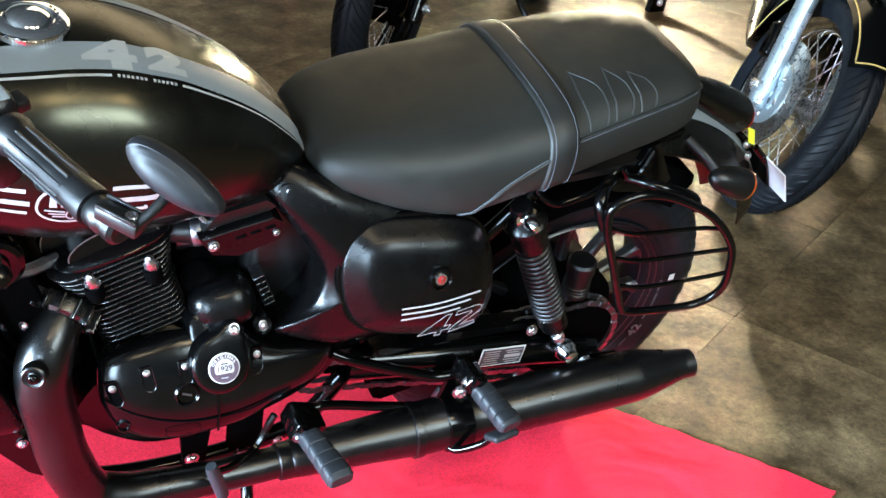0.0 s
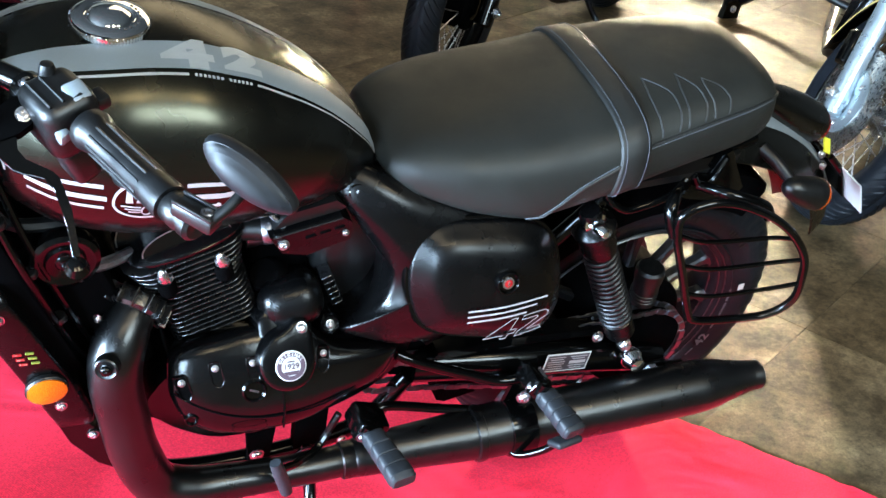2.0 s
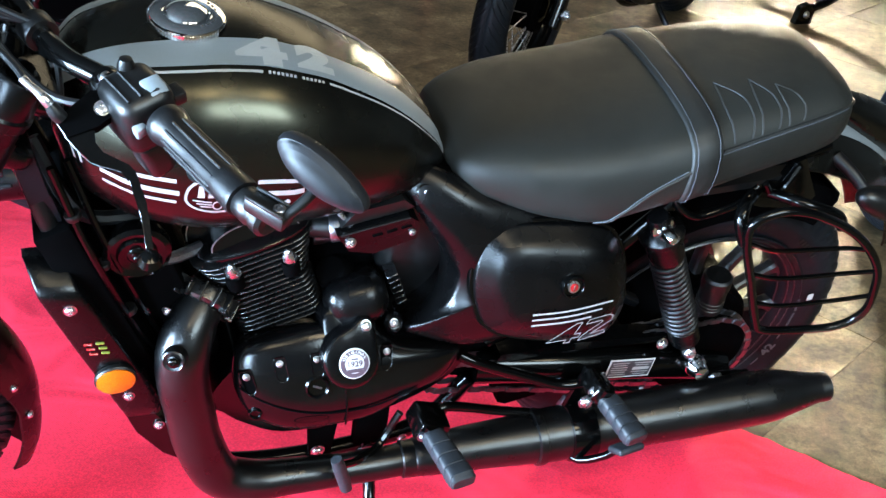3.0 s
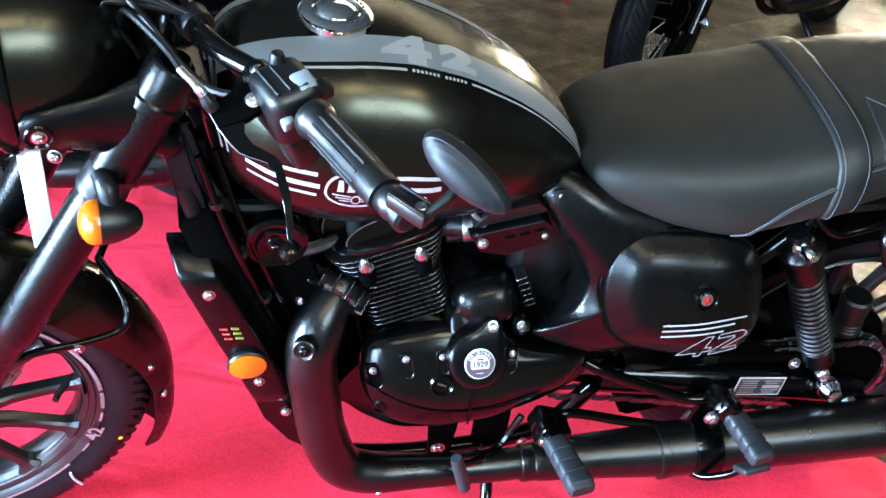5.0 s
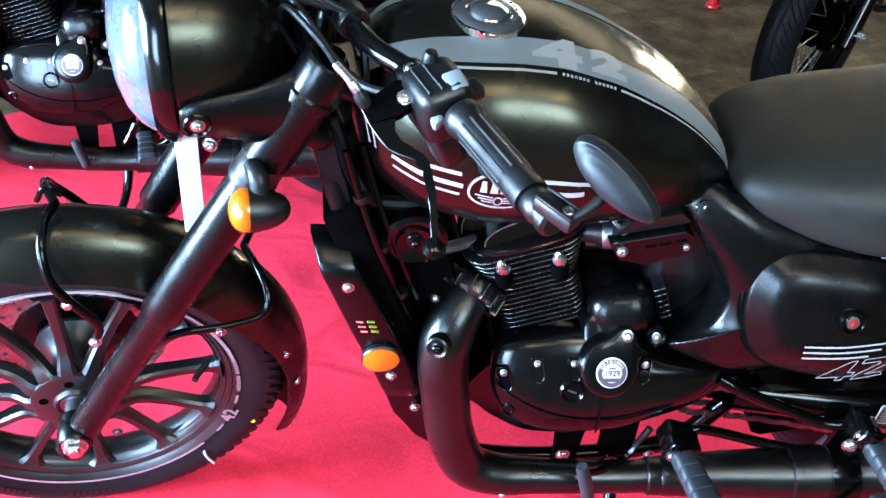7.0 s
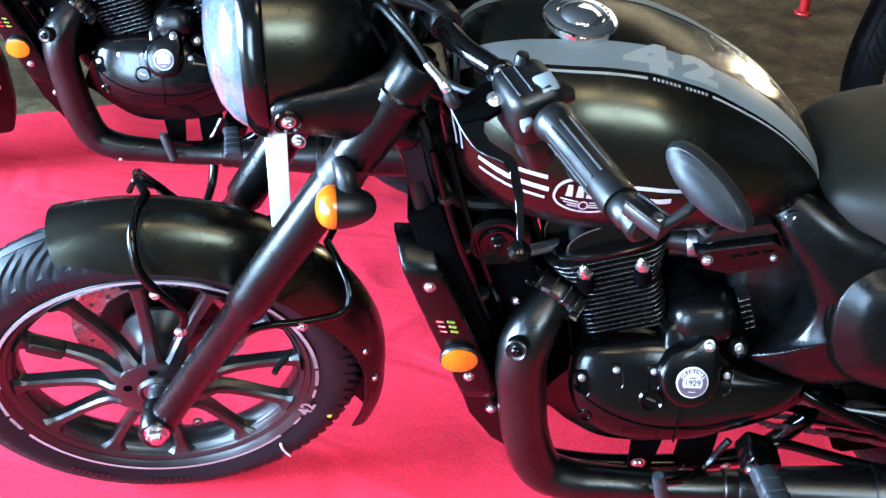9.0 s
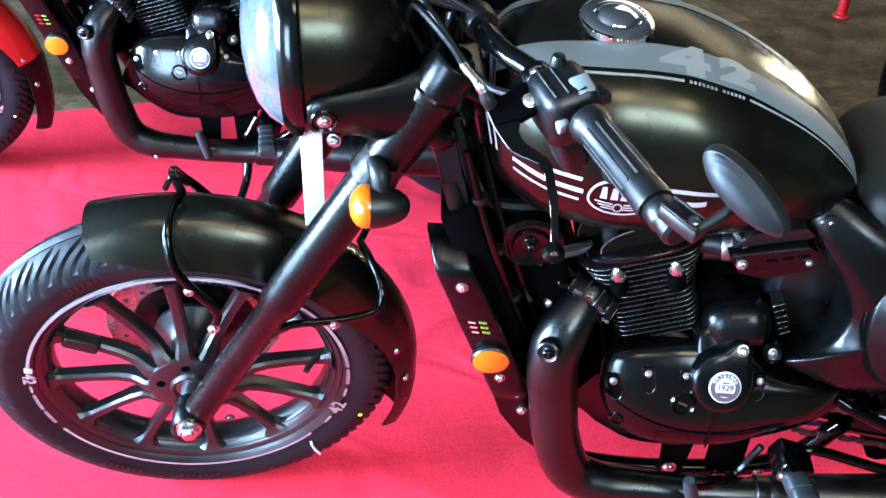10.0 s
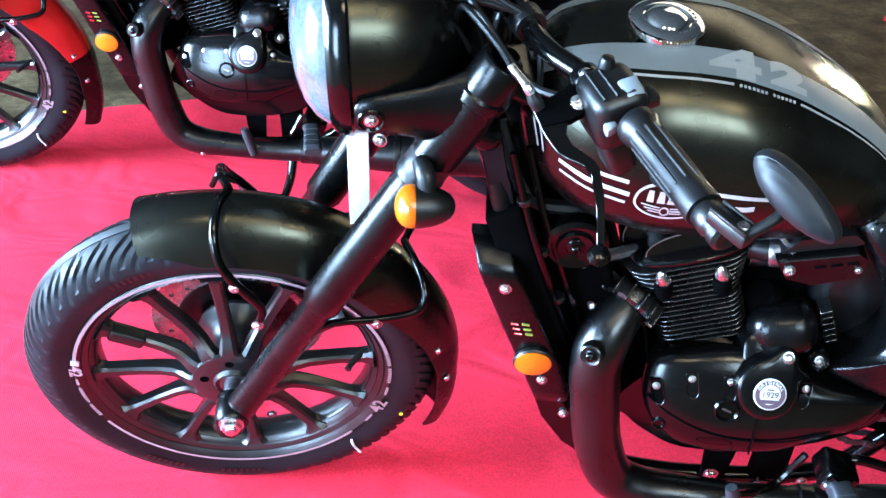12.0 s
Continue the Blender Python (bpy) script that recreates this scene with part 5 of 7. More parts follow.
    bolt("shroud_bolt", (0.446, -0.130, 0.445), (0, -1, 0), 0.006, shroud)
    for i in range(3):
        for j in range(2):
            part("vent_slot", block((0.010, 0.003, 0.0028), pose(0.400 + j * 0.014 + i * 0.003, -0.1312, 0.553 - i * 0.009, 0, 6), 0.0006, 1), (REDLENS, OLIVE)[j], shroud, smooth=False)
    part("skid_plate", plate([(0.44, 0.405), (0.475, 0.40), (0.50, 0.36), (0.535, 0.285), (0.525, 0.275), (0.49, 0.305), (0.455, 0.36)], -0.125, -0.06, 0.004, 2), GLOSS, bike)
    bolt("plate_bolt", (0.484, -0.126, 0.371), (0, -1, 0), 0.006, bike)

    # -- horn
    HORN = pose(0.463, -0.105, 0.664)
    horn = part("horn", revolve([(0.030, 0.03), (0.039, 0.025), (0.041, 0.012), (0.040, 0.006), (0.034, 0.003), (0.024, 0.0055), (0.022, 0.002), (0.012, 0.004), (0.009, 0.0015), (0, 0.001)], (0, 0, 0), (0, 1, 0), 36), GLOSS, bike, "round black horn", m=HORN)
    bolt("horn_bolt", (0.463, -0.104, 0.664), (0, -1, 0), 0.006, horn, GLOSS)
    part("horn_bracket", tube([(0.475, -0.085, 0.64), (0.51, -0.075, 0.63), (0.545, -0.06, 0.63)], 0.008, 8), DARKSTEEL, horn)

    # -- engine
    case_line = [(0.548, 0.40), (0.575, 0.455), (0.600, 0.466), (0.66, 0.470), (0.74, 0.475), (0.80, 0.490), (0.90, 0.480), (0.925, 0.45), (0.90, 0.385), (0.84, 0.340), (0.76, 0.312), (0.66, 0.310), (0.600, 0.345), (0.570, 0.375)]
    crankcase = part("crankcase", plate(case_line, -0.125, 0.14, 0.012, 3, rounded=4), ENGINE, bike, "black cast crankcase")
    ENG = tilted((0.728, -0.150, 0.487), -22)
    inv3 = ENG.inverted()

    def flat3(*pts):
        return [((inv3 @ Vector(p)).x, (inv3 @ Vector(p)).z) for p in pts]

    left_line = flat3((0.578, -0.164, 0.487), (0.590, -0.152, 0.514), (0.650, -0.145, 0.530), (0.700, -0.143, 0.534), (0.760, -0.145, 0.530), (0.801, -0.158, 0.500), (0.870, -0.165, 0.487), (0.897, -0.169, 0.474), (0.872, -0.183, 0.443), (0.814, -0.192, 0.423), (0.752, -0.203, 0.400), (0.657, -0.204, 0.396), (0.603, -0.194, 0.418), (0.581, -0.178, 0.452))
    left_cover = part("engine_cover", pad(left_line, [(0.012, 0.045), (0.002, 0.014), (0, 0.004), (0.001, -0.001), (0.005, -0.006), (0.012, -0.0095), (0.022, -0.012), (0.035, -0.0135), (0.050, -0.0142), (0.065, -0.0145), (0.085, -0.0145), (0.105, -0.0145), (0.125, -0.0145), (0.145, -0.0145)], 6), ENGINE, bike, "satin black cast engine cover", m=ENG, angle=50)
    # raised rib along the lower cover and the split line
    part("cover_rib", tube([ENG @ Vector(p) for p in ((-0.147, -0.009, -0.028), (-0.119, -0.0125, -0.0475), (-0.083, -0.0145, -0.064), (-0.044, -0.0145, -0.0735), (-0.005, -0.0145, -0.0755), (0.041, -0.0145, -0.0715), (0.086, -0.0125, -0.0575), (0.125, -0.009, -0.040))], 0.0014, 8), CORE, left_cover)
    part("split_line", tube([ENG @ Vector(p) for p in ((-0.007, -0.0145, -0.036), (-0.006, -0.0148, -0.055), (-0.005, -0.0145, -0.075), (-0.005, -0.0105, -0.100))], 0.0016, 6), GLOSS, left_cover)
    GEN = ENG @ pose(0.0, -0.0085, 0.003) @ Matrix.Diagonal((0.86, 1.0, 0.86, 1))
    gen_line = [(-0.041, 0.006), (-0.036, 0.024), (-0.021, 0.041), (-0.002, 0.050), (0.011, 0.060), (0.024, 0.060), (0.031, 0.047), (0.034, 0.024), (0.036, 0.000), (0.028, -0.021), (0.010, -0.033), (-0.014, -0.033), (-0.033, -0.018)]
    gen = part("generator_cover", pad(gen_line, [(-0.004, 0.030), (-0.003, -0.006), (-0.001, -0.020), (0.0006, -0.0262), (0.0022, -0.0285), (0.0050, -0.0298), (0.012, -0.0303), (0.024, -0.0305), (0.034, -0.0305)], 5, (0.0, 0.004)), ENGINE, left_cover, "domed round casting with a white badge", m=ENG, angle=42)
    part("gen_shoulder", pad([(-0.034, 0.034), (-0.032, 0.060), (-0.010, 0.076), (0.024, 0.080), (0.036, 0.060), (0.034, 0.024), (-0.030, 0.004)], [(0, 0.040), (0, -0.004), (0.002, -0.009), (0.007, -0.0115), (0.018, -0.0125)], 5), ENGINE, left_cover, m=ENG)
    bolt("cover_bolt", ENG @ Vector((0.0185, -0.0298, 0.0505)), ENG.to_3x3() @ Vector((0, -1, 0)), 0.0062, left_cover)
    badge = part("badge", revolve([(0.0240, 0.0215), (0.0240, 0.0232), (0.0225, 0.0236), (0, 0.0236)], (0, 0, 0), (0, -1, 0), 40), WHITE, gen, "round white and violet badge", m=GEN)
    BADGE = material("badge_violet", (0.07, 0.045, 0.06), 0.4, 0, 0.05, 800, 0.05, 40)

    def on_badge(s, t):
        return GEN @ Vector((s, -0.0238, t)), GEN.to_3x3() @ Vector((0, -1, 0))

    part("badge_band", laid(ring_sheet(0.0222, 0.0222, 0.0070, 40), on_badge, 0.0002), BADGE, badge)
    part("badge_foot", laid(sheet([(-0.013, -0.0075), (0.013, -0.0075), (0.0085, -0.0135), (-0.0085, -0.0135)]), on_badge, 0.0003), BADGE, badge)
    part("badge_year", laid(letters("1929", 0.0125, 0.0003), on_badge, 0.0005), BADGE, badge, "the year 1929")
    part("badge_bar", laid(sheet([(-0.006, 0.0068), (0.006, 0.0068), (0.005, 0.0092), (-0.005, 0.0092)]), on_badge, 0.0005), BADGE, badge)
    for i, ch in enumerate("ORIGINAL"):
        a = radians(150 - i * 17.2)
        bm = letters(ch, 0.0066, 0.0002)
        bm.transform(Matrix.Translation((0.0186 * math.cos(a), 0.0186 * math.sin(a), 0)) @ Matrix.Rotation(a - math.pi / 2, 4, "Z"))
        part("badge_letter", laid(bm, on_badge, 0.0005), WHITE, badge)
    # recessed screws of the cover
    for px_, pz_, rot in ((-0.134, -0.021, -16), (-0.092, -0.005, -10), (-0.045, -0.003, -6), (0.050, -0.004, 4)):
        at = ENG @ pose(px_, -0.0118, pz_) @ Matrix.Rotation(radians(rot), 4, "Y")
        oval_ = [(-0.0072, 0.016), (0.0, 0.0175), (0.0072, 0.016), (0.0078, 0.0), (0.0066, -0.013), (0.0, -0.0185), (-0.0066, -0.013), (-0.0078, 0.0)]
        well = part("screw_pocket", pad(oval_, [(-0.0006, 0.006), (-0.0004, -0.0020), (0.0004, -0.0032), (0.0014, -0.0028), (0.0019, -0.0002), (0.0024, 0.0002)], 5), ENGINE, left_cover, m=at, angle=60)
        part("pocket_floor", pad(oval_, [(0.0016, 0.002), (0.0016, -0.0012), (0.004, -0.0013)], 5), CORE, well, m=at)
        bolt("cover_bolt", at @ Vector((0, -0.0015, 0.0085)), ENG.to_3x3() @ Vector((0, -1, 0)), 0.0040, left_cover, BOLT)
    for px_, pz_ in ((0.064, 0.040),):
        at = ENG @ pose(px_, -0.004, pz_)
        part("screw_boss", revolve([(0.014, -0.03), (0.014, 0.006), (0.0115, 0.009), (0.009, 0.006), (0, 0.005)], (0, 0, 0), (0, -1, 0), 20), ENGINE, left_cover, m=at)
        bolt("cover_bolt", at @ Vector((0, -0.006, 0)), ENG.to_3x3() @ Vector((0, -1, 0)), 0.0048, left_cover, BOLT)
    plug = part("inspection_plug", revolve([(0.0165, -0.01), (0.0165, 0.006), (0.0145, 0.0085), (0.0125, 0.006), (0.012, 0.0045), (0, 0.0045)], (0, 0, 0), (0, -1, 0), 28), GLOSS, left_cover, m=ENG @ pose(-0.046, -0.0105, -0.0325))
    part("plug_slot", block((0.012, 0.001, 0.0025), ENG @ pose(-0.046, -0.0157, -0.0325, 0, 20), 0, 1), DARKSTEEL, plug)
    part("drain_hole", revolve([(0.0085, -0.005), (0.0085, 0.0035), (0.007, 0.004), (0.006, 0), (0, 0)], (0, 0, 0), (0, -1, 0), 18), GLOSS, left_cover, m=ENG @ pose(-0.126, -0.0085, -0.0700))
    part("cast_emblem", laid(ring_sheet(0.024, 0.0095, 0.0018), lambda a, b: (ENG @ Vector((a - 0.052, -0.0140, b - 0.0880)), ENG.to_3x3() @ Vector((0, -1, 0))), 0.0012), GLOSS, left_cover)
    domed(left_cover, ENG, 0.7, 1.7, 0.02, -0.045)
    # starter and gear housings
    part("starter_housing", block((0.088, 0.095, 0.070), pose(0.748, -0.085, 0.536, -24, -16, -6), 0.030, 5), MATT, crankcase, angle=60)
    part("starter_neck", revolve([(0.026, -0.03), (0.027, 0.0), (0.025, 0.010), (0.020, 0.015), (0, 0.016)], (0.724, -0.060, 0.556), (-0.55, -0.30, 0.72), 24), CORE, crankcase)
    part("intake_duct", block((0.13, 0.11, 0.15), pose(0.765, 0.01, 0.575, 0, -14), 0.02, 3), CORE, bike, "dull black intake duct")
    for i in range(6):
        part("breather_fin", block((0.0016, 0.026, 0.016), pose(0.790 + i * 0.0042, -0.090, 0.582 - i * 0.0105, 0, 64), 0.0006, 1), FIN, crankcase)

    # cylinder and head with cooling fins, leaning forward
    CYL = pose(0.660, 0.0, 0.506, 0, -20)
    cylinder = part("cylinder", revolve([(0.046, 0.0), (0.046, 0.10)], (0, 0, 0), (0, 0, 1), 24), CORE, bike, "black finned cylinder", m=CYL)

    def fin(hx, hy, z, t=0.0024, c=0.030):
        line = []
        for cx, cy, a0 in ((hx - c, hy - c, 0), (-hx + c, hy - c, 90), (-hx + c, -hy + c, 180), (hx - c, -hy + c, 270)):
            line += [(cx + c * math.cos(radians(a0 + q)), cy + c * math.sin(radians(a0 + q))) for q in (0, 22.5, 45, 67.5, 90)]
        return skin([[(a * f, b * f, zz) for a, b in line] for zz, f in ((z, 0.982), (z + t * 0.2, 1.0), (z + t * 0.4, 1.0), (z + t * 0.75, 0.990), (z + t, 0.970))])

    for i in range(9):
        part("cooling_fin", fin(0.0600, 0.094, 0.001 + i * 0.0092, 0.0019, 0.022), FIN, cylinder, m=CYL @ pose(-0.008, 0, 0), angle=60)
    HEAD = CYL @ pose(0.0, 0, 0.084)
    head = part("cylinder_head", block((0.092, 0.150, 0.066), HEAD @ pose(0, 0, 0.033), 0.012, 2), CORE, bike, "black finned cylinder head")
    for i in range(7):
        part("cooling_fin", fin(0.0610 + 0.0032 * i, 0.096 + 0.0004 * i, 0.001 + i * 0.0098, 0.0021, 0.034), FIN, head, m=HEAD @ pose(-0.006, 0, 0), angle=60)
    TOPM = Matrix(((1, 0, 0, 0), (0, 0, 1, 0), (0, 1, 0, 0), (0, 0, 0, 1)))
    rocker = part("rocker_cover", pad([(-0.079, -0.058), (-0.045, -0.096), (0.045, -0.096), (0.079, -0.058), (0.079, 0.058), (0.045, 0.096), (-0.045, 0.096), (-0.079, 0.058)], [(0.004, 0.0), (0, 0.003), (0, 0.006), (0.004, 0.009), (0.03, 0.014)], 4, m=HEAD @ pose(0, 0, 0.066) @ TOPM), ENGINE, head)
    # two crescent lobes on the cover, each with a bright rim
    for cx, cy, cz, rx, rz in ((-0.028, -0.048, 0.076, 0.052, 0.040), (0.002, -0.080, 0.074, 0.056, 0.025)):
        LB = HEAD @ pose(cx, cy, cz, -14, 3)
        arc = [(rx * math.cos(radians(a)), rz * math.sin(radians(a))) for a in range(0, 181, 12)]
        lobe = part("rocker_lobe", plate(arc, -0.004, 0.030, 0.002, 2), ENGINE, rocker, m=LB, angle=50)
        part("lobe_rim", tube([(a, -0.004, b) for a, b in arc], 0.0009, 6, 2), BOLT, lobe, m=LB)
    NUTS = pose(0.626, 0.0, 0.566, 0, -13)
    for hx in (-0.036, 0.036):
        at = NUTS @ Vector((hx, -0.0975, 0.047))
        up_ = (-0.25, -0.10, 0.96)
        part("nut_well", revolve([(0.0112, -0.014), (0.0118, 0.000), (0.0110, 0.004), (0.0100, 0.008)], at, up_, 18), CORE, head)
        hexnut("head_nut", at + Vector((0, 0, 0.008)), up_, 0.0088, 0.008, head, STEEL)
        part("head_nut_dome", revolve([(0.0086, 0.012), (0.0082, 0.016), (0.0070, 0.021), (0.0052, 0.0255), (0.0028, 0.029), (0, 0.0305)], at, up_, 18), STEEL, head)
    for hx in (-0.05, 0.06):
        bolt("case_bolt", (0.650 + hx, -0.098, 0.492 + hx * 0.25), (0, -0.5, 0.85), 0.006, cylinder)

    # -- exhaust
    exhaust = part("exhaust_header", tube([(0.588, -0.035, 0.580, 0.022), (0.560, -0.066, 0.565, 0.025), (0.534, -0.097, 0.546, 0.031), (0.517, -0.119, 0.519, 0.0345), (0.512, -0.132, 0.480, 0.034), (0.520, -0.142, 0.420, 0.033), (0.533, -0.150, 0.350, 0.033), (0.560, -0.160, 0.285, 0.032), (0.606, -0.165, 0.262, 0.030), (0.66, -0.165, 0.256, 0.027), (0.74, -0.165, 0.250, 0.0245)], 0.03, 24, 8), EXHAUST, bike, "matt black exhaust header pipe", angle=60)
    part("exhaust_flange", revolve([(0.028, -0.010), (0.036, -0.006), (0.038, 0), (0.038, 0.012), (0.034, 0.016), (0.030, 0.016)], (0.550, -0.076, 0.560), (-0.55, -0.68, -0.48), 28), FIN, exhaust)
    bolt("flange_nut", (0.556, -0.088, 0.528), (-0.5, -0.75, -0.2), 0.0055, exhaust)
    bolt("flange_nut", (0.500, -0.086, 0.548), (-0.5, -0.75, 0.0), 0.0055, exhaust, STEEL)
    COLLAR = Matrix.Translation((0.547, -0.080, 0.558)) @ frame_of((-0.55, -0.68, -0.48))
    for i in range(14):
        part("flange_fin", block((0.012, 0.0024, 0.026), COLLAR @ Matrix.Rotation(2 * math.pi * i / 14, 4, "Z") @ pose(0.039, 0, 0.0), 0.0006, 1), FIN, exhaust)
    part("header_boss", revolve([(0.0155, -0.012), (0.0145, 0.003), (0.0125, 0.0045), (0.010, 0.003), (0, 0.003)], (0.497, -0.160, 0.537), (-0.35, -0.85, 0.35), 24), EXHAUST, exhaust)
    bolt("header_bolt", (0.496, -0.163, 0.538), (-0.35, -0.85, 0.35), 0.0065, exhaust, GLOSS)
    bolt("header_bolt", (0.615, -0.190, 0.247), (0, -0.9, -0.1), 0.005, exhaust)
    part("link_pipe", tube([(0.72, -0.165, 0.250, 0.0245), (0.80, -0.166, 0.250, 0.0245), (0.845, -0.168, 0.254, 0.025), (0.86, -0.169, 0.255, 0.030), (0.95, -0.174, 0.262, 0.035), (1.04, -0.180, 0.268, 0.040), (1.05, -0.181, 0.269, 0.040)], 0.03, 24, 5), EXHAUST, exhaust)
    part("pipe_collar", revolve([(0.026, -0.012), (0.0285, -0.010), (0.0285, 0.010), (0.026, 0.012)], (0.842, -0.168, 0.253), (1, -0.05, 0.05), 24), EXHAUST, exhaust)
    muffler = part("muffler", tube([(1.045, -0.1805, 0.269, 0.0405), (1.06, -0.181, 0.270, 0.0425), (1.15, -0.185, 0.277, 0.0435), (1.30, -0.193, 0.289, 0.0445), (1.42, -0.199, 0.299, 0.0445), (1.46, -0.201, 0.302, 0.042), (1.50, -0.204, 0.306, 0.034), (1.535, -0.207, 0.310, 0.0265), (1.555, -0.209, 0.312, 0.024)], 0.04, 28, 6), EXHAUST, bike, "matt black tapered muffler", angle=50)
    part("muffler_ring", revolve([(0.0405, -0.008), (0.0445, -0.006), (0.0450, 0.0), (0.0445, 0.006), (0.0405, 0.008)], (1.047, -0.1805, 0.269), (1, -0.05, 0.08), 28), EXHAUST, muffler)
    part("muffler_mouth", revolve([(0.0245, -0.02), (0.0250, 0.004), (0.0225, 0.006), (0.0195, 0.003), (0.0190, -0.03)], (1.553, -0.209, 0.312), (1, -0.05, 0.08), 28), EXHAUST, muffler)
    part("muffler_clamp", revolve([(0.0435, -0.022), (0.0465, -0.02), (0.0465, 0.02), (0.0435, 0.022)], (1.115, -0.184, 0.274), (1, -0.05, 0.08), 28), GLOSS, muffler)
    part("muffler_hanger", plate([(1.09, 0.31), (1.14, 0.31), (1.13, 0.40), (1.105, 0.40)], -0.165, -0.158, 0.002), GLOSS, muffler)

    # -- carburettor side: throttle body, coil box
    part("air_box", block((0.15, 0.15, 0.24), pose(0.855, 0.0, 0.575, 0, -6), 0.02, 3), PLASTIC, bike)
    part("air_duct", block((0.10, 0.10, 0.10), pose(0.765, 0.01, 0.60, 0, 4), 0.02, 3), PLASTIC, bike)
    part("throttle_body", revolve([(0.026, -0.05), (0.028, -0.04), (0.028, 0.0), (0.033, 0.004), (0.033, 0.02), (0.028, 0.025), (0.028, 0.06)], (0.745, -0.02, 0.615), (1, 0, 0.1), 20), DARKSTEEL, bike)
    coil = part("coil_box", plate([(0.704, 0.668), (0.739, 0.677), (0.796, 0.690), (0.810, 0.680), (0.811, 0.652), (0.756, 0.632), (0.722, 0.640)], -0.106, -0.030, 0.006, 3), MATT, bike, "black plastic coil box with slots")
    part("box_lid", plate([(0.710, 0.674), (0.739, 0.682), (0.794, 0.695), (0.802, 0.700), (0.788, 0.712), (0.727, 0.698)], -0.098, -0.034, 0.004, 2), PLASTIC, coil)
    part("lid_edge", tube([(0.708, -0.1065, 0.668), (0.739, -0.1070, 0.6765), (0.796, -0.1070, 0.6895)], 0.0012, 6), PLASTIC, coil)
    for i in range(3):
        part("box_slot", block((0.014, 0.003, 0.0034), pose(0.757 + i * 0.0185, -0.1062, 0.6645 + i * 0.0048, 0, -14), 0.0012, 2), CORE, coil)
    part("hose_clamp", revolve([(0.018, 0), (0.019, 0.002), (0.019, 0.012), (0.018, 0.014)], (0.703, -0.075, 0.655), (1, -0.2, 0.2), 18), DARKSTEEL, bike)
    part("hose", tube([(0.675, -0.06, 0.65), (0.71, -0.075, 0.657), (0.745, -0.08, 0.655)], 0.016, 12), RUBBER, bike)
    part("cable", tube([(0.70, -0.085, 0.70), (0.735, -0.095, 0.66), (0.745, -0.10, 0.635)], 0.0035, 6), STEEL, bike)
    bolt("box_bolt", (0.722, -0.107, 0.656), (0, -1, 0.2), 0.006, coil, BOLT)
    bolt("box_bolt", (0.803, -0.107, 0.664), (0, -1, 0.2), 0.004, coil, BOLT)

    # -- stands, pegs, shifter
    def peg(name, root, tip, w0, w1, lab):
        d = Vector(tip) - Vector(root)
        mm = Matrix.Translation(root) @ frame_of(d)
        length = d.length
        rings = []
        for f, w, h in ((0, w0, 0.010), (0.04, w0 * 1.05, 0.0125), *[(0.08 + 0.86 * (q + e) / 4, (w0 + (w1 - w0) * (0.08 + 0.86 * q / 4)) * (1.02 if 0.02 < e < 0.9 else 0.98), 0.0138 if 0.02 < e < 0.9 else 0.0122) for q in range(4) for e in (0.0, 0.06, 0.86, 0.92)], (0.97, w1 * 0.96, 0.011), (1, w1 * 0.85, 0.008)):
            rings.append([mm @ Vector((w * math.copysign(abs(math.cos(t)) ** 0.5, math.cos(t)), h * math.copysign(abs(math.sin(t)) ** 0.5, math.sin(t)), length * f)) for t in [2 * math.pi * k / 20 for k in range(20)]])
        ob = part(name, skin(rings), PEG, bike, lab)
        return ob

    peg("rider_footpeg", (0.858, -0.195, 0.342), (0.872, -0.290, 0.352), 0.016, 0.020, "ribbed black rubber footpeg")
    part("peg_mount", joined(block((0.05, 0.05, 0.035), pose(0.862, -0.165, 0.335, 0, 20), 0.006), revolve([(0.016, -0.012), (0.016, 0.012)], (0.860, -0.185, 0.340), (0.2, 0, 1), 14)), GLOSS, bike)
    bolt("peg_bolt", (0.847, -0.190, 0.335), (0, -1, 0.1), 0.008, bike, DARKSTEEL)
    peg("passenger_footpeg", (1.128, -0.205, 0.372), (1.142, -0.285, 0.372), 0.016, 0.019, "ribbed black rubber passenger peg")
    part("peg_mount", joined(block((0.035, 0.045, 0.03), pose(1.118, -0.185, 0.383, 0, 30), 0.005), revolve([(0.012, -0.015), (0.012, 0.015)], (1.122, -0.200, 0.380), (0.2, 0, 1), 12)), GLOSS, bike)
    bolt("peg_bolt", (1.108, -0.197, 0.384), (0, -1, 0.3), 0.009, bike)
    bolt("peg_bolt", (1.100, -0.195, 0.362), (0, -1, 0.1), 0.010, bike)
    step_ = part("step_rod", tube([(1.085, -0.205, 0.262), (1.10, -0.23, 0.262), (1.125, -0.25, 0.290), (1.14, -0.258, 0.315)], 0.0062, 10), GLOSS, bike)
    part("step_pad", block((0.046, 0.034, 0.011), pose(1.150, -0.262, 0.322, -38, 0, 8), 0.0045, 3), PEG, step_, "small ribbed rubber pad")
    part("peg_stay", tube([(0.905, -0.13, 0.432), (0.94, -0.142, 0.418), (1.03, -0.150, 0.376), (1.08, -0.158, 0.360), (1.13, -0.165, 0.368)], 0.0085, 10), GLOSS, bike)
    part("shift_rod", tube([(0.862, -0.150, 0.318), (0.885, -0.150, 0.340), (0.92, -0.148, 0.333), (1.00, -0.150, 0.306), (1.085, -0.155, 0.286), (1.105, -0.16, 0.296)], 0.0075, 10), GLOSS, bike)
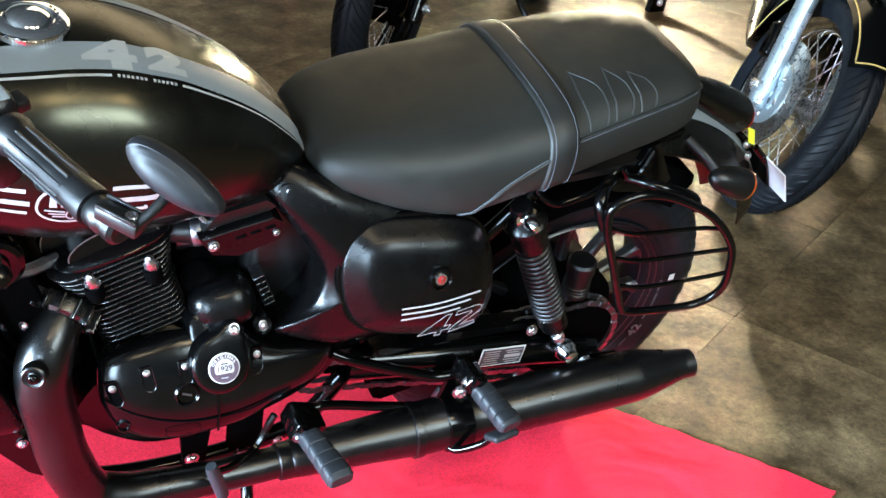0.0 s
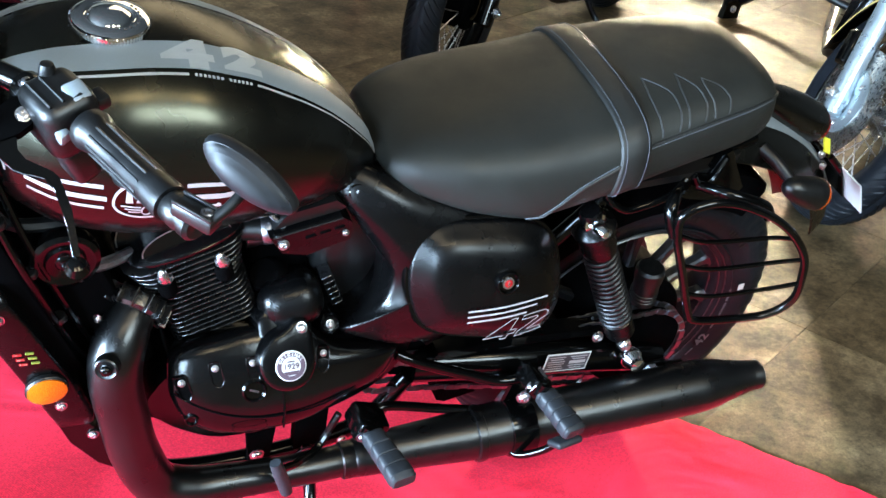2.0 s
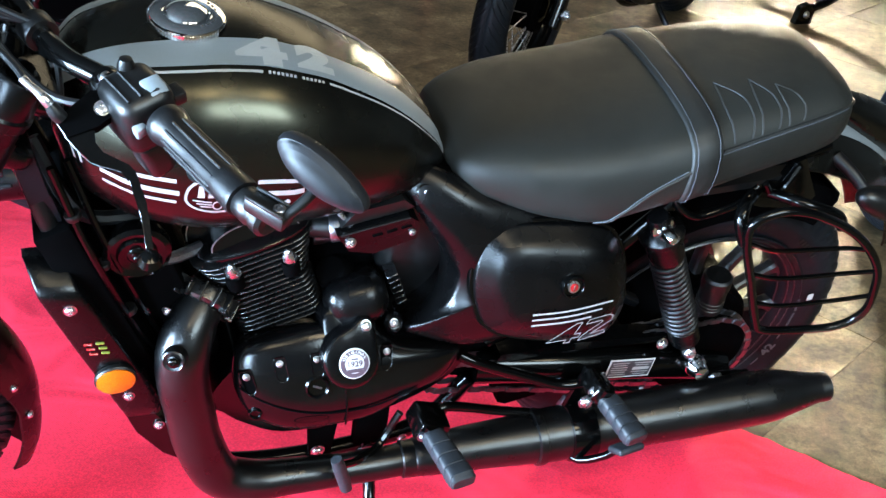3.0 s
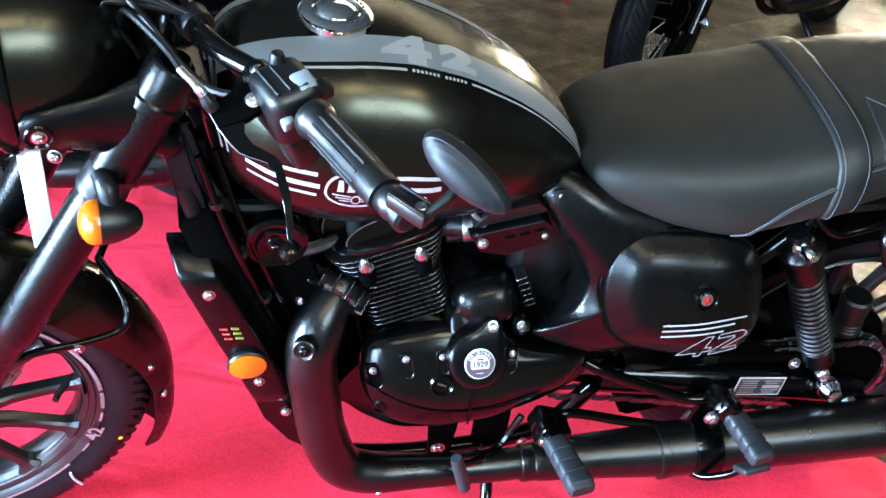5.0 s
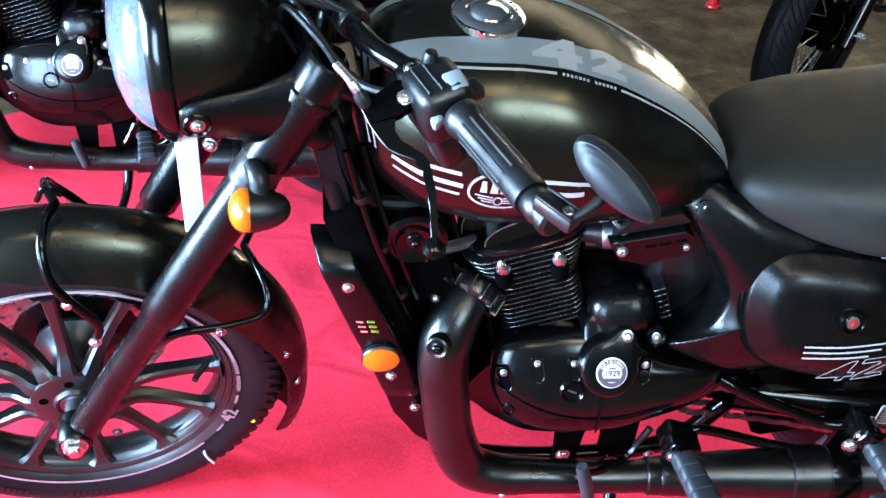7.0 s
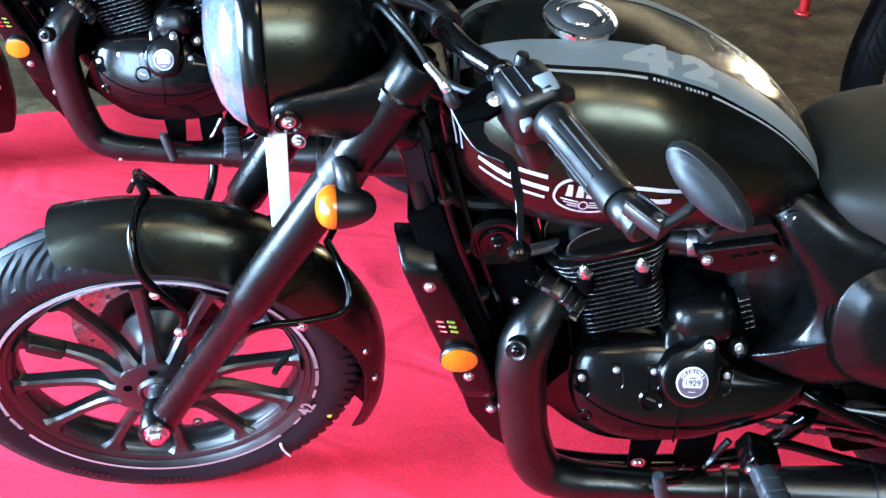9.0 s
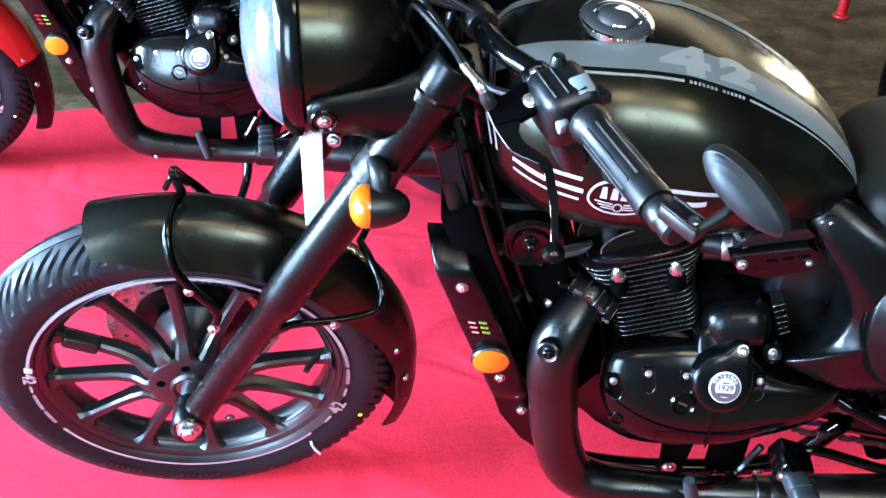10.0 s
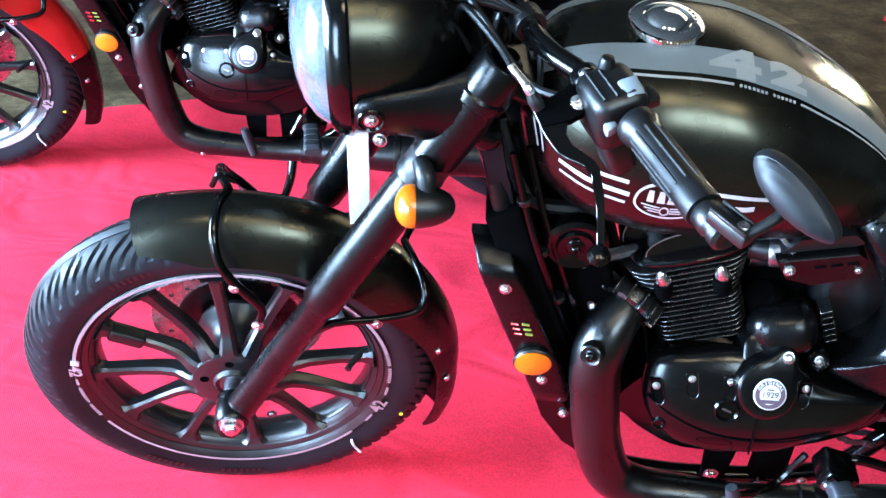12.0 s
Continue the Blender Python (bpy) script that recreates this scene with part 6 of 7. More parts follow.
    part("rod_joint", joined(revolve([(0.012, -0.012), (0.012, 0.012)], (1.094, -0.160, 0.288), (0.2, 1, 0), 14), block((0.02, 0.02, 0.03), pose(1.10, -0.155, 0.305, 0, 20), 0.004)), DARKSTEEL, bike)
    bolt("joint_bolt", (1.094, -0.172, 0.288), (0, -1, 0), 0.006, bike)
    lever = part("shift_lever", tube([(0.83, -0.135, 0.325), (0.80, -0.150, 0.275), (0.76, -0.180, 0.290), (0.728, -0.195, 0.305)], 0.006, 8), GLOSS, bike)
    part("shift_toe", tube([(0.714, -0.203, 0.333, 0.008), (0.719, -0.206, 0.318, 0.0095), (0.728, -0.210, 0.290, 0.0098), (0.733, -0.213, 0.272, 0.0090)], 0.0095, 12), PEG, lever, "ribbed rubber toe piece")
    for i, (bx, bz, rr_) in enumerate(((0.800, 0.208, 0.013), (0.720, 0.232, 0.009), (0.850, 0.206, 0.010), (0.855, 0.228, 0.007))):
        bolt("frame_bolt", (bx, -0.112, bz), (0, -1, 0), rr_, bike, STEEL if i else DARKSTEEL)
    part("engine_lug", plate([(0.70, 0.30), (0.745, 0.30), (0.74, 0.20), (0.71, 0.20)], -0.112, -0.10, 0.003), CORE, bike)
    part("engine_lug", plate([(0.775, 0.31), (0.825, 0.31), (0.83, 0.215), (0.80, 0.188), (0.78, 0.205)], -0.108, -0.09, 0.003), CORE, bike)
    part("sump", block((0.20, 0.14, 0.05), pose(0.74, 0.04, 0.300), 0.012, 3), ENGINE, crankcase)
    # side stand, its foot on the floor
    tip = Matrix.Rotation(radians(-LEAN_SIDE), 4, "X") @ Vector((0.735, -0.290, 0.006))
    stand = part("side_stand", tube([(0.80, -0.10, 0.22, 0.012), (0.80, -0.15, 0.16, 0.010), (0.78, tip.y * 0.55 - 0.06, tip.z * 0.55 + 0.08, 0.009), (tip.x, tip.y, tip.z + 0.004, 0.009)], 0.01, 10), GLOSS, bike)
    part("stand_tab", tube([(0.752, tip.y * 0.8 - 0.03, tip.z * 0.8 + 0.045), (0.70, tip.y * 0.6 - 0.05, tip.z * 0.7 + 0.075), (0.650, tip.y * 0.55 - 0.05, tip.z * 0.7 + 0.080)], 0.006, 8), GLOSS, stand)
    part("stand_foot", block((0.045, 0.03, 0.008), Matrix.Translation(tip) @ pose(0.006, 0, 0.002, -LEAN_SIDE), 0.003), GLOSS, stand)

    # -- swing arm, chain, rear wheel
    for s in (-1, 1):
        arm = part("swing_arm", tube([(0.955, s * 0.095, 0.355, 0.024), (1.10, s * 0.115, 0.352, 0.024), (1.25, s * 0.125, 0.340, 0.024), (1.36, s * 0.128, 0.316, 0.022), (1.40, s * 0.128, 0.308, 0.018)], 0.024, 12, flat=1.25), GLOSS, bike)
        if s < 0:
            LAB = pose(1.197, -0.150, 0.366, -6, 7)
            part("caution_label", block((0.082, 0.0012, 0.036), LAB, 0, 1), WHITE, arm, "white printed caution label", smooth=False)
            part("label_field", block((0.077, 0.0006, 0.031), LAB @ pose(0, -0.0008, 0), 0, 1), DARKPRINT, arm, smooth=False)
            for i in range(6):
                for a, w in ((-0.0205, 0.030 - 0.005 * (i % 3 == 1)), (0.0195, 0.031 - 0.008 * (i % 2))):
                    if not (i in (2, 3) and a > 0):
                        part("label_print", block((w, 0.0005, 0.0013), LAB @ pose(a, -0.0013, 0.0115 - i * 0.0046), 0, 1), SILVER, arm, smooth=False)
            part("label_box", block((0.030, 0.0005, 0.0060), LAB @ pose(0.0195, -0.0013, 0.0), 0, 1), SILVER, arm, smooth=False)
            part("chain_adjuster", joined(block((0.05, 0.012, 0.03), pose(1.375, -0.150, 0.312, 0, 8), 0.003), revolve([(0.006, 0), (0.006, 0.05)], (1.39, -0.150, 0.31), (1, 0, -0.1), 8)), GLOSS, arm)
        part("chain_guard", plate([(0.98, 0.405), (1.10, 0.410), (1.27, 0.395), (1.28, 0.380), (1.10, 0.392), (0.98, 0.388)], s * 0.09 - 0.03, s * 0.09, 0.003) if s < 0 else block((0.02, 0.02, 0.02), pose(1.0, 0.08, 0.36), 0.003), GLOSS, bike)
    bolt("stay_nut", (1.255, -0.132, 0.392), (0, -1, 0.2), 0.008, bike)
    RW = Vector((1.369, 0, 0.312))
    # chain: a loop round the front and rear sprockets
    loop = []
    for a in np.linspace(math.pi / 2, -math.pi / 2, 16):
        loop.append((1.369 + 0.088 * math.cos(a), 0.312 + 0.088 * math.sin(a)))
    loop += [(1.223, 0.252), (1.108, 0.284), (1.0, 0.310), (0.93, 0.324)]
    for a in np.linspace(-math.pi / 2, -1.5 * math.pi, 8):
        loop.append((0.90 + 0.030 * math.cos(a), 0.358 + 0.030 * math.sin(a)))
    loop += [(1.0, 0.376), (1.2, 0.392)]
    fine = curve_points([(a, b, 0) for a, b in loop], 10, True)
    seg, acc, last, links = 0.0127, 0.0, None, []
    for q in fine:
        if last is not None:
            acc += np.linalg.norm(q[:2] - last[:2])
        if last is None or acc >= seg:
            links.append(q[:2])
            acc = 0.0
        last = q
    cb = bmesh.new()
    for i in range(len(links)):
        a, b = links[i], links[(i + 1) % len(links)]
        off = 0.0045 if i % 2 else 0.0025
        for sy in (-1, 1):
            yy = -0.100 + sy * (0.006 + off)
            d = (b - a) / (np.linalg.norm(b - a) + 1e-9)
            nn = np.array((-d[1], d[0])) * 0.0048
            e = d * 0.003
            v = [cb.verts.new((p[0], yy + t, p[1])) for t in (-0.001, 0.001) for p in (a - e + nn, b + e + nn, b + e - nn, a - e - nn)]
            cb.faces.new(v[:4])
            cb.faces.new(v[4:])
            for k in range(4):
                cb.faces.new((v[k], v[(k + 1) % 4], v[4 + (k + 1) % 4], v[4 + k]))
    part("drive_chain", cb, DARKSTEEL, bike, "steel drive chain", smooth=False)
    part("pivot_plate", plate([(0.89, 0.43), (1.00, 0.425), (1.20, 0.372), (1.29, 0.315), (1.21, 0.266), (1.05, 0.290), (0.93, 0.322)], -0.078, -0.066, 0.004, 2), CORE, bike, "black swing arm pivot plate")
    part("sprocket", revolve([(0.085, -0.003), (0.085, 0.003), (0.05, 0.004), (0.03, 0.004)], RW + Vector((0, -0.100, 0)), (0, 1, 0), 42), CORE, bike)
    wheel(bike, "rear_wheel", Matrix.Translation(RW), 0.312, 0.060, 0.215, 0.055, rear=True)

    part("inner_guard", skin([[RW + Vector((r * math.cos(a), y, r * math.sin(a))) for y, r in ((-0.076, 0.282), (-0.074, 0.335), (-0.066, 0.346), (0.066, 0.346), (0.072, 0.335), (0.070, 0.332), (-0.069, 0.332), (-0.072, 0.282))] for a in [radians(62 + 134 * i / 24) for i in range(25)]]), CORE, bike, "black inner guard before the rear wheel")
    part("hub_drum", revolve([(0.03, -0.066), (0.105, -0.060), (0.112, -0.052), (0.112, 0.040), (0.10, 0.05), (0.03, 0.055)], RW, (0, 1, 0), 40), CORE, bike, "black rear hub drum")
    part("brake_disc", revolve([(0.120, 0.070), (0.120, 0.074), (0.08, 0.074), (0.08, 0.070)], RW, (0, 1, 0), 48, False, closed=True), DARKSTEEL, bike)

    # -- shock absorbers
    for s in (-1, 1):
        top, low = Vector((1.158, s * 0.132, 0.657)), Vector((1.314, s * 0.136, 0.358))
        ax = (low - top).normalized()
        shock = part("shock_absorber", revolve([(0.014, -0.018), (0.017, -0.012), (0.017, 0.004), (0.029, 0.010), (0.0325, 0.014), (0.0325, 0.022), (0.0275, 0.026), (0.0268, 0.060), (0.025, 0.072), (0.0165, 0.074), (0.0165, 0.245), (0.024, 0.250), (0.024, 0.285), (0.012, 0.30), (0.012, 0.335)], top, ax, 28), MATT, bike, "black twin shock absorber", angle=30)
        m2 = Matrix.Translation(top) @ frame_of(ax)
        turns = 15
        part("spring", tube([m2 @ Vector((0.0232 * math.cos(2 * math.pi * k / 14), 0.0232 * math.sin(2 * math.pi * k / 14), 0.074 + 0.172 * k / (14 * turns))) for k in range(14 * turns + 1)], 0.0037, 8, 1), RUBBER, shock, "black coil spring")
        hexnut("shock_nut", top + Vector((0, s * 0.012, 0.0)), (0, s, 0.12), 0.012, 0.010, shock, CHROME)
        part("shock_washer", revolve([(0.017, 0), (0.017, 0.003), (0.011, 0.005), (0.008, 0.026), (0.005, 0.030), (0, 0.031)], top + Vector((0, s * 0.010, 0)), (0, s, 0.12), 18), CHROME, shock)
        hexnut("shock_nut", low + Vector((-0.018, s * 0.012, 0.028)), (0, s, 0.12), 0.011, 0.010, shock, STEEL)
        part("shock_stud", revolve([(0.019, 0.0), (0.020, 0.004), (0.018, 0.014), (0.015, 0.018), (0.012, 0.030), (0, 0.032)], low + Vector((0.006, s * 0.010, -0.008)), (0, s, 0.12), 18), CHROME, shock)
    # reservoir beside the shock
    res = part("fluid_reservoir", revolve([(0.018, -0.04), (0.0215, -0.038), (0.0215, 0.012), (0.0235, 0.014), (0.0235, 0.034), (0.020, 0.038), (0, 0.039)], (1.350, -0.090, 0.452), (-0.12, 0, 1), 24), PLASTIC, bike, "small black fluid reservoir")
    for k in range(3):
        part("reservoir_rib", revolve([(0.0216, 0), (0.0228, 0.001), (0.0228, 0.003), (0.0216, 0.004)], (1.3532 - k * 0.0008, -0.090, 0.422 + k * 0.007), (-0.12, 0, 1), 24), PLASTIC, res)
    part("brake_hose", tube([(1.325, -0.085, 0.415), (1.30, -0.09, 0.395), (1.26, -0.10, 0.40)], 0.0035, 6), RUBBER, bike)

    # -- rear mudguard, lamp, indicators, plate
    rows = []
    for i in range(33):
        a = radians(118 - 92 * i / 32)
        r = 0.428 + 0.006 * math.sin(math.pi * i / 32)
        c = RW + Vector((r * math.cos(a) + 0.002, 0, r * math.sin(a)))
        out = Vector((math.cos(a), 0, math.sin(a)))
        w = 0.078 if i < 26 else 0.078 - 0.003 * (i - 25)
        outer, inner = [], []
        for k in range(11):
            t = (k - 5) / 5
            h = -0.050 * abs(t) ** 3 - 0.010 * t * t
            outer.append(c + out * h + Vector((0, t * w, 0)))
            inner.append(c + out * (h - 0.003) + Vector((0, t * (w - 0.002), 0)))
        rows.append(outer + inner[::-1])
    fender = part("rear_mudguard", skin(rows), PAINT, bike, "satin black rear mudguard with a grey stripe", angle=50)
    for t0, t1 in ((-0.55, -0.12),):
        st = []
        for i in range(0, 25):
            a = radians(104 - 92 * i / 32)
            r = 0.428 + 0.006 * math.sin(math.pi * (i + 4.9) / 32) + 0.0012
            row = []
            for k in range(5):
                t = t0 + (t1 - t0) * k / 4
                h = -0.050 * abs(t) ** 3 - 0.010 * t * t
                out = Vector((math.cos(a), 0, math.sin(a)))
                row.append(RW + out * (r + h) + Vector((0.002, t * 0.076, 0)))
            st.append(row)
        part("mudguard_stripe", skin(st[4:], False, False), GREY, fender)
    tl = Vector((1.592, 0.0, 0.704))
    tax = Vector((0.90, 0, -0.44)).normalized()
    lampm = Matrix.Translation(tl) @ frame_of(tax) @ Matrix.Diagonal((0.80, 0.80, 0.92, 1))
    tail = part("tail_lamp", skin([[lampm @ Vector((w * math.cos(t), h * math.sin(t), z)) for t in [2 * math.pi * k / 28 for k in range(28)]] for z, w, h in ((-0.105, 0.012, 0.012), (-0.098, 0.034, 0.026), (-0.05, 0.044, 0.036), (0.0, 0.049, 0.041), (0.045, 0.050, 0.042), (0.052, 0.048, 0.040))]), PAINT, bike, "black tail lamp housing")
    part("tail_lens", skin([[lampm @ Vector((w * math.cos(t), h * math.sin(t), z)) for t in [2 * math.pi * k / 28 for k in range(28)]] for z, w, h in ((0.050, 0.046, 0.038), (0.060, 0.045, 0.037), (0.072, 0.035, 0.028), (0.077, 0.015, 0.012))]), REDLENS, tail, "dark red tail lens")
    part("plate_bracket", joined(block((0.07, 0.05, 0.006), pose(1.665, -0.01, 0.640, 0, 38), 0.002), tube([(1.66, -0.05, 0.645), (1.70, -0.06, 0.61), (1.725, -0.07, 0.585)], 0.006, 8)), GLOSS, bike)
    part("tag", block((0.018, 0.026, 0.002), pose(1.664, -0.030, 0.652, 42, 24), 0, 1), YELLOW, bike, "small yellow tag", smooth=False)
    for k in range(2):
        bolt("bracket_bolt", (1.655, -0.035 - 0.012 * k, 0.640 - 0.014 * k), (0.2, -0.8, 0.5), 0.0065, bike)
    plate_m = pose(1.706, -0.010, 0.596, 0, 0, 0) @ pose(0, 0, 0, 0, -30)
    part("number_plate", block((0.003, 0.20, 0.072), plate_m, 0.0008, 1), WHITE, bike, "plain white rear number plate")
    part("plate_backing", block((0.004, 0.16, 0.056), plate_m @ pose(-0.005, 0.022, -0.003), 0.001, 1), GLOSS, bike)
    for s in (-1, 1):
        ind = part("rear_indicator", revolve([(0.0005, -0.014), (0.008, -0.012), (0.0135, -0.006), (0.0185, 0.006), (0.0225, 0.022), (0.0252, 0.040), (0.0262, 0.055), (0.0262, 0.062)], (1.514, s * 0.126, 0.662), (0.93, 0, -0.33), 24), PLASTIC, bike, "black bullet indicator with an orange lens")
        part("indicator_lens", revolve([(0.0260, 0.060), (0.0262, 0.064), (0.0245, 0.070), (0.018, 0.0755), (0.009, 0.078), (0, 0.0785)], (1.514, s * 0.126, 0.662), (0.93, 0, -0.33), 24), ORANGE, ind)
        part("indicator_stem", tube([(1.490, s * 0.06, 0.690, 0.011), (1.505, s * 0.09, 0.680, 0.010), (1.525, s * 0.12, 0.660, 0.008)], 0.012, 12), RUBBER, ind)

    # -- grab rail bracket and wire leg guard over the rear wheel
    part("grab_rod", tube([(1.175, -0.118, 0.700), (1.180, -0.128, 0.684), (1.203, -0.132, 0.668), (1.227, -0.132, 0.666), (1.281, -0.13, 0.681), (1.306, -0.122, 0.702)], 0.0062, 10), GLOSS, bike)
    part("guard_bracket", plate([(1.300, 0.694), (1.318, 0.712), (1.345, 0.704), (1.354, 0.738), (1.370, 0.746), (1.392, 0.712), (1.420, 0.672), (1.408, 0.648), (1.330, 0.660), (1.306, 0.668)], -0.122, -0.110, 0.004, 2), GLOSS, bike, "black cast guard bracket")
    part("bracket_rib", tube([(1.316, -0.125, 0.708), (1.332, -0.128, 0.690), (1.350, -0.127, 0.700), (1.362, -0.125, 0.736)], 0.0048, 8), GLOSS, bike)
    part("guard_bracket", tube([(1.310, -0.120, 0.690), (1.262, -0.160, 0.704), (1.250, -0.178, 0.690), (1.262, -0.190, 0.660)], 0.0095, 10), GLOSS, bike)
    part("guard_bracket", tube([(1.330, -0.125, 0.690), (1.360, -0.165, 0.700), (1.415, -0.178, 0.684), (1.430, -0.185, 0.664)], 0.0085, 10), GLOSS, bike)
    guard = part("leg_guard", tube([(1.253, -0.200, 0.676), (1.254, -0.200, 0.712), (1.297, -0.203, 0.727), (1.354, -0.210, 0.716), (1.425, -0.220, 0.680), (1.481, -0.228, 0.625), (1.507, -0.228, 0.570), (1.524, -0.220, 0.508), (1.496, -0.210, 0.472), (1.42, -0.203, 0.470), (1.362, -0.200, 0.478), (1.342, -0.200, 0.500), (1.296, -0.200, 0.590)], 0.0066, 12, 8, True), GLOSS, bike, "glossy black wire leg guard")
    for a, b in (((1.262, -0.200, 0.668), (1.455, -0.222, 0.652)), ((1.291, -0.200, 0.606), (1.494, -0.228, 0.610)), ((1.325, -0.200, 0.542), (1.517, -0.222, 0.550))):
        mid = (np.array(a) + np.array(b)) / 2 + np.array((0.06, 0.0, -0.010))
        part("guard_bar", tube([a, tuple((np.array(a) * 0.75 + np.array(b) * 0.25 + np.array((0, 0, -0.010)))), tuple(mid), b], 0.0035, 8), GLOSS, guard)

    front_end(bike)
    return bike


# ---- the room ----
X0, X1, Y0, Y1, H = ROOM


def wall_with_openings(name, length, openings, m, mat=WALL):
    """A wall along x, 0.2 m thick, with rectangular openings (x0, x1, z0, z1)."""
    xs = sorted({0.0, length, *[v for o in openings for v in o[:2]]})
    pieces = []
    for a, b in zip(xs, xs[1:]):
        spans = [(0.0, H)]
        for o in openings:
            if o[0] <= a and b <= o[1]:
                spans = [(0.0, o[2]), (o[3], H)]
        for z0, z1 in spans:
            if z1 - z0 > 0.01:
                pieces.append(block((b - a, 0.2, z1 - z0), pose((a + b) / 2, 0, (z0 + z1) / 2), 0, 1))
    ob = part(name, joined(*pieces), mat, None, smooth=False)
    ob.matrix_world = m
    return tagged(ob, "plastered showroom wall toned for how lit it is", "wall", kind="structure")


# north wall takes the brightened plaster, the other three the dimmed one
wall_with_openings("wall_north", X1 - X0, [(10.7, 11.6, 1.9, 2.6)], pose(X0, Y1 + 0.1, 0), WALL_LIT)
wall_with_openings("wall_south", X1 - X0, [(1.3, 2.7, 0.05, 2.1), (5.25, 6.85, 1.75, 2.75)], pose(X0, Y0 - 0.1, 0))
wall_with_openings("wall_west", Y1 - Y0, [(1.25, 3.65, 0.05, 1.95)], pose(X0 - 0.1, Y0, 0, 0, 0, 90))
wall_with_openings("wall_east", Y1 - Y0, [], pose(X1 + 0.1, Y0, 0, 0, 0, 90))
ceiling = part("ceiling", block((X1 - X0 + 0.4, Y1 - Y0 + 0.4, 0.15), pose((X0 + X1) / 2, (Y0 + Y1) / 2, H + 0.075), 0, 1), CEIL, smooth=False)
tagged(ceiling, "dark painted showroom ceiling", "ceiling", kind="structure")
for wname, m, w, h in (("window_1", pose(X0 - 0.1, Y0 + 2.45, 1.0, 0, 0, 90), 2.4, 1.9), ("window_2", pose(X0 + 2.0, Y0 - 0.1, 1.075), 1.4, 2.05), ("window_3", pose(X0 + 6.05, Y0 - 0.1, 2.25), 1.6, 1.0), ("window_4", pose(X0 + 11.15, Y1 + 0.1, 2.25), 0.9, 0.7)):
    win = new(wname)
    win.matrix_world = m
    tagged(win, "tall shop window in an alloy frame", "window", kind="structure")
    for dx, dz, sx, sz in ((0, h / 2, w, 0.06), (0, -h / 2, w, 0.06), (-w / 2, 0, 0.06, h), (w / 2, 0, 0.06, h), *(((-w / 6, 0, 0.05, h), (w / 6, 0, 0.05, h)) if w > 1 else ())):
        part("window_frame", block((sx, 0.08, sz), pose(dx, 0, dz), 0.004, 1), FRAME_ALU, win)
fit_ = new("ceiling_light")
fit_.matrix_world = FIELD
tagged(fit_, "large warm luminous ceiling field in an alloy trim", "ceiling light")
fw, fh = FIELD_SIZE
for dx, dy, sx, sy in ((0, fh / 2 + 0.04, fw + 0.16, 0.08), (0, -fh / 2 - 0.04, fw + 0.16, 0.08), (fw / 2 + 0.04, 0, 0.08, fh), (-fw / 2 - 0.04, 0, 0.08, fh)):
    part("trim", block((sx, sy, 0.06), pose(dx, dy, 0.028), 0.004, 1), FRAME_ALU, fit_)

for px_, py_, side_ in [(*p, 0.6) for p in PANELS]:
    panel_ = new("ceiling_light")
    panel_.matrix_world = pose(px_, py_, 3.25)
    tagged(panel_, "square warm ceiling light panel in an alloy trim", "ceiling light", "ceiling light panels")
    e_ = side_ / 2 + 0.03
    for dx, dy, sx, sy in ((0, e_, side_ + 0.12, 0.06), (0, -e_, side_ + 0.12, 0.06), (e_, 0, 0.06, side_), (-e_, 0, 0.06, side_)):
        part("trim", block((sx, sy, 0.05), pose(dx, dy, 0.022), 0.004, 1), FRAME_ALU, panel_)

# ---- the machines ----
LEANED = pose(0, 0, 0, LEAN_SIDE)
main_bike = motorcycle("motorcycle", "satin black roadster motorcycle leaning on its stand on red carpet")
main_bike.matrix_world = LEANED
second = copy_thing(main_bike, pose(-0.855, 1.004, 0, 0, 0, 0.84) @ LEANED)
tagged(second, "black roadster motorcycle with red mudguards and red tank behind", "motorcycle")
for ob in second.children_recursive:
    if ob.name.split(".")[0] in ("front_mudguard", "rear_mudguard", "fuel_tank"):
        ob.data = ob.data.copy()
        ob.data.materials[0] = PAINT_RED


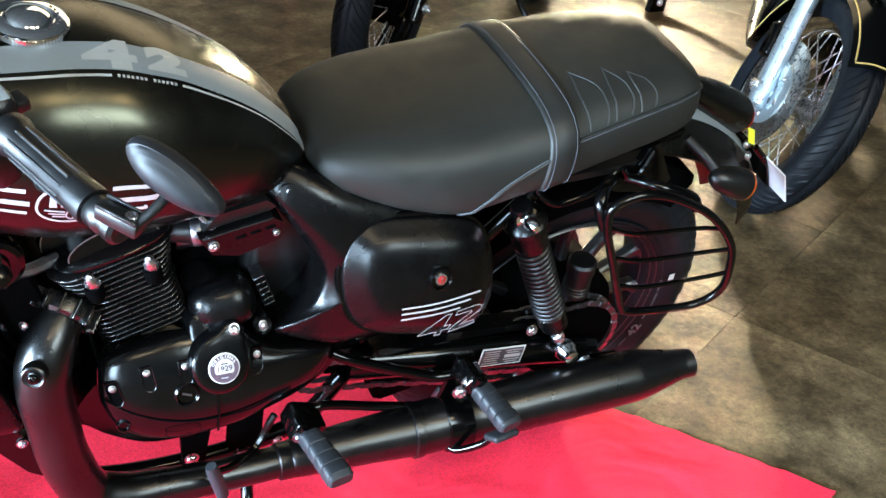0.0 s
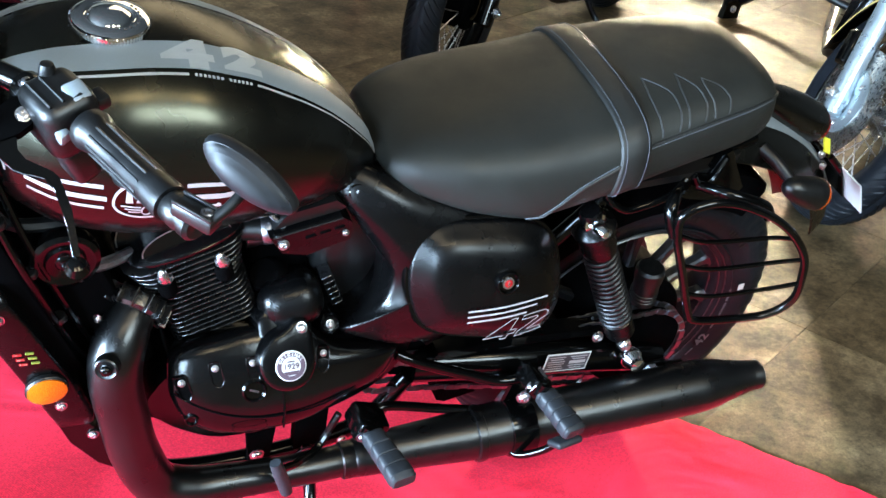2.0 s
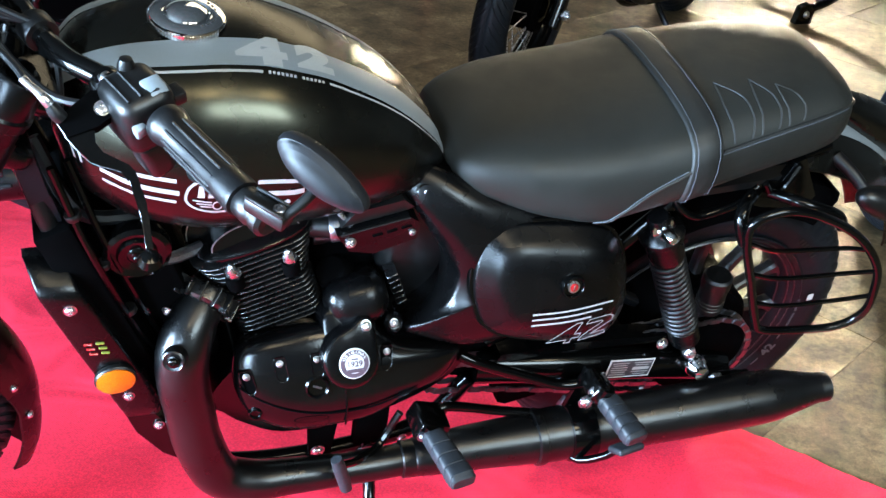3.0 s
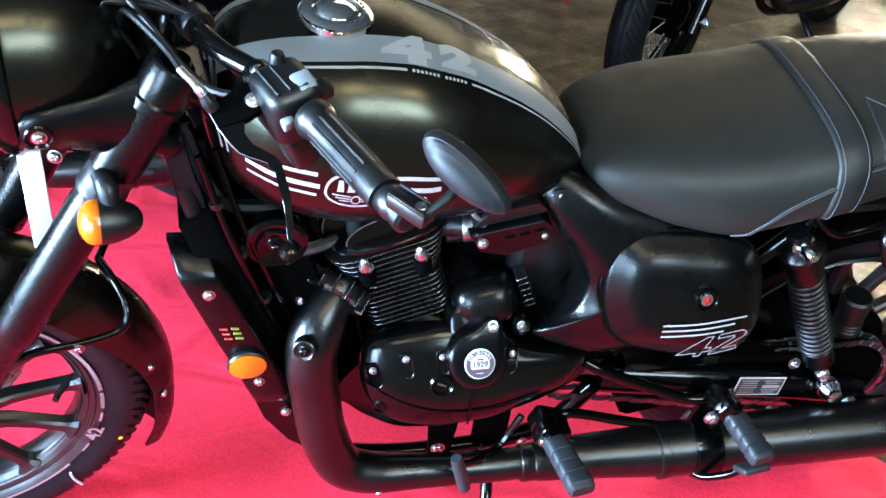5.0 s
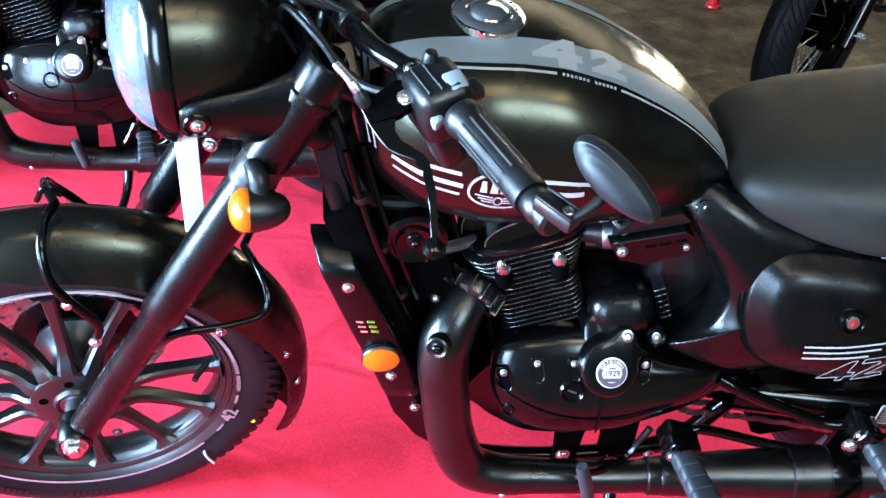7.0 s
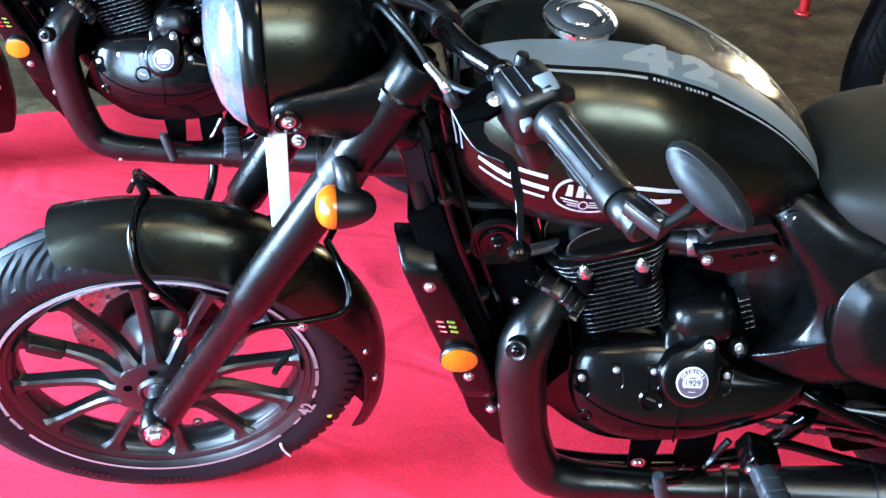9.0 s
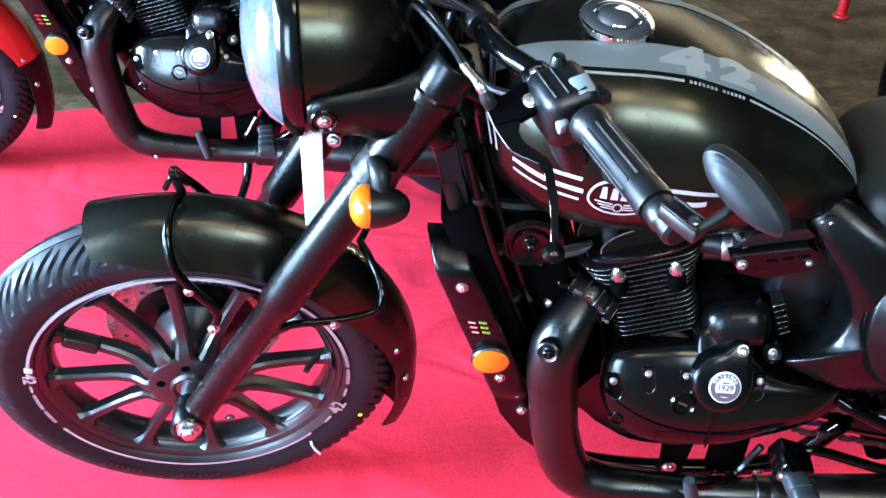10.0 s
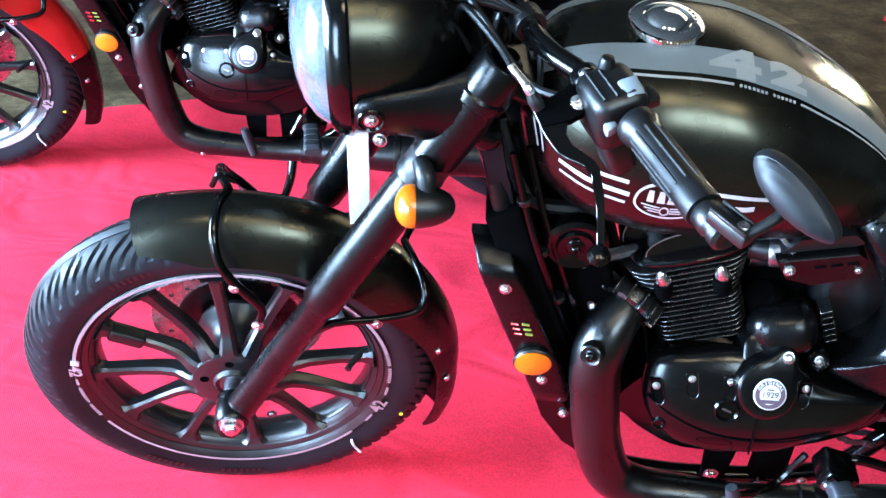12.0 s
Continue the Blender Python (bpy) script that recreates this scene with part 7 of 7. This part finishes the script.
def wire_wheel(bike, m, bright, R=0.318, hw=0.056, rim=0.232):
    hub = part("spoked_wheel", revolve([(0.02, -0.07), (0.045, -0.06), (0.05, -0.045), (0.03, -0.04), (0.03, 0.04), (0.05, 0.045), (0.045, 0.06), (0.02, 0.07)], (0, 0, 0), (0, 1, 0), 32), STEEL if bright else GLOSS, bike, "wire-spoked wheel with a bright rim" if bright else "wire-spoked wheel with a black rim", m=m)
    part("tyre", tyre_mesh(R, hw, rim, 72, 2.2, 10, 0.20, 0.004), TYRE, hub, "road tyre with slanted grooves", m=m, angle=35)
    part("rim", rim_mesh(rim, hw * 0.72), CHROME if bright else GLOSS, hub, "bright steel rim" if bright else "black steel rim", m=m, angle=50)
    if not bright:
        part("hub_drum", revolve([(0.03, -0.062), (0.070, -0.058), (0.078, -0.050), (0.078, 0.050), (0.03, 0.06)], (0, 0, 0), (0, 1, 0), 36), CORE, hub, m=m)
    for i in range(36):
        a = 2 * math.pi * i / 36
        b = a + (0.55 if i % 2 else -0.55)
        sy = -0.045 if i % 4 < 2 else 0.045
        part("wire_spoke", tube([(0.042 * math.cos(b), sy, 0.042 * math.sin(b)), ((rim - 0.015) * math.cos(a), 0.0, (rim - 0.015) * math.sin(a))], 0.0019, 6, 1), STEEL, hub, m=m)
    disc = part("brake_disc", revolve([(0.150, 0.072), (0.150, 0.077), (0.088, 0.077), (0.088, 0.072)], (0, 0, 0), (0, 1, 0), 64, False, closed=True), DISC, hub, "drilled steel brake disc", m=m)
    part("disc_carrier", revolve([(0.090, 0.070), (0.090, 0.080), (0.072, 0.086), (0.055, 0.084), (0.03, 0.078)], (0, 0, 0), (0, 1, 0), 36), FORK_SILVER, disc, "pale alloy disc carrier", m=m)
    for i in range(6):
        a = 2 * math.pi * i / 6
        bolt("disc_bolt", (0.066 * math.cos(a), 0.084, 0.066 * math.sin(a)), (0, 1, 0), 0.0075, disc, STEEL, m=m)
    for i in range(36):
        a = 2 * math.pi * i / 36
        r = 0.104 + 0.016 * (i % 3)
        part("disc_hole", revolve([(0.0042, 0), (0.0042, 0.0008)], (r * math.cos(a), 0.0774, r * math.sin(a)), (0, 1, 0), 8), DARKPRINT, disc, m=m)
    return hub


def classic(label, fork_mat, pin, m, steer):
    """A wire-wheeled roadster; front axle over x = 0, front towards -x, its bars turned to the left."""
    bike = new("motorcycle")
    tagged(bike, label, "motorcycle", "motorcycles in the showroom")
    d = Vector((0.42, 0, 0.907))
    S = Matrix.Translation((0.045, 0, 0.315)) @ Matrix.Rotation(radians(steer), 4, d) @ Matrix.Translation((-0.045, 0, -0.315))
    wire_wheel(bike, S @ pose(0, 0, 0.315), pin)
    for s in (-1, 1):
        leg = part("fork_leg", revolve([(0.020, -0.05), (0.026, -0.045), (0.027, 0.32), (0.021, 0.325), (0.021, 0.62)], (0, s * 0.10, 0.315), d, 24), fork_mat, bike, "bright fork leg" if pin else "black fork leg", m=S)
        part("axle_boss", revolve([(0.022, -0.02), (0.022, 0.025), (0.012, 0.028)], (0, s * 0.10, 0.315), (0, s, 0), 18), fork_mat, leg, m=S)
        hexnut("axle_nut", (0, s * 0.125, 0.315), (0, s, 0), 0.016, 0.014, leg, STEEL, m=S)
    part("brake_caliper", block((0.05, 0.055, 0.10), pose(0.115, 0.095, 0.41, 0, 25), 0.012, 3), GLOSS, bike, m=S)
    rows, stripe = [], []
    for i in range(37):
        a = radians(136 - 135 * i / 36)
        out = Vector((math.cos(a), 0, math.sin(a)))
        outer, inner = [], []
        for k in range(13):
            t = (k - 6) / 6
            h = -0.05 * abs(t) ** 2.4
            outer.append(Vector((0, t * 0.075, 0.315)) + out * (0.352 + h))
            inner.append(Vector((0, t * 0.072, 0.315)) + out * (0.349 + h))
        rows.append(outer + inner[::-1])
    fender = part("front_mudguard", skin(rows), GLOSS, bike, "gloss black deep front mudguard", angle=50, m=S)
    if pin:
        for t in (-0.88, 0.88):
            line = []
            for i in range(37):
                a = radians(133 - 130 * i / 36)
                out = Vector((math.cos(a), 0, math.sin(a)))
                line.append(Vector((0, t * 0.076, 0.315)) + out * (0.3535 - 0.05 * abs(t) ** 2.4))
            part("pinstripe", tube(line, 0.0024, 6, 1), GOLD, fender, m=S)
        part("mudguard_tip", tube([Vector((0, t * 0.076, 0.315)) + Vector((math.cos(radians(134)), 0, math.sin(radians(134)))) * (0.3535 - 0.05 * abs(t) ** 2.4) for t in (-0.88, -0.5, 0, 0.5, 0.88)], 0.0024, 6, 3), GOLD, fender, m=S)
    part("crankcase", plate([(0.52, 0.42), (0.58, 0.52), (0.74, 0.55), (0.86, 0.50), (0.90, 0.40), (0.84, 0.30), (0.62, 0.27)], -0.16, 0.16, 0.02, 3, rounded=4), ENGINE, bike, "black engine")
    cyl = part("cylinder", revolve([(0.06, 0), (0.06, 0.2)], (0.66, 0, 0.48), (-0.2, 0, 1), 20), FIN, bike)
    for i in range(9):
        part("cooling_fin", revolve([(0.095, 0), (0.096, 0.002), (0.095, 0.004)], (0.66 - 0.004 * i, 0, 0.50 + 0.02 * i), (-0.2, 0, 1), 20), FIN, cyl)
    part("fuel_tank", pad([(0.38, -0.05), (0.45, -0.13), (0.60, -0.14), (0.78, -0.11), (0.86, -0.05), (0.86, 0.05), (0.78, 0.11), (0.60, 0.14), (0.45, 0.13), (0.38, 0.05)], [(0.01, 0.71), (0, 0.74), (0.0, 0.82), (0.02, 0.87), (0.06, 0.90), (0.10, 0.91)], 4, m=Matrix(((1, 0, 0, 0), (0, 0, 1, 0), (0, 1, 0, 0), (0, 0, 0, 1)))), GLOSS, bike, "gloss black tank")
    part("seat", pad([(0.86, -0.10), (1.05, -0.15), (1.40, -0.11), (1.46, 0), (1.40, 0.11), (1.05, 0.15), (0.86, 0.10)], [(0, 0.72), (0, 0.77), (0.02, 0.80), (0.06, 0.81)], 4, m=Matrix(((1, 0, 0, 0), (0, 0, 1, 0), (0, 1, 0, 0), (0, 0, 0, 1)))), LEATHER, bike, "black seat")
    part("headlight", revolve([(0.06, 0.10), (0.095, 0.06), (0.105, 0.0), (0.105, -0.02), (0.07, -0.05), (0, -0.06)], (0.20, 0, 0.86), (1, 0, 0), 36), GLOSS, bike, m=S)
    part("handlebar", tube([(0.50, -0.38, 0.98), (0.42, -0.18, 0.97), (0.38, 0, 0.94), (0.42, 0.18, 0.97), (0.50, 0.38, 0.98)], 0.011, 12), CHROME, bike, m=S)
    for s in (-1, 1):
        part("frame_tube", tube([(0.33, s * 0.03, 0.84), (0.44, s * 0.05, 0.50), (0.52, s * 0.09, 0.25), (0.80, s * 0.10, 0.21), (0.96, s * 0.10, 0.35), (1.2, s * 0.10, 0.70)], 0.015, 10), GLOSS, bike)
        part("exhaust_pipe", tube([(0.58, s * 0.05, 0.58, 0.02), (0.50, s * 0.10, 0.48, 0.022), (0.52, s * 0.14, 0.28, 0.022), (0.75, s * 0.16, 0.23, 0.022), (1.0, s * 0.17, 0.24, 0.036), (1.45, s * 0.19, 0.28, 0.04), (1.55, s * 0.2, 0.29, 0.028)], 0.03, 18), EXHAUST, bike, "black exhaust pipe")
        part("swing_arm", tube([(0.95, s * 0.10, 0.35), (1.36, s * 0.12, 0.315)], 0.02, 10), GLOSS, bike)
        part("shock_absorber", revolve([(0.022, 0), (0.026, 0.02), (0.026, 0.22), (0.016, 0.24), (0.014, 0.32)], (1.17, s * 0.14, 0.66), (0.4, 0, -0.9), 16), GLOSS, bike)
        part("footpeg", tube([(0.84, s * 0.16, 0.33), (0.85, s * 0.28, 0.335)], 0.014, 10), RUBBER, bike)
    part("rear_tyre", tyre_mesh(0.315, 0.06, 0.225, 50, 1.6, 8), TYRE, bike, m=pose(1.37, 0, 0.315), angle=35)
    part("rear_rim", rim_mesh(0.225, 0.045), CHROME, bike, m=pose(1.37, 0, 0.315))
    part("rear_mudguard", skin([[Vector((1.37, 0, 0.315)) + Vector((math.cos(a), 0, math.sin(a))) * (0.36 - 0.035 * abs(t) ** 2.5) + Vector((0, 0.08 * t, 0)) for t in [(k - 5) / 5 for k in range(11)]] for a in [radians(125 - 125 * i / 24) for i in range(25)]], False, False), GLOSS, bike)
    part("side_stand", tube([(0.80, -0.10, 0.22), (0.80, -0.20, 0.10), (0.79, -0.32, 0.085)], 0.011, 8), GLOSS, bike)
    bike.matrix_world = m
    return bike


classic("gloss black roadster with gold pinstripes and bright wire wheel", FORK_SILVER, True, pose(2.521, 0.621, -0.002, 0, 0, 41.0) @ pose(0, 0, 0, 12), 26)
classic("black roadster with wire wheels on the brown floor", GLOSS, False, pose(1.82, 1.574, 0.0, 0, 0, 36.3) @ pose(0, 0, 0, 2), 8)

# black service stand on the floor beyond the far machine
rest = new("service_stand")
rest.location = (3.40, 2.17, 0)
tagged(rest, "black steel motorcycle service stand on the brown floor", "service stand")
part("foot", plate([(-0.035, 0.0), (0.045, 0.0), (0.050, 0.055), (0.020, 0.085), (-0.020, 0.070)], -0.016, 0.016, 0.006, 2), GLOSS, rest)
part("leg", tube([(0.015, 0, 0.055), (0.16, 0.01, 0.10), (0.42, 0.03, 0.27)], 0.017, 12), GLOSS, rest)
part("brace", tube([(0.10, 0.0, 0.085), (0.14, 0.22, 0.08), (0.13, 0.46, 0.085)], 0.014, 10), GLOSS, rest)
part("foot", plate([(0.095, 0.0), (0.175, 0.0), (0.180, 0.055), (0.150, 0.100), (0.11, 0.090)], 0.446, 0.478, 0.006, 2), GLOSS, rest)
bolt("foot_bolt", (0.012, -0.017, 0.040), (0, -1, 0), 0.012, rest)

# red display stand far behind
pole = new("display_stand")
pole.location = (1.93, 2.63, 0)
tagged(pole, "red enamelled display stand foot on the brown floor", "display stand")
part("foot_plate", revolve([(0.030, 0), (0.032, 0.004), (0.030, 0.010), (0.022, 0.014)], (0, 0, 0), (0, 0, 1), 36), POLE_RED, pole)
part("pole", revolve([(0.02, 0.012), (0.02, 1.1), (0.0, 1.105)], (0, 0, 0), (0, 0, 1), 18), POLE_RED, pole)

# ---- carpet: one red sheet with a soft, uneven cut edge ----
corner, along, back_ = Vector((0.155, 1.73)), Vector((0.615, -0.788)), Vector((-0.915, -0.403))


def edge_points(a, b, step, amp):
    n = max(2, int((b - a).length / step))
    side = Vector((-(b - a).y, (b - a).x)).normalized()
    out = []
    for i in range(n):
        p = a + (b - a) * i / n
        w = noise.noise(Vector((p.x * 2.1, p.y * 2.1, 0.3))) * amp + noise.noise(Vector((p.x * 7, p.y * 7, 2.0))) * amp * 0.45 + noise.noise(Vector((p.x * 45, p.y * 45, 5.0))) * amp * 0.12
        out.append(p + side * w)
    return out


far_r, far_l = corner + along * 2.75, corner + back_ * 2.3
near = corner + along * 2.75 + back_ * 2.3
outline = edge_points(corner, far_r, 0.012, 0.045) + edge_points(far_r, near, 0.3, 0.02) + edge_points(near, far_l, 0.3, 0.02) + edge_points(far_l, corner, 0.05, 0.02)
bm = skin([[(p.x, p.y, z) for p in outline] for z in (0.0, 0.0045)])
carpet = part("carpet", bm, CARPET, smooth=False)
tagged(carpet, "bright red ribbed carpet with a ragged cut edge", "carpet", kind="structure")

# ---- floor: stone-look vinyl tiles on a dark bed ----
floor = part("floor", block((X1 - X0 + 0.4, Y1 - Y0 + 0.4, 0.1), pose((X0 + X1) / 2, (Y0 + Y1) / 2, -0.0515), 0, 1), GROUT, smooth=False)
tagged(floor, "brown stone-look vinyl tile floor", "floor", kind="structure")
SIZE = 0.60
tb = block((SIZE - 0.0008, SIZE - 0.0008, 0.004), None, 0.0006, 1)
tile0 = part("floor_tile", tb, STONE, floor)
tile_mesh = tile0.data
turn = radians(26)
placed = 0
# a joint runs through (1.61, -0.12) and (2.08, 0.11)
JX, JY = 1.61 - 0.30 * math.sin(turn) + 0.22 * math.cos(turn), -0.117 + 0.30 * math.cos(turn) + 0.22 * math.sin(turn)
for i in range(-16, 18):
    for j in range(-16, 18):
        cx, cy = JX + (i * math.cos(turn) - j * math.sin(turn)) * SIZE, JY + (i * math.sin(turn) + j * math.cos(turn)) * SIZE
        if X0 - 0.3 < cx < X1 + 0.3 and Y0 - 0.3 < cy < Y1 + 0.3:
            ob = tile0 if placed == 0 else shell("floor_tile", tile_mesh, floor)
            ob.matrix_basis = pose(cx, cy, -0.0022, 0, 0, 26)
            placed += 1
